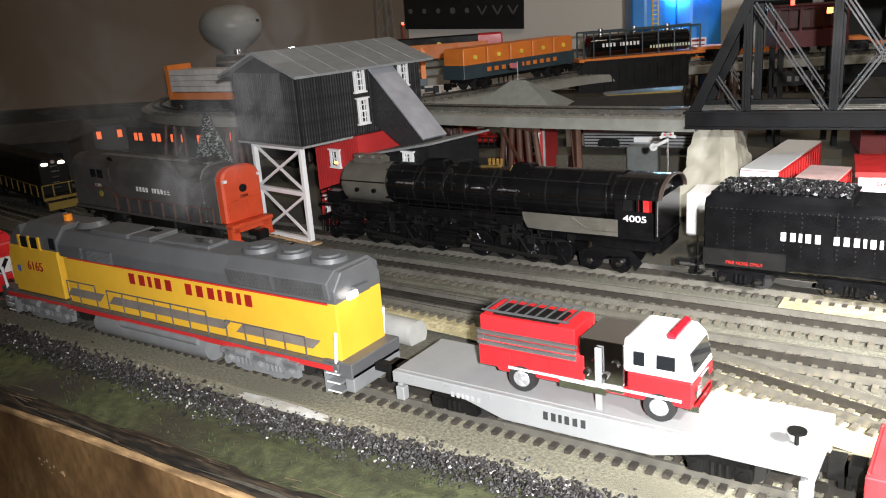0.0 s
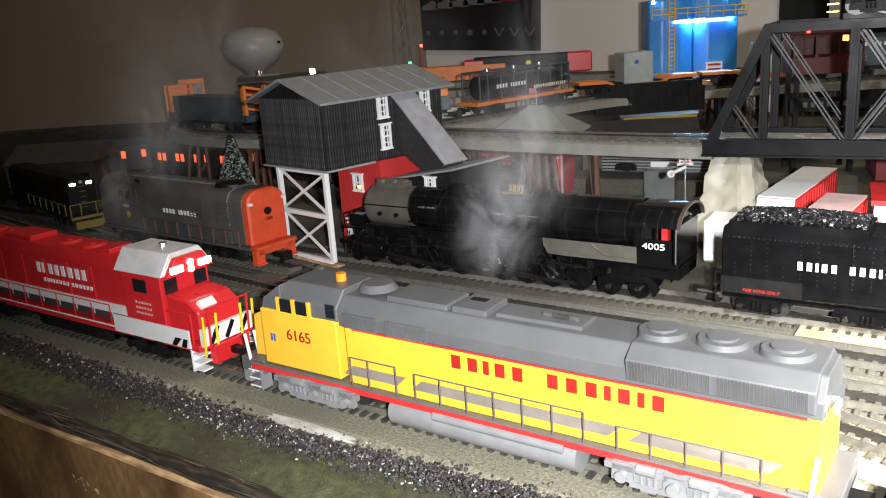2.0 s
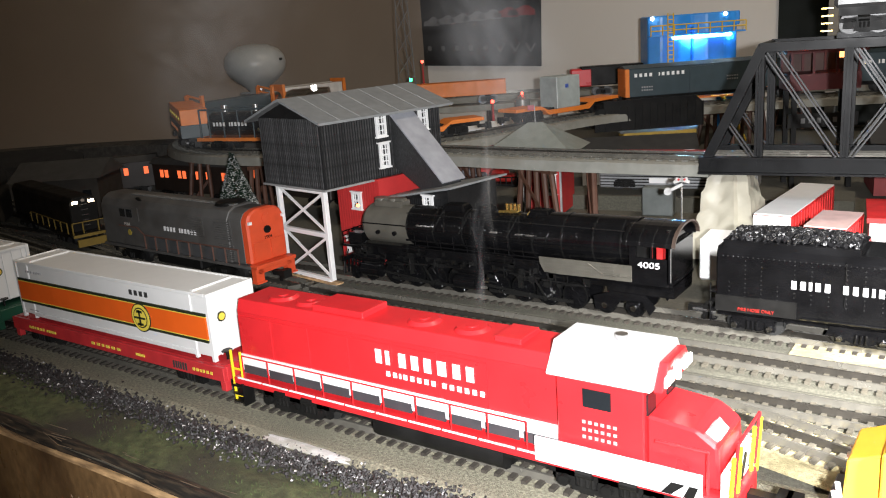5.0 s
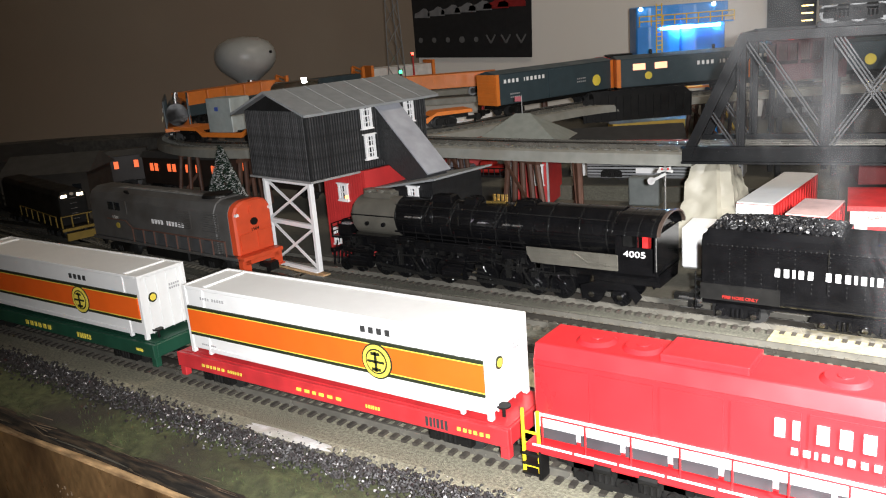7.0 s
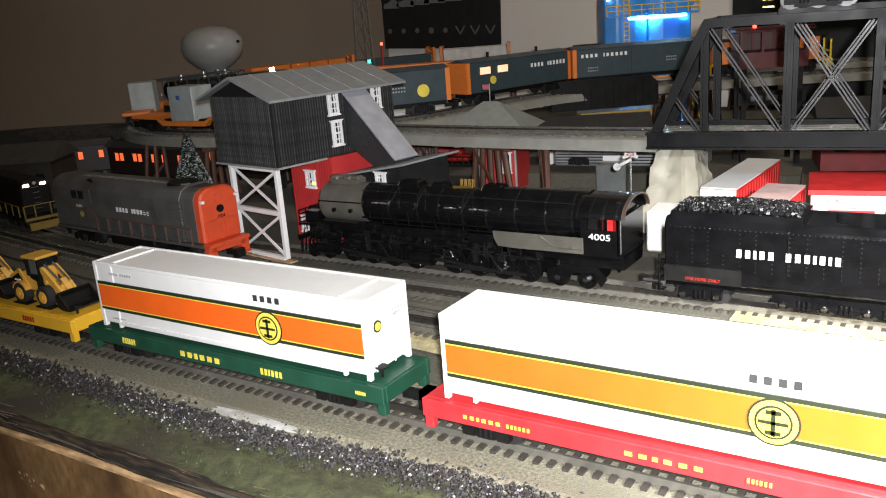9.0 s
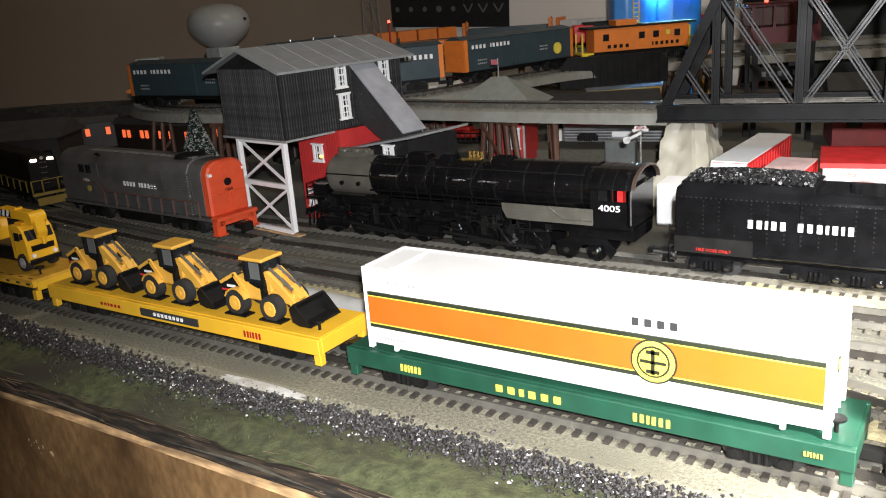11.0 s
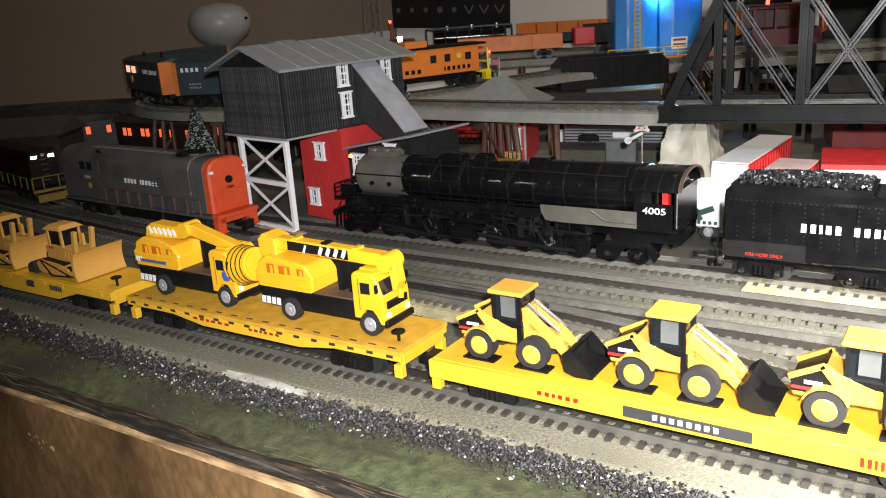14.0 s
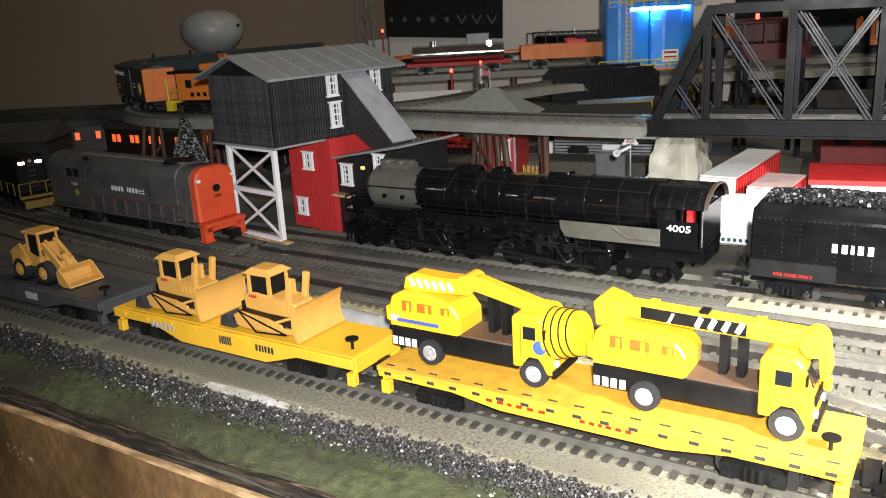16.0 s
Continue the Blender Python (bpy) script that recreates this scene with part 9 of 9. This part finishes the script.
for k, (x0, lag, y, z, r) in enumerate(((-0.62, 0.01, 0.50, 0.135, 0.045), (-0.62, 0.04, 0.60, 0.175, 0.075), (-0.62, 0.09, 0.72, 0.235, 0.11), (-1.09, 0.0, 0.50, 0.14, 0.045), (-1.09, 0.05, 0.60, 0.185, 0.075), (-1.09, 0.11, 0.74, 0.25, 0.1), (-1.09, 0.2, 0.85, 0.33, 0.12))):
    puff((r, r, r * 1.25), trailing(x0, y, z, lag, 0.006, 20 * k), SMOKE if r < 0.1 else SMOKE_THIN, 3 + k)
# older smoke that hangs over the far end and thins away upwards
for k, (a, b, c, r) in enumerate((((-1.3, 0.92, 0.08), (-1.2, 0.92, 0.24), (-1.05, 1.0, 0.75), 0.16), ((-1.45, 1.0, 0.15), (-1.25, 1.05, 0.3), (-1.1, 1.1, 0.85), 0.2), ((-1.15, 0.66, -0.1), (-0.95, 0.68, 0.13), (-0.75, 0.8, 0.7), 0.13), ((-1.6, 1.1, 0.3), (-1.5, 1.2, 0.42), (-1.2, 1.3, 0.8), 0.24), ((-1.1, 1.2, 0.1), (-0.9, 1.25, 0.28), (-0.6, 1.3, 0.66), 0.2))):
    rows = [(0, pose(*a)), (3.7, pose(*b, 0, 0, 14)), (9, pose(*c, 0, 0, 34)), (16, pose(c[0] + 0.2, c[1], c[2] + 0.45, 0, 0, 50))]
    puff((r * 1.15, r, r), rows, SMOKE_THIN, 20 + k)


def motions():
    for ob, rows in PUFFS:
        walk(ob, rows)
    for ob, x, y, z, turn in FRONT_TRAIN:
        walk(ob, [(t, pose(x + train_run(t), y, z, 0, 0, turn)) for t in (0, 0.5, 1, *range(2, 17))])
    # the steam engine and its tender back away in the last seconds
    for ob, x in ENGINE_PARTS:
        walk(ob, [(t, pose(x + 0.0178 * max(0.0, t - 11.6) + (0.005 if 5.0 < t else 0.0), ENGINE_Y, 0)) for t in (0, 2, 4, 5, 7, 9, 11, 11.5, 12, 12.5, 13, 14, 15, 16)])
    # the upper train follows its line; the distance along it, by even time
    line, run = ribbon([(x, y, UPZ) for x, y in UPPER], 0.01)
    knots = ((0, 0.8), (1.05, 0.8), (1.15, 0.92), (1.25, 1.05), (1.4, 1.1), (1.55, 0.95), (1.7, 0.9), (3.2, 0.88))
    even, total = [], 0.0
    for k in range(len(line)):
        even.append(total)
        total += 0.01 / np.interp(k * 0.01, [a for a, b in knots], [b for a, b in knots])
    def along(q):
        i = float(np.interp(q, even, range(len(line))))
        a = int(min(i, len(line) - 2))
        p, d = line[a][0].lerp(line[a + 1][0], i - a), line[a][1]
        if q < 0:
            p = line[0][0] + line[0][1] * q
        if q > even[-1]:
            p = line[-1][0] + line[-1][1] * (q - even[-1])
        return p, d
    for ob, q0 in UPPER_TRAIN:
        rows = []
        for k in range(33):
            q = q0 + 0.18 * k / 2
            a, b = along(q - 0.09)[0], along(q + 0.09)[0]
            p = (a + b) / 2
            d = b - a
            rows.append((k / 2, pose(p.x, p.y, p.z - 0.0008, 0, 0, math.degrees(math.atan2(d.y, d.x)))))
        walk(ob, rows)
    turn = math.degrees(math.atan2(FAR_D.y, FAR_D.x))
    for ob, u in FAR:
        rows = []
        for t in range(17):
            p = FAR_Y0 + FAR_D * (u + (0.085 * min(t, 6.0) if u == -0.13 else 0.085 * max(0.0, t - 11.5) * (1.38 if u < -0.5 else 1.0)))
            rows.append((t, pose(p.x, p.y, p.z - 0.0068, 0, 0, turn)))
        walk(ob, rows)


motions()
